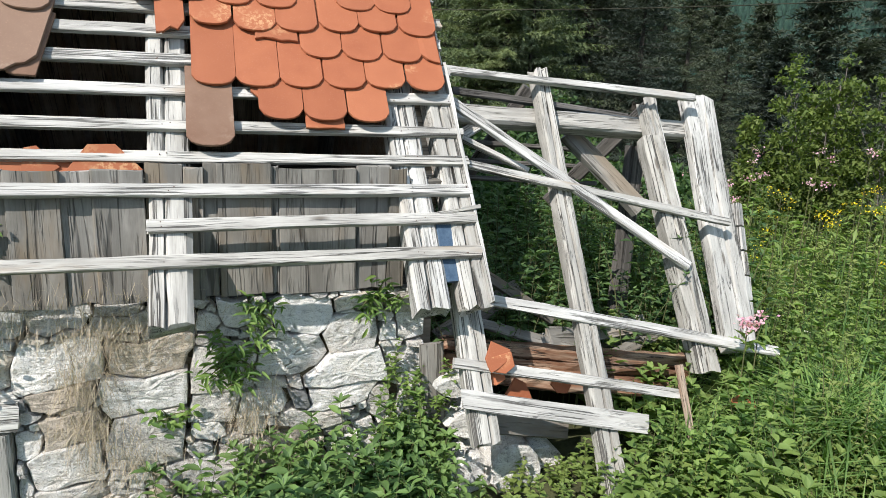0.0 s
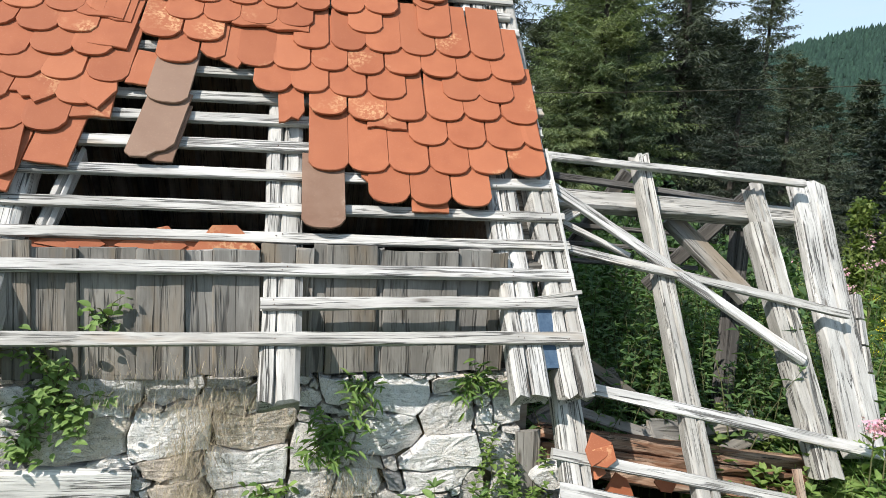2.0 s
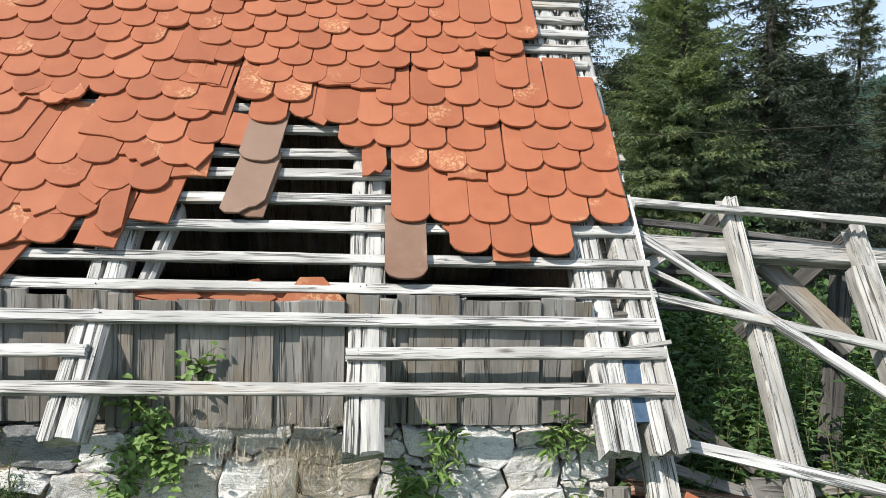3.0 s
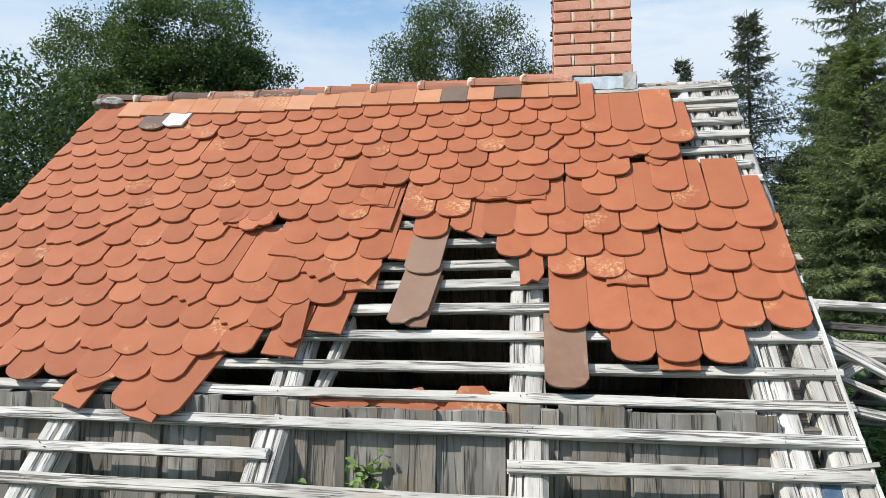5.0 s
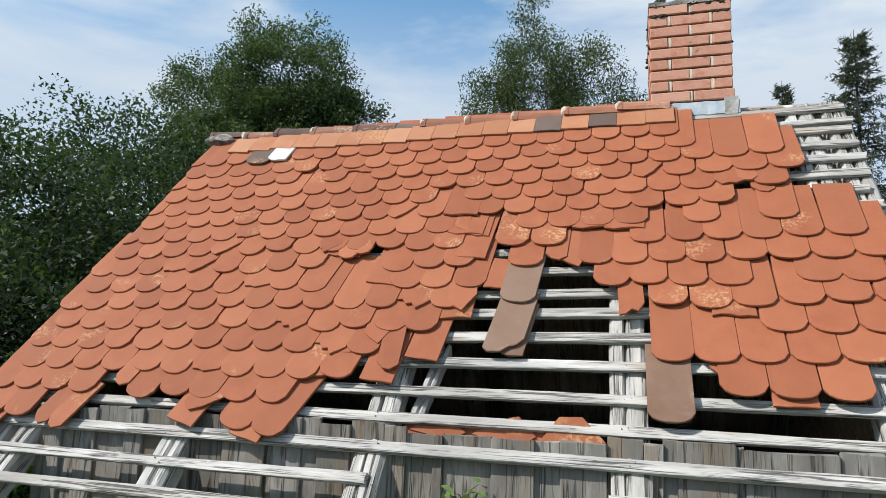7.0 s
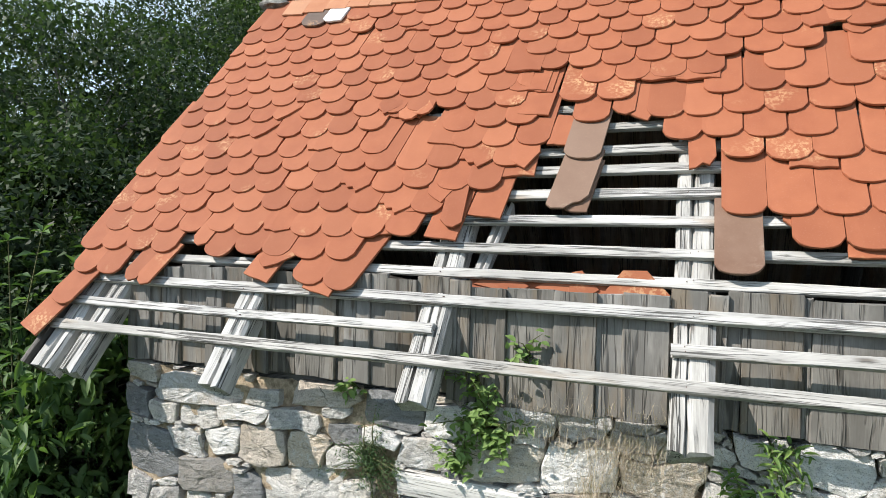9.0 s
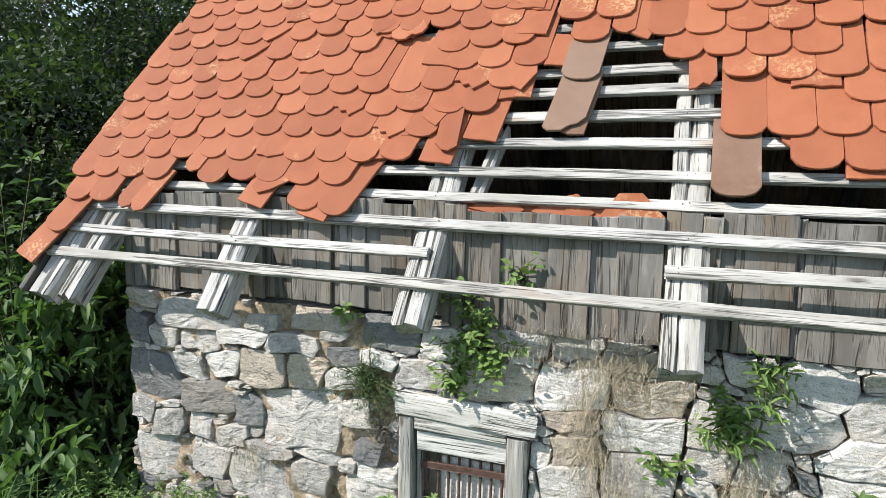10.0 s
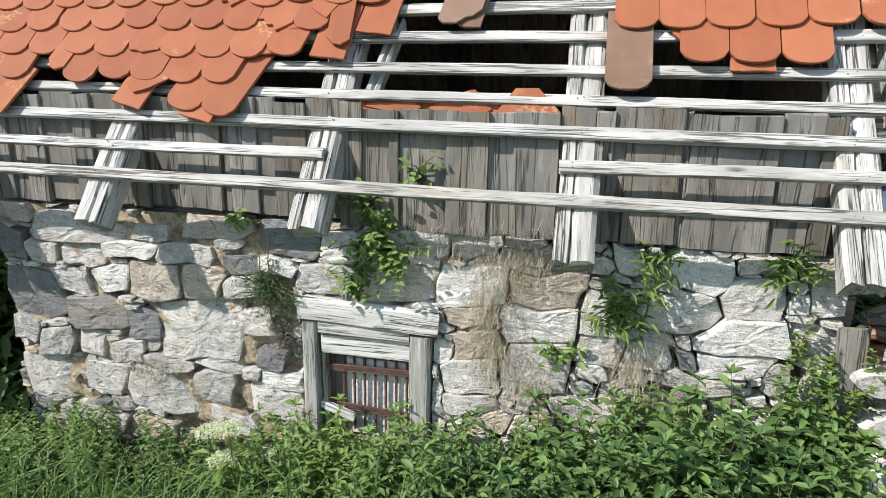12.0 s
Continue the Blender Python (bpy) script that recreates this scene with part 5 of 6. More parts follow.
def build_debris():
    ob = new("rotten_log", timber_mesh("rotten_log", 1.45, 0.13, 0.12, WOOD_ROT, 450, rough=0.022, crack=0.05, split_end=0.05))
    ob.matrix_basis = axis_pose((0.93, 2.98, 0.60), (2.36, 2.86, 0.42), (0, -1, 0.3))
    tagged(ob, "rotten reddish-brown log lying under the fallen frame", "log")
    ob = new("rotten_log", timber_mesh("rotten_log", 1.2, 0.10, 0.10, WOOD_ROT, 451, rough=0.02, split_end=0.05))
    ob.matrix_basis = axis_pose((1.12, 2.90, 0.50), (2.30, 2.84, 0.30), (0, -1, 0.3))
    tagged(ob, "crumbling brown log lying under the fallen frame", "log")
    ob = new("wooden_stake", timber_mesh("wooden_stake", 0.62, 0.028, 0.026, WOOD_ROT, 452, rough=0.006))
    ob.matrix_basis = axis_pose((2.03, 2.30, 0.03), (2.015, 2.56, 0.60), (0, -1, 0.3))
    tagged(ob, "thin brown wooden stake leaning in the weeds", "stake")
    ob = new("blue_board", timber_mesh("blue_board", 0.28, 0.09, 0.03, BLUE, 453))
    ob.matrix_basis = axis_pose((0.893, 2.70, 1.02), (0.885, 2.84, 1.26), (0, -1, 0.5))
    tagged(ob, "faded blue board standing behind the verge rafters", "board")
    # loose boards and stones heaped behind and below the log
    for i, (p0, p1, w, h, mt) in enumerate((((1.45, 3.15, 0.50), (2.15, 3.05, 0.62), 0.10, 0.025, WOOD_BOARD), ((1.55, 3.00, 0.60), (2.2, 3.2, 0.48), 0.12, 0.025, WOOD_BOARD), ((1.0, 3.1, 0.62), (1.5, 3.3, 0.78), 0.10, 0.025, WOOD_BOARD),
                                            ((1.07, 2.62, 0.40), (1.52, 2.70, 0.27), 0.13, 0.025, WOOD_BOARD), ((1.75, 2.95, 0.42), (2.25, 3.05, 0.55), 0.07, 0.03, WOOD_BOARD), ((1.15, 3.05, 0.70), (1.75, 2.98, 0.52), 0.05, 0.03, WOOD_BOARD))):
        ob = new("loose_board", timber_mesh("loose_board", (Vector(p1) - Vector(p0)).length, w, h, mt, 460 + i, rough=0.006, split_end=0.03))
        ob.matrix_basis = axis_pose(p0, p1, (0, -0.75, 0.6))
        tagged(ob, "broken grey board fallen among the weeds", "board", "fallen boards")
    rs = random.Random(8)
    for x, y, z, wide, tall in ((1.24, 2.70, 0.10, 0.30, 0.28), (1.05, 2.78, 0.02, 0.26, 0.30), (1.10, 2.80, 0.30, 0.34, 0.16), (1.42, 2.78, 0.06, 0.22, 0.2), (0.98, 2.82, 0.48, 0.2, 0.12), (1.36, 2.84, 0.26, 0.26, 0.14)):
        corners = [(x + wide / 2 * math.cos(k * math.pi / 8) * rs.uniform(0.8, 1.1), z + tall / 2 * math.sin(k * math.pi / 8) * rs.uniform(0.8, 1.1)) for k in range(16)]
        ob = new("fallen_stone", stone_mesh(corners, x, z, rs, rs.uniform(0.01, 0.04), STONE))
        ob.location = (x, y, z)
        tagged(ob, "pale grey rubble stone at the broken end of the wall", "stone", "fallen stones")
    # fallen tiles caught in the frame
    a = tile_mesh("fallen_tile", 0.095, 0.13, CLAY, (0.05, 0.02, 0.0, 0.03, 0.07), 61)
    b = tile_mesh("fallen_tile", 0.10, 0.085, CLAY, (0.02, 0.0, 0.02), 62)
    for me, x, y, z, turn, tilt in ((a, 1.045, 2.585, 0.635, -28, 0), (b, 1.115, 2.59, 0.625, 10, 8), (b, 1.09, 2.62, 0.555, 4, -12), (a, 1.30, 2.68, 0.45, 60, 25), (b, 1.42, 2.66, 0.47, -30, 20), (b, 2.34, 2.42, 0.38, 20, -20), (b, 2.40, 2.44, 0.40, 70, -30)):
        ob = new("fallen_tile", me)
        ob.matrix_basis = Matrix.Translation((x, y, z)) @ pose(0, 0, 0, 61 + tilt, 0, 0) @ pose(0, 0, 0, 0, 0, turn)
        tagged(ob, "broken terracotta tile fallen among the laths", "roof tile", "fallen tiles")
    # shards lying on the wall plate behind the laths
    rnd = random.Random(4)
    for i, (x, wide, h) in enumerate(((-1.16, 0.10, 0.045), (-1.04, 0.22, 0.04), (-0.90, 0.22, 0.06), (-0.78, 0.18, 0.05), (-0.655, 0.12, 0.07), (-0.60, 0.10, 0.045), (-0.45, 0.24, 0.075), (-0.97, 0.14, 0.055))):
        me = tile_mesh("tile_shard", wide * 1.15, h * 1.2 + 0.06, CLAY, (0.04, 0.05 - h * 0.3, 0.03, 0.05), 70 + i)
        top = rnd.uniform(0.2, 0.8)
        for q in me.vertices:
            if q.co.y > h + 0.02:
                q.co.x = (top - 0.5) * wide * 0.8 + q.co.x * (0.2 + 0.3 * top)
        ob = new("tile_shard", me)
        ob.matrix_basis = Matrix.Translation((x, WALL_Y + rnd.uniform(0.030, 0.045), 1.386 + rnd.uniform(0, 0.018))) @ pose(0, 0, 0, 70 + rnd.uniform(-16, 10), 0, 0) @ pose(0, 0, 0, 0, 0, rnd.uniform(-16, 16))
        tagged(ob, "broken terracotta tile shard on the board wall", "tile shard", "tile shards")


build_debris()


# ---- plants ----


def unit(v):
    return v / (np.linalg.norm(v, axis=1, keepdims=True) + 1e-9)


def herb(rng, height, pairs, leaf_size, width, lean=0.15, droop=0.25, rich=False):
    """Leaves and stem of one upright weed, from its foot at the origin."""
    bend = rng.normal(0, lean, 2)
    base, way, face, size = [], [], [], []
    spin = rng.uniform(0, 6.28)
    for i in range(pairs):
        f = 0.22 + 0.78 * (i + 1) / pairs
        p = np.array([bend[0] * f * f * height, bend[1] * f * f * height, f * height])
        for k in (0, 1):
            a = spin + i * 1.57 + k * math.pi + rng.normal(0, 0.25)
            base.append(p)
            way.append((math.cos(a), math.sin(a), 0.28 - droop * (1.4 - f) + rng.normal(0, 0.15)))
            face.append((rng.normal(0, 0.25), rng.normal(0, 0.25), 1.0))
            size.append(leaf_size * (1.15 - 0.62 * f) * rng.uniform(0.75, 1.25))
    top = np.array([bend[0] * height, bend[1] * height, height])
    for k in range(4):
        a = rng.uniform(0, 6.28)
        base.append(top)
        way.append((math.cos(a), math.sin(a), 0.9))
        face.append((0, 0, 1))
        size.append(leaf_size * 0.42)
    v, t = leaves(base, way, face, size, width, 0.12, rich)
    pts = [(bend[0] * f * f * height, bend[1] * f * f * height, f * height) for f in (0, 0.35, 0.7, 1.0)]
    sv, st = tube(pts, [0.004, 0.0035, 0.0025, 0.001], 3)
    return v, t, np.array([tuple(p) for p in sv]), np.array(st)


def scatter(name, spots, kinds, material, stem_material, label, category, kind="stuff"):
    """Many weeds in one mesh of leaves and one of stems. spots: x, y, z, scale, turn, kind."""
    lv, lt, sv, st, ln, sn = [], [], [], [], 0, 0
    for x, y, z, sc, turn, which in spots:
        v, t, v2, t2 = kinds[which]
        c, s = math.cos(turn) * sc, math.sin(turn) * sc
        rot = np.array([[c, s, 0], [-s, c, 0], [0, 0, sc]])
        lv.append(v @ rot + (x, y, z))
        lt.append(t + ln)
        ln += len(v)
        sv.append(v2 @ rot + (x, y, z))
        st.append(t2 + sn)
        sn += len(v2)
    ob = new(name, tri_mesh(name, np.concatenate(lv), np.concatenate(lt), material))
    tagged(ob, label, category, kind=kind)
    if stem_material:
        piece("stems", tri_mesh("stems", np.concatenate(sv), np.concatenate(st), stem_material), ob)
    return ob


def build_weeds():
    rng = np.random.default_rng(21)
    nettles = [herb(rng, rng.uniform(0.38, 0.62), int(rng.integers(7, 10)), rng.uniform(0.10, 0.145), 0.38, droop=0.55, rich=True) for _ in range(14)]
    broad = [herb(rng, rng.uniform(0.28, 0.55), 8, rng.uniform(0.10, 0.15), 0.50, 0.3, rich=True) for _ in range(8)]
    plainer = [herb(rng, rng.uniform(0.28, 0.55), 8, rng.uniform(0.10, 0.15), 0.50, 0.3) for _ in range(8)]
    thin = [herb(rng, rng.uniform(0.6, 1.0), 11, rng.uniform(0.075, 0.11), 0.36, 0.16) for _ in range(12)]
    # bank of nettles along the foot of the wall
    spots = []
    for _ in range(1450):
        x = rng.uniform(-3.4, 0.85)
        y = rng.uniform(1.75, 2.88)
        g = ground_z(x, y)
        tall = 0.50 + 0.38 * min(1.0, max(0.0, (x + 0.9) / 1.0)) - 0.16 * max(0.0, x - 0.25)
        if x < -1.7:
            tall *= 0.85
        if -1.65 < x < -0.6:
            tall *= 1.30
        if y < 2.3:
            tall *= 0.8
        spots.append((x, y, g, tall * rng.uniform(0.75, 1.2), rng.uniform(0, 6.28), int(rng.integers(0, 14))))
    scatter("nettles", spots, nettles, LEAF_NETTLE, STEM, "dense green nettles along the foot of the wall", "nettles")
    # climbing growth at the wall's end and under the frame
    spots = []
    for _ in range(42):
        x, y = rng.uniform(0.60, 0.98), rng.uniform(2.76, 2.89)
        spots.append((x, y, rng.uniform(0.0, 0.5) if x > 0.80 or x < 0.62 else rng.uniform(0.1, 0.56), rng.uniform(0.22, 0.42), rng.uniform(0, 6.28), int(rng.integers(0, 8))))
    for _ in range(48):
        x, y = rng.uniform(0.85, 1.55), rng.uniform(2.25, 2.6)
        spots.append((x, y, ground_z(x, y), rng.uniform(0.25, 0.5), rng.uniform(0, 6.28), int(rng.integers(0, 8))))
    for _ in range(95):
        x, y = rng.uniform(1.45, 2.4), rng.uniform(2.05, 2.5)
        spots.append((x, y, ground_z(x, y), rng.uniform(0.35, 0.75), rng.uniform(0, 6.28), int(rng.integers(0, 8))))
    scatter("bindweed", spots, broad, LEAF_HERB, STEM, "leafy green climber over the wall's end", "climber")
    # tall weeds inside and behind the fallen frame
    spots = []
    for _ in range(520):
        x, y = rng.uniform(1.05, 3.0), rng.uniform(2.95, 5.6)
        spots.append((x, y, ground_z(x, y), rng.uniform(0.8, 1.35), rng.uniform(0, 6.28), int(rng.integers(0, 12))))
    scatter("tall_weeds", spots, thin, LEAF_ELDER, STEM, "tall dark green weeds growing through the fallen frame", "weeds")
    # tall leafy stems in front of the hedge by the gable
    spots = []
    for _ in range(60):
        a, d = math.radians(rng.uniform(44, 57)), rng.uniform(4.6, 6.2)
        x, y = -0.17 - d * math.sin(a), 0.15 + d * math.cos(a)
        spots.append((x, y, ground_z(x, y), rng.uniform(1.5, 2.4), rng.uniform(0, 6.28), int(rng.integers(0, 12))))
    scatter("balsam_thicket", spots, thin, LEAF_ELDER, STEM, "tall leafy weeds growing along the hedge", "weeds")
    # meadow
    spots = []
    for _ in range(2300):
        d = rng.uniform(2.8, 9.5) ** 1.0
        a = math.radians(rng.uniform(30, 68))
        x, y = d * math.sin(a), d * math.cos(a)
        if x < 2.75 and y > 2.3:
            continue
        if y < 0.8:
            continue
        spots.append((x, y, ground_z(x, y), rng.uniform(0.55, 1.05) * (0.55 + 0.06 * d), rng.uniform(0, 6.28), int(rng.integers(0, 20))))
    scatter("meadow_weeds", spots, thin + plainer, leaf("meadow leaf", (0.070, 0.130, 0.030), (0.25, 0.32, 0.085), (0.23, 0.26, 0.09)), STEM, "overgrown meadow of tall green weeds", "meadow")
    # larger soft leaves in front of the meadow
    spots = []
    for _ in range(1200):
        x, y = rng.uniform(1.8, 5.2), rng.uniform(1.0, 4.8)
        if 2.5 < x < 4.3 and 0.9 < y < 2.35 and rng.random() < 0.82:
            continue
        spots.append((x, y, ground_z(x, y), rng.uniform(0.45, 1.05), rng.uniform(0, 6.28), int(rng.integers(0, 8))))
    scatter("meadow_herbs", spots, broad, LEAF_HERB, STEM, "broad-leaved green herbs in the long grass", "herbs")
    # flowers, each a thing of its own: distance, bearing, height, kind
    def flower(name, x, y, z, mat, label, category, group, heads=1, size=0.02, spread=0.03, petals=40):
        base, way, face = [], [], []
        stems = [([(x, y, ground_z(x, y)), (x + 0.01, y, (z + ground_z(x, y)) / 2), (x, y, z)], [0.005, 0.004, 0.002])]
        for h in range(heads):
            hx, hy, hz = (x, y, z) if h == 0 else (x + rng.normal(0, 0.07), y + rng.normal(0, 0.07), z - abs(rng.normal(0, 0.05)))
            stems.append(([(x, y, z - 0.10), (hx, hy, hz)], [0.002, 0.0015]))
            for _k in range(petals):
                if name == "umbel_flower":
                    # small round umbels on a flat plate
                    q, w = spread * 1.3 * math.sqrt((_k // 22 + 0.5) * 22 / petals), (_k // 22) * 2.4
                    base.append((hx + q * math.cos(w) + rng.normal(0, 0.006), hy + q * math.sin(w) + rng.normal(0, 0.006), hz - q * q * 4 + rng.normal(0, 0.004)))
                else:
                    base.append((hx + rng.normal(0, spread), hy + rng.normal(0, spread), hz + rng.normal(0, spread * 0.55)))
                way.append(rng.normal(0, 1, 3))
                face.append((rng.normal(0, 0.4), rng.normal(0, 0.4), 1))
        ob = new(name, tubes_mesh(name, stems, STEM, 3))
        tagged(ob, label, category, group)
        v, t = leaves(base, way, face, size, 0.8)
        tagged(piece("petals", tri_mesh("petals", v, t, mat), ob), kind="stuff")
        # leaves up the stem
        n = 12
        f = rng.uniform(0.2, 0.9, n)
        g = ground_z(x, y)
        v, t = leaves(np.column_stack([np.full(n, x), np.full(n, y), g + (z - g) * f]), np.column_stack([rng.normal(0, 1, n), rng.normal(0, 1, n), rng.normal(0.1, 0.3, n)]), np.tile((0.0, 0.0, 1.0), (n, 1)), 0.11, 0.3)
        tagged(piece("stem_leaves", tri_mesh("stem_leaves", v, t, LEAF_HERB), ob), kind="stuff")

    for i in range(14):
        a, d = math.radians(rng.uniform(45, 60)), rng.uniform(4.8, 7.2)
        flower("goldenrod", d * math.sin(a) - 0.17, d * math.cos(a) + 0.15, 1.75 - d * math.tan(math.radians(rng.uniform(4.6, 7.0) if i < 11 else rng.uniform(8, 11))), FLOWER_Y, "yellow-flowered weed in the overgrown meadow", "flower", "yellow flowers", 3, 0.015, 0.026, 16)
    for i in range(10):
        a, d = math.radians(rng.uniform(42, 55)), rng.uniform(4.2, 6.2)
        flower("balsam", d * math.sin(a) - 0.17, d * math.cos(a) + 0.15, 1.75 - d * math.tan(math.radians(rng.uniform(1.5, 7.0))), FLOWER_P, "tall pink-flowered balsam in the meadow", "flower", "pink flowers", 2, 0.018, 0.022, 16)
    for x, y, z in ((2.36, 2.52, 0.80), (2.41, 2.50, 0.83)):
        flower("balsam", x, y, z, FLOWER_P, "tall balsam with pink flowers beside the fallen frame", "flower", "pink flowers", 2, 0.02, 0.024, 34)
    flower("white_flower", 3.42, 3.08, 0.45, FLOWER_W, "small white flower in the long grass", "flower", "", 2, 0.02, 0.016, 14)
    for x, y, z in ((-1.565, 2.37, 0.185), (-1.665, 2.38, 0.155), (-1.60, 2.36, 0.045)):
        flower("umbel_flower", x, y, z, FLOWER_C, "creamy white umbel in the nettles", "flower", "white umbels", 1, 0.009, 0.046, 640)


build_weeds()


def build_grass():
    rng = np.random.default_rng(31)

    def field(name, n, pick, length, material, label, width=0.0028, spread=0.35, bow=0.55):
        xy = np.array([pick() for _ in range(n)])
        z = np.array([ground_z(x, y) for x, y in xy])
        a = rng.uniform(0, 6.28, n)
        tilt = np.abs(rng.normal(0.12, spread * 0.5, n))
        way = np.stack([np.cos(a) * tilt, np.sin(a) * tilt, np.ones(n)], 1)
        v, t = blades(np.column_stack([xy, z]), unit(way), rng.uniform(*length, n), rng.uniform(0.7, 1.4, n) * width, rng.uniform(0.05, bow, n))
        tagged(new(name, tri_mesh(name, v, t, material)), label, "grass", kind="stuff")

    tufts = [(rng.uniform(2.5, 4.3), rng.uniform(1.0, 2.3)) for _ in range(110)]

    def in_tuft():
        x, y = tufts[int(rng.integers(0, 110))]
        return x + rng.normal(0, 0.08), y + rng.normal(0, 0.08)

    field("long_grass", 9000, in_tuft, (0.32, 0.66), GRASS_FRESH, "long bright green arching grass beside the house", 0.0068, 0.55, 0.9)
    field("fine_grass", 2500, lambda: (rng.uniform(1.9, 4.6), rng.uniform(0.9, 2.9)), (0.22, 0.5), GRASS_FRESH, "short bright green grass among the herbs", 0.003)
    field("wall_grass", 1100, lambda: (rng.uniform(-3.6, -0.4), rng.uniform(1.7, 2.35)), (0.28, 0.62), GRASS, "green grass at the foot of the wall", 0.0045, 0.45, 0.8)
    field("meadow_grass", 5000, lambda: (rng.uniform(2.6, 9.0), rng.uniform(1.2, 9.5)), (0.45, 1.0), GRASS, "tall meadow grass among the weeds", 0.004)
    field("yard_grass", 24000, lambda: (rng.uniform(-6.5, 5.0), rng.uniform(-4.0, 1.8)), (0.10, 0.30), GRASS, "trampled grass in front of the house")


build_grass()


def build_wall_plants():
    rng = np.random.default_rng(41)
    # dry hanging tufts: place along the wall, height, spread, blades
    base, way, size = [], [], []
    for x, z, sx, n in ((-0.50, 0.86, 0.10, 260), (-0.56, 0.66, 0.06, 230), (-0.55, 0.45, 0.07, 250), (0.07, 0.42, 0.06, 190), (-0.36, 0.92, 0.16, 220), (-0.80, 0.93, 0.12, 140), (-2.35, 0.12, 0.10, 150), (-0.42, 0.28, 0.10, 200), (0.10, 0.55, 0.08, 90)):
        for _ in range(n):
            base.append((x + rng.normal(0, sx), WALL_Y - 0.03 - abs(rng.normal(0, 0.015)), z + rng.normal(0, 0.045)))
            way.append((rng.normal(0, 0.45), -0.35 + rng.normal(0, 0.15), rng.choice((-0.9, -0.9, 0.5)) + rng.normal(0, 0.3)))
            size.append(rng.uniform(0.06, 0.19))
    n = len(base)
    v, t = blades(base, unit(np.array(way)), size, np.full(n, 0.0008), rng.uniform(0, 0.25, n))
    tagged(new("dry_grass", tri_mesh("dry_grass", v, t, STRAW)), "dry straw-coloured grass hanging from the wall's joints", "dry grass", kind="stuff")

    def bush(name, spots, mat, lsize, width, label, category, per=16, reach=0.10, seed=1):
        """Several leafy shoots from one joint in the wall."""
        r = np.random.default_rng(seed)
        b, w, f, s, stems = [], [], [], [], []
        for x, z, out in spots:
            tip = np.array([x + r.normal(0, reach), WALL_Y - out * r.uniform(0.5, 1.2), z + r.normal(0.03, reach * 0.8)])
            root = np.array([spots[0][0] + r.normal(0, 0.03), WALL_Y, spots[0][1]])
            stems.append(([tuple(root), tuple((root + tip) / 2 + (0, -0.03, 0.03)), tuple(tip)], [0.004, 0.003, 0.0015]))
            for k in range(per):
                q = 0.35 + 0.65 * (k + 1) / per
                b.append(root + (tip - root) * q + r.normal(0, 0.022, 3))
                w.append((r.normal(0, 1), -0.5 + r.normal(0, 0.5), r.normal(-0.1, 0.5)))
                f.append((r.normal(0, 0.3), -0.5, 1.0))
                s.append(lsize * r.uniform(0.6, 1.25))
        v, t = leaves(b, w, f, s, width, 0.12, per < 20)
        ob = new(name, tri_mesh(name, v, t, mat))
        tagged(ob, label, category, kind="stuff" if per > 20 else "")
        tagged(piece("stem", tubes_mesh("stem", stems, STEM, 4), ob), kind="stuff")

    r = np.random.default_rng(5)

    def cloud(x, z, sx, sz, n, out=0.12):
        return [(x, z, out)] + [(x + r.normal(0, sx), z + r.normal(0, sz), out) for _ in range(n)]

    bush("wall_bush", cloud(0.00, 0.66, 0.05, 0.07, 18), LEAF_HERB, 0.056, 0.25, "leafy green weed rooted in the stone wall", "wall plant", 12, 0.05, 2)
    bush("wall_bush", cloud(0.10, 0.86, 0.025, 0.05, 8), LEAF_HERB, 0.056, 0.25, "leafy green weed rooted in the stone wall", "wall plant", 10, 0.04, 3)
    bush("wall_bush", cloud(0.60, 0.88, 0.03, 0.05, 9), LEAF_HERB, 0.056, 0.25, "leafy green weed at the foot of the boards", "wall plant", 10, 0.04, 4)
    bush("wall_vine", cloud(-1.04, 0.84, 0.07, 0.09, 26, 0.10), LEAF_NETTLE, 0.044, 0.52, "broad-leaved vine hanging over the cellar window", "vine", 13, 0.05, 6)
    bush("wall_vine", cloud(-1.18, 0.68, 0.05, 0.04, 12, 0.08), LEAF_NETTLE, 0.040, 0.52, "broad-leaved vine hanging over the cellar window", "vine", 10, 0.04, 7)
    bush("wall_vine", cloud(-0.88, 1.16, 0.03, 0.05, 4, 0.05), LEAF_NETTLE, 0.05, 0.60, "thin vine shoot climbing the grey boards", "vine", 7, 0.03, 8)
    bush("wall_vine", cloud(-1.12, 1.02, 0.05, 0.06, 6, 0.05), LEAF_NETTLE, 0.055, 0.60, "thin vine shoot climbing the grey boards", "vine", 7, 0.04, 9)
    bush("wall_vine", cloud(-1.72, 0.93, 0.04, 0.02, 3, 0.05), LEAF_NETTLE, 0.045, 0.60, "small green shoot at the foot of the boards", "vine", 7, 0.03, 10)
    bush("juniper_tuft", cloud(-1.62, 0.58, 0.07, 0.09, 34, 0.07), LEAF_BUSH, 0.018, 0.3, "fine-leaved dark green tuft beside the window", "tuft", 46, 0.05, 11)
    bush("juniper_tuft", cloud(-1.57, 0.34, 0.06, 0.08, 14, 0.06), BARK, 0.02, 0.2, "dry brown twigs beside the window", "twigs", 40, 0.05, 12)
    bush("wall_bush", cloud(-0.24, 0.40, 0.03, 0.04, 5, 0.08), LEAF_HERB, 0.042, 0.5, "small green weed in a joint of the wall", "wall plant", 8, 0.04, 13)


build_wall_plants()


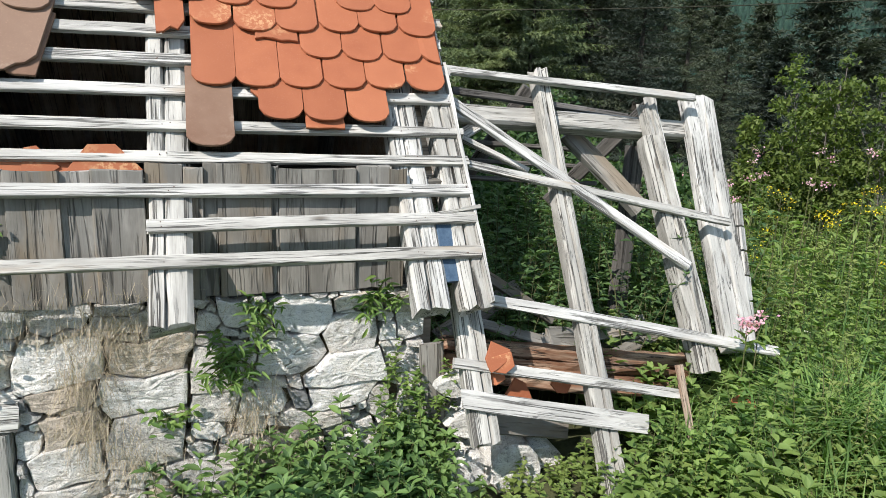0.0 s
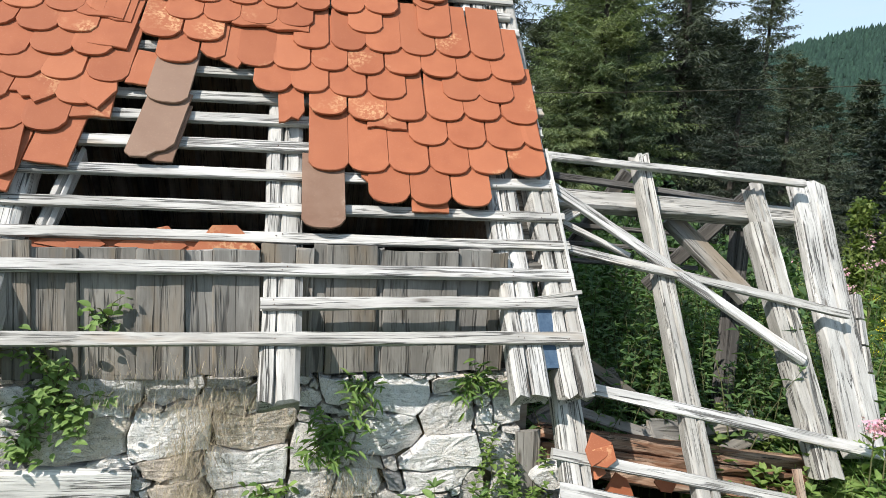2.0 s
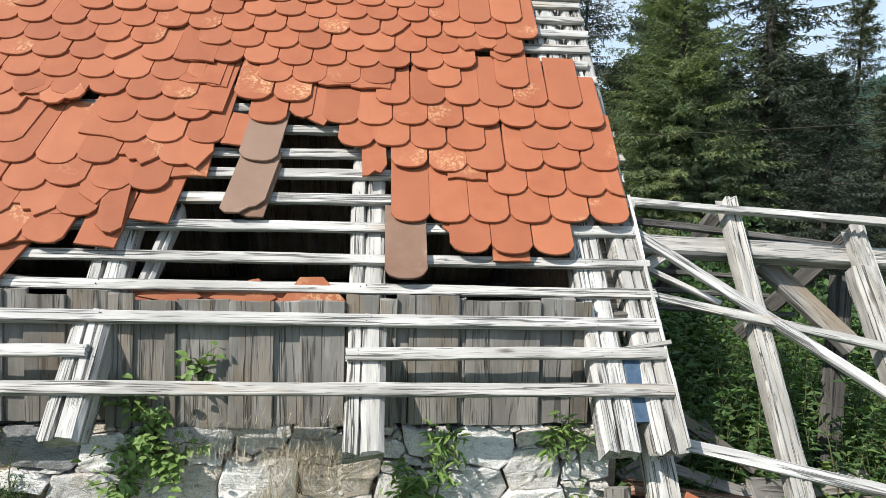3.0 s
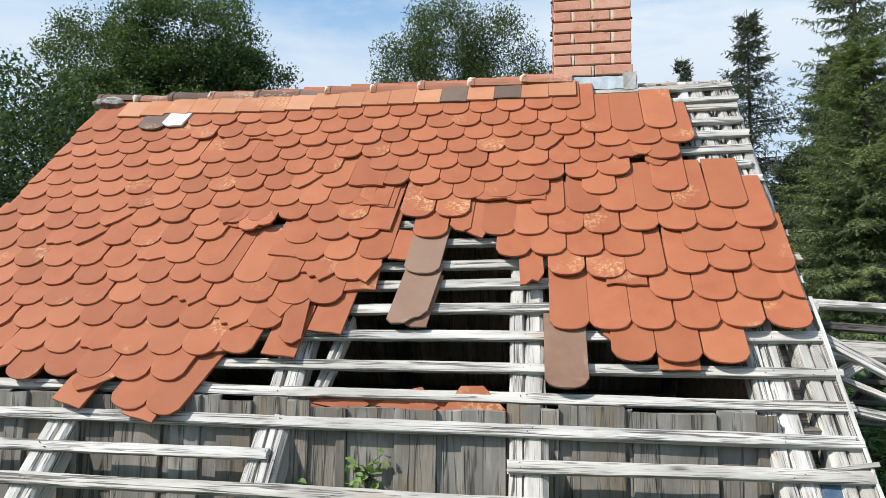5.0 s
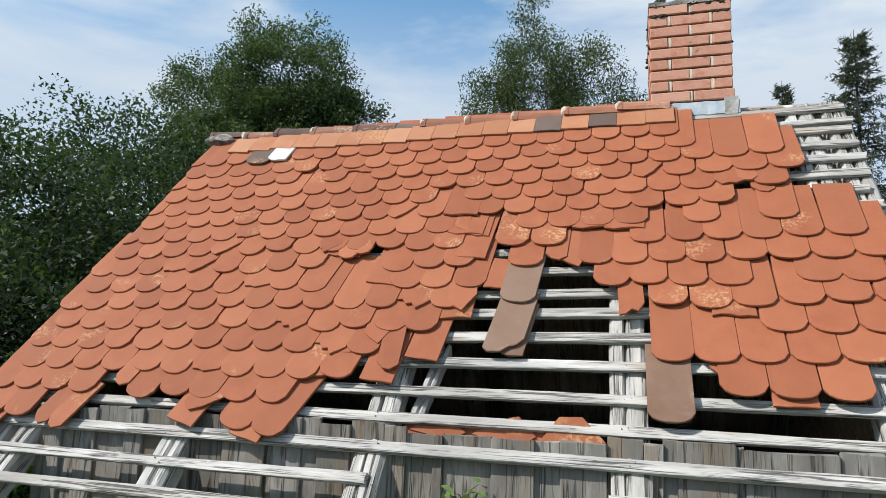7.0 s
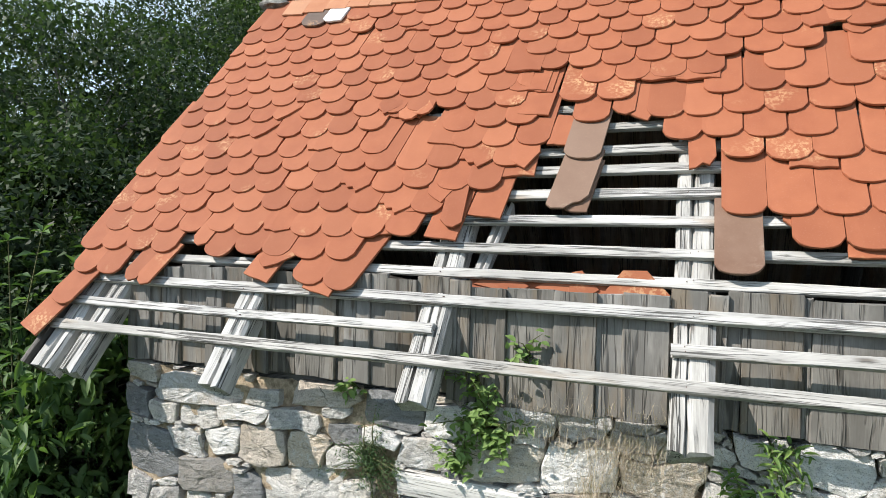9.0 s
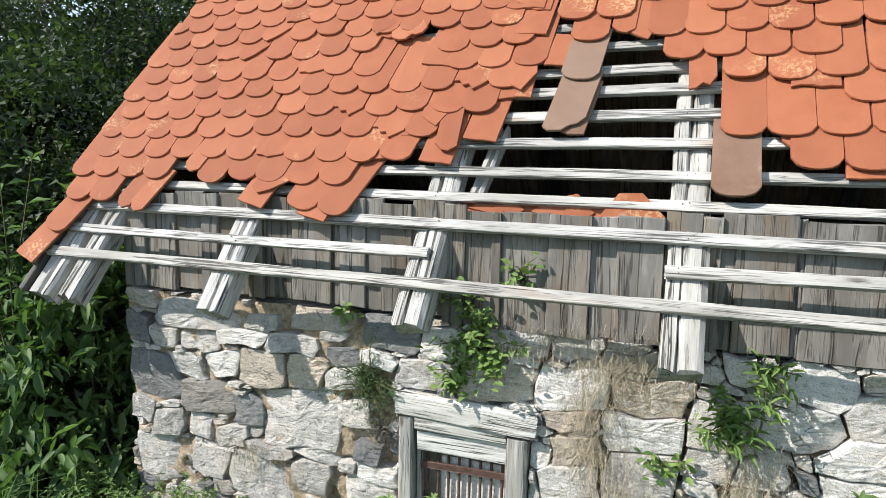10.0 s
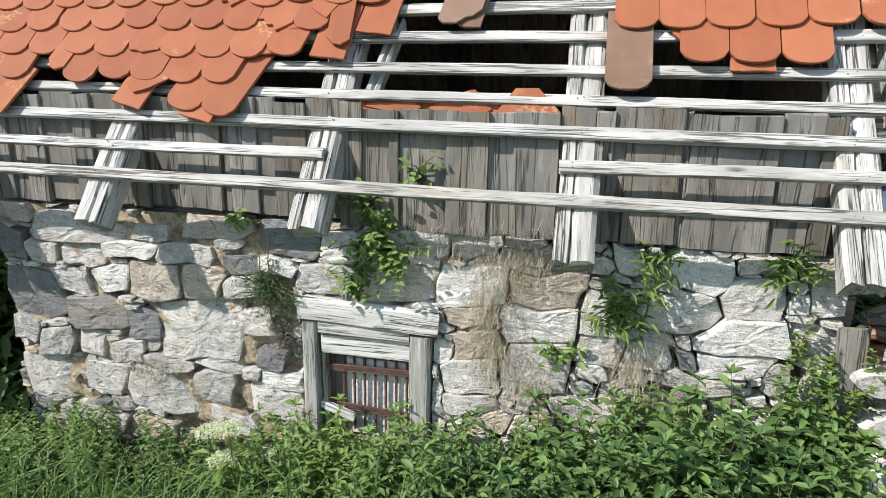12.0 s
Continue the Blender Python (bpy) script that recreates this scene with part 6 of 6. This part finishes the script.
# ---- trees ----
def sprays(base, way, face, size, width, slim=False):
    """Flat sprays of needles or small leaves, two triangles each, or one where they are slim."""
    way = unit(way)
    side = unit(np.cross(way, face))
    size = size[:, None]
    mid = base + way * size * 0.45
    if slim:
        v = np.stack([base - side * size * width / 2, base + way * size, base + side * size * width / 2], 1).reshape(-1, 3)
        return v, np.arange(len(base) * 3).reshape(-1, 3)
    v = np.stack([base, mid - side * size * width / 2, base + way * size, mid + side * size * width / 2], 1).reshape(-1, 3)
    k = np.arange(len(base))[:, None, None] * 4
    return v, (np.array([[0, 1, 2], [0, 2, 3]])[None] + k).reshape(-1, 3)


def broadleaf(name, at, height, lobes, clusters, per, lsize, material, label, category, seed, trunk=0.14, width=0.55, spread=0.32, droop=0.2, rich=False):
    """Trunk, limbs and a crown of leaf clusters. lobes: centre and radii relative to the foot."""
    rng = np.random.default_rng(seed)
    tree = empty_thing(name, at)
    tagged(tree, label, category)
    centres = []
    weights = np.array([l[3] * l[4] * l[5] for l in lobes])
    for _ in range(clusters):
        l = lobes[rng.choice(len(lobes), p=weights / weights.sum())]
        d = unit(rng.normal(0, 1, (1, 3)))[0] * rng.uniform(0.25, 1.0) ** 0.45
        centres.append(np.array(l[:3]) + d * np.array(l[3:6]))
    centres = np.array(centres)
    limbs = []
    w = height * 0.016
    axis = [(0, 0, 0), (w * rng.normal(), w * rng.normal(), height * 0.3), (w * rng.normal(), w * rng.normal(), height * 0.6), (w * rng.normal(), w * rng.normal(), height * 0.84)]
    limbs.append((axis, [trunk, trunk * 0.8, trunk * 0.4, 0.01]))
    for c in centres[rng.choice(len(centres), min(len(centres), 46), replace=False)]:
        f = min(0.9, max(0.15, (c[2] / height) * rng.uniform(0.5, 0.8)))
        k = min(2.99, f / 0.84 * 3)
        i = min(2, int(k))
        root = np.array(axis[i]) + (np.array(axis[i + 1]) - np.array(axis[i])) * (k - i)
        c = root + (c - root) * 0.86
        mid = (root + c) / 2 + rng.normal(0, height * 0.012, 3) + (0, 0, height * 0.015)
        limbs.append(([tuple(root), tuple(mid), tuple(c)], [trunk * 0.32, trunk * 0.16, 0.006]))
    piece("trunk", tubes_mesh("trunk", limbs, BARK, 6), tree)
    n = clusters * per
    base = np.repeat(centres, per, 0) + unit(rng.normal(0, 1, (n, 3))) * (rng.uniform(0, 1, (n, 1)) ** 0.6) * np.array([spread, spread, spread * 0.75]) * 1.5
    way = rng.normal(0, 1, (n, 3)) + (0, 0, -droop * 3)
    face = rng.normal(0, 0.6, (n, 3)) + (0, 0, 1)
    v, t = leaves(base, way, face, rng.uniform(0.6, 1.3, n) * lsize, width, 0.12, rich) if lsize > 0.06 and n < 9000 else sprays(base, way, face, rng.uniform(0.6, 1.3, n) * lsize, width, lsize < 0.06)
    piece("crown", tri_mesh("crown", v, t, material), tree)
    return tree


def polar(az, dist):
    a = radians(az)
    x, y = -0.17 - dist * math.sin(a), 0.15 + dist * math.cos(a)
    return (x, y, ground_z(x, y) - 0.1)


def build_trees():
    broadleaf("birch_tree", polar(31.5, 13.0), 8.4, [(0.3, 0, 7.25, 1.35, 1.4, 1.5), (-1.35, 0, 6.8, 1.05, 1.2, 1.35), (1.3, 0, 6.2, 1.1, 1.2, 1.0), (-0.3, 0, 6.2, 1.6, 1.4, 1.0), (-0.2, 0, 5.6, 2.3, 1.8, 0.9), (0.2, 0, 4.4, 2.5, 2.0, 1.3), (0.75, 0.1, 6.6, 1.25, 1.2, 0.95)], 1400, 215, 0.048, LEAF_TREE,
              "tall birch with a full green crown behind the house", "birch", 3, 0.16, 0.75, 0.22)
    broadleaf("rowan_tree", polar(7.2, 11.5), 8.3, [(-0.2, 0, 6.9, 0.75, 0.7, 1.2), (-0.95, 0, 6.5, 0.5, 0.6, 1.0), (0.75, 0, 6.7, 0.7, 0.6, 1.1), (-0.25, 0, 8.4, 0.22, 0.3, 0.75), (1.45, 0, 6.0, 0.45, 0.5, 0.9), (0, 0, 5.0, 1.7, 1.2, 1.0)], 620, 170, 0.058, LEAF_ROWAN,
              "slender rowan with an airy crown behind the ridge", "rowan", 4, 0.07, 0.42, 0.22)
    for az, dist, top, r, seed, label in ((44.5, 10.0, 5.6, 2.3, 5, "dark leafy tree at the edge of the yard"), (50.5, 8.5, 4.5, 2.2, 6, "dark leafy tree at the edge of the yard"), (38.5, 12.0, 5.8, 1.9, 7, "dense tree behind the gable"),
                                          (47.0, 6.6, 2.1, 1.5, 8, "dense dark bush beside the gable"), (56.0, 7.0, 3.0, 2.0, 9, "dark leafy bush beside the gable")):
        broadleaf("hedge_tree", polar(az, dist), top, [(0, 0, top * 0.62, r, r * 0.8, top * 0.38), (r * 0.4, 0, top * 0.35, r * 0.8, r * 0.8, top * 0.34), (-r * 0.5, 0, top * 0.40, r * 0.7, r * 0.7, top * 0.36)], 700, 125, 0.056, LEAF_HEDGE,
                  label, "tree", seed, 0.09, 0.75, 0.26)
    # big-leaved bush against the corner of the house
    broadleaf("elder_bush", (-3.95, 3.35, -0.4), 1.5, [(0, 0, 0.75, 0.62, 0.8, 0.72), (-0.6, -0.2, 0.5, 0.6, 0.7, 0.55), (0.1, -0.45, 0.25, 0.65, 0.5, 0.35), (0.25, 0.5, 0.9, 0.5, 0.6, 0.6)], 190, 34, 0.135, LEAF_ELDER,
              "elder bush with large dark green leaves at the corner", "bush", 12, 0.04, 0.34, 0.13, 0.35, True)
    for az, dist, top, r, seed in ((-47.1, 7.6, 4.9, 0.18, 21), (-50.3, 7.9, 5.3, 0.21, 22), (-48.7, 8.2, 2.6, 0.20, 26), (-44.5, 7.2, 1.6, 0.03, 23), (-52.9, 7.8, 4.4, 0.24, 24)):
        x, y, z = polar(az, dist)
        h = 1.75 + dist * math.tan(radians(top)) - z
        broadleaf("maple_shrub", (x, y, z), h, [(0, 0, h * 0.60, r, r, h * 0.38), (0.05, 0, h * 0.38, r * 1.25, r, h * 0.33), (0, 0, h * 0.86, r * 0.5, r * 0.5, h * 0.12)], 105, 40, 0.048, LEAF_SHRUB,
                  "young maple shrub with yellow-green leaves in the meadow", "shrub", seed, 0.009, 0.7, 0.075, 0.1)

    for x, y, h, seed in ((1.75, 5.6, 1.5, 31), (2.9, 6.0, 1.5, 32), (3.9, 5.6, 1.2, 33), (2.3, 7.6, 1.9, 34), (4.2, 8.2, 1.7, 35)):
        broadleaf("hazel_bush", (x, y, ground_z(x, y)), h, [(0, 0, h * 0.5, 0.75, 0.6, h * 0.5), (0.4, 0.1, h * 0.35, 0.6, 0.5, h * 0.35)], 90, 42, 0.088, LEAF_BUSH, "dark green bush behind the fallen frame", "bush", seed, 0.03, 0.6, 0.16, 0.2)


build_trees()


def spruce_meshes(height, radius, seed, bare=0.06, step=0.16, extra=3, material=NEEDLE, spray=0.12):
    """A spruce: trunk, whorls of hanging branches, each with side twigs of needles."""
    rng = np.random.default_rng(seed)
    base, way, face, size, limbs = [], [], [], [], []
    limbs.append(([(0, 0, 0), (0, 0, height * 0.5), (0.02, 0, height)], [radius * 0.07, radius * 0.045, 0.008]))
    z = height * bare
    while z < height * 0.985:
        f = z / height
        reach = radius * (1 - f) ** 0.70 * rng.uniform(0.8, 1.1) + 0.06
        for k in range(int(6 + 2 * (1 - f))):
            a = rng.uniform(0, 6.28)
            r = reach * rng.uniform(0.7, 1.15)
            d = np.array([math.cos(a), math.sin(a), 0])
            lift = 0.35 * (f - 0.45)
            root = np.array([0, 0, z + rng.normal(0, 0.05)])
            steps = max(3, int(r / step))
            sidev = np.array([-d[1], d[0], 0])
            prev = root
            for i in range(1, steps + 1):
                q = i / steps
                p = root + d * r * q + np.array([0, 0, r * (lift * q - 0.42 * q * q * (1 - f) + 0.16 * q ** 3)])
                # hanging side twigs
                for s in (-1, 1):
                    for j in range(3):
                        ln = (0.10 + 0.20 * (1 - q) + 0.05 * r) * rng.uniform(0.6, 1.2)
                        w = d * 0.45 + sidev * s * rng.uniform(0.3, 0.9) + np.array([0, 0, -0.95 * (1 - f) - 0.15]) + rng.normal(0, 0.18, 3)
                        base.append(prev + (p - prev) * rng.uniform(0, 1))
                        way.append(w)
                        face.append(np.array([0, 0, 1]) + rng.normal(0, 0.3, 3))
                        size.append(ln)
                base.append(p)
                way.append(p - prev)
                face.append((0, 0, 1))
                size.append(0.16)
                prev = p
            if r > 0.35:
                spine = [root + d * r * q + np.array([0, 0, r * (lift * q - 0.42 * q * q * (1 - f) + 0.16 * q ** 3)]) for q in (0.0, 0.35, 0.7)]
                limbs.append(([tuple(p) for p in spine], [0.014, 0.009, 0.003]))
        z += height * 0.026 * rng.uniform(0.8, 1.2) * (1.1 - 0.5 * f)
    # each twig carries many short sprays of needles
    base, way, face, size = np.array(base), unit(np.array(way)), np.array(face), np.array(size)
    bb, ww, ff, ss = [], [], [], []
    for j in range(extra):
        q = rng.uniform(0.0, 0.95, len(base))[:, None]
        bb.append(base + way * size[:, None] * q)
        ww.append(way * 0.9 + rng.normal(0, 0.5, base.shape))
        ff.append(face + rng.normal(0, 0.5, base.shape))
        ss.append(rng.uniform(0.6, 1.25, len(base)) * spray)
    v, t = sprays(np.concatenate(bb), np.concatenate(ww), np.concatenate(ff), np.concatenate(ss), 0.27, True)
    return tubes_mesh("trunk", limbs, SPRUCE_BARK, 3), tri_mesh("needles", v, t, material)


def build_spruces():
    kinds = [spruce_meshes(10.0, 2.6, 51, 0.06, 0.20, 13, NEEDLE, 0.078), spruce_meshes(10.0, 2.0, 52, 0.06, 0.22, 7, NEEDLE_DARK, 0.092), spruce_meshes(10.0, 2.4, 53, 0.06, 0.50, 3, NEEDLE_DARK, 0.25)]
    made = []
    for (trunk, crown) in kinds:
        tree = empty_thing("spruce_tree", (0, 0, 0))
        piece("trunk", trunk, tree)
        piece("needles", crown, tree)
        tagged(tree, "tall dark green spruce with hanging branches", "spruce", "spruces behind the meadow")
        made.append(tree)
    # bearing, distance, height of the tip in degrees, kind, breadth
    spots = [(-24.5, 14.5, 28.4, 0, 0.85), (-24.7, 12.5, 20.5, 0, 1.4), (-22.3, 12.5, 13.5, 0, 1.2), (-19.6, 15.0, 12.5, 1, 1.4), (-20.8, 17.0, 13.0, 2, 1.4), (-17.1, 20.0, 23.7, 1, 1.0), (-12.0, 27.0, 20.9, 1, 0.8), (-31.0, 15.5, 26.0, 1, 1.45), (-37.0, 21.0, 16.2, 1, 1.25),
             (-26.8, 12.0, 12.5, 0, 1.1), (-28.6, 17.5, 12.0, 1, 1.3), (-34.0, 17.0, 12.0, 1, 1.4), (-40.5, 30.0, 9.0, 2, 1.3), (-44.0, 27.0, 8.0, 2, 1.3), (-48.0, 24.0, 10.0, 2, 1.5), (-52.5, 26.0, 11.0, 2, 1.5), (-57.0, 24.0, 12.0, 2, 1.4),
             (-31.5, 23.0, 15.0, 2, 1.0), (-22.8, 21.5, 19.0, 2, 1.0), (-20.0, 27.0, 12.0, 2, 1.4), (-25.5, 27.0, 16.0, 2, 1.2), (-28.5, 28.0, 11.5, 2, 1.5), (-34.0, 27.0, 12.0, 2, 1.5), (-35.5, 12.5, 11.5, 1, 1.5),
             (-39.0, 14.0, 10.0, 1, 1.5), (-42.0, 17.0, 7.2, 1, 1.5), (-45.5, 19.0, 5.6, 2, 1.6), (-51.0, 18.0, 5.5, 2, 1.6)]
    used = set()
    for i, (az, dist, el, kind, wide) in enumerate(spots):
        x, y, z = polar(az, dist)
        tall = 1.75 + dist * math.tan(radians(el)) - z
        k = tall / 10.0
        m = Matrix.Translation((x, y, z)) @ pose(0, 0, 0, 0, 0, 47 * i) @ Matrix.Diagonal((k * wide, k * wide, k, 1))
        if kind not in used:
            used.add(kind)
            made[kind].matrix_basis = m
        else:
            first = made[kind].matrix_basis.copy()
            made[kind].matrix_basis = Matrix()
            copy_thing(made[kind], m)
            made[kind].matrix_basis = first


build_spruces()


HILL = (3.0, 4.0, 6.2, 9.9, 11.5, 12.8, 13.8)
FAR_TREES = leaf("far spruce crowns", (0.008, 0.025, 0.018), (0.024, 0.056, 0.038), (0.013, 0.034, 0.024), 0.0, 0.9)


def build_distance():
    # a wooded hillside far beyond the meadow: rows of small conical crowns on a slope
    rng = np.random.default_rng(61)
    n, m = 60, 14
    verts, faces = [], []
    for j in range(m + 1):
        for i in range(n + 1):
            az = radians(30 - 110 * i / n)
            d = 60 + 360 * (j / m)
            side = math.degrees(-az)
            top = math.radians(np.interp(side, (-30, 5, 20, 38, 48, 60, 80), HILL))
            h = -2 + (1.75 + 420 * math.tan(top) + 2) * (j / m) ** 1.15 + 2.0 * math.sin(i * 0.5) * j / m
            verts.append((-d * math.sin(az), d * math.cos(az), h))
    faces = [(j * (n + 1) + i, j * (n + 1) + i + 1, (j + 1) * (n + 1) + i + 1, (j + 1) * (n + 1) + i) for j in range(m) for i in range(n)]
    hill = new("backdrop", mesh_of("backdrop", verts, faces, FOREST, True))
    tagged(hill, "dark wooded hillside in the far distance", "hillside", kind="structure")
    # crowns
    count = 9000
    vs, ts = [], []
    grid = np.array(verts).reshape(m + 1, n + 1, 3)
    for k in range(count):
        fj, fi = rng.uniform(0, m - 0.01), rng.uniform(n * 0.50, n * 0.86)
        j, i = int(fj), int(fi)
        a, b = fj - j, fi - i
        p = (grid[j, i] * (1 - b) + grid[j, i + 1] * b) * (1 - a) + (grid[j + 1, i] * (1 - b) + grid[j + 1, i + 1] * b) * a
        far = math.hypot(p[0], p[1])
        h = rng.uniform(0.006, 0.011) * far + 0.8
        r = h * rng.uniform(0.26, 0.40)
        at = len(vs)
        for level, (q, z) in enumerate(((1.0, 0.0), (0.60, 0.45))):
            for s in range(5):
                t = s * 1.2566 + level + k
                vs.append((p[0] + math.cos(t) * r * q * rng.uniform(0.7, 1.25), p[1] + math.sin(t) * r * q * rng.uniform(0.7, 1.25), p[2] + h * z * rng.uniform(0.85, 1.1)))
        vs.append((p[0] + rng.normal(0, 0.05) * r, p[1], p[2] + h))
        for s in range(5):
            q0, q1 = at + s, at + (s + 1) % 5
            ts += [(q0, q1, q0 + 5), (q1, q1 + 5, q0 + 5), (q0 + 5, q1 + 5, at + 10)]
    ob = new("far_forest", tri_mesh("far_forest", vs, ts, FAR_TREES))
    tagged(ob, "far spruce forest covering the hillside", "forest", kind="stuff")
    # overhead wire
    p0, p1 = Vector(polar(-5, 9.5)), Vector(polar(-62, 8.5))
    p0.z, p1.z = 1.75 + 9.5 * math.tan(radians(6.4)), 1.75 + 8.5 * math.tan(radians(8.2))
    pts = [tuple(p0.lerp(p1, i / 12) - Vector((0, 0, 0.10 * math.sin(math.pi * i / 12)))) for i in range(13)]
    ob = new("overhead_wire", tubes_mesh("overhead_wire", [(pts, [0.005] * 13)], MOSS, 5))
    tagged(ob, "thin dark overhead wire in front of the spruces", "wire")
    # edge of a neighbour's red sheet roof between the bushes
    x, y, z = polar(51.2, 9.5)
    ob = box("shed_roof", (x - 1.6, y - 0.4, 1.42), (x + 0.25, y + 0.8, 1.49), ROOFMETAL)
    tagged(ob, "dull red sheet-metal shed roof between the bushes", "shed roof")


build_distance()
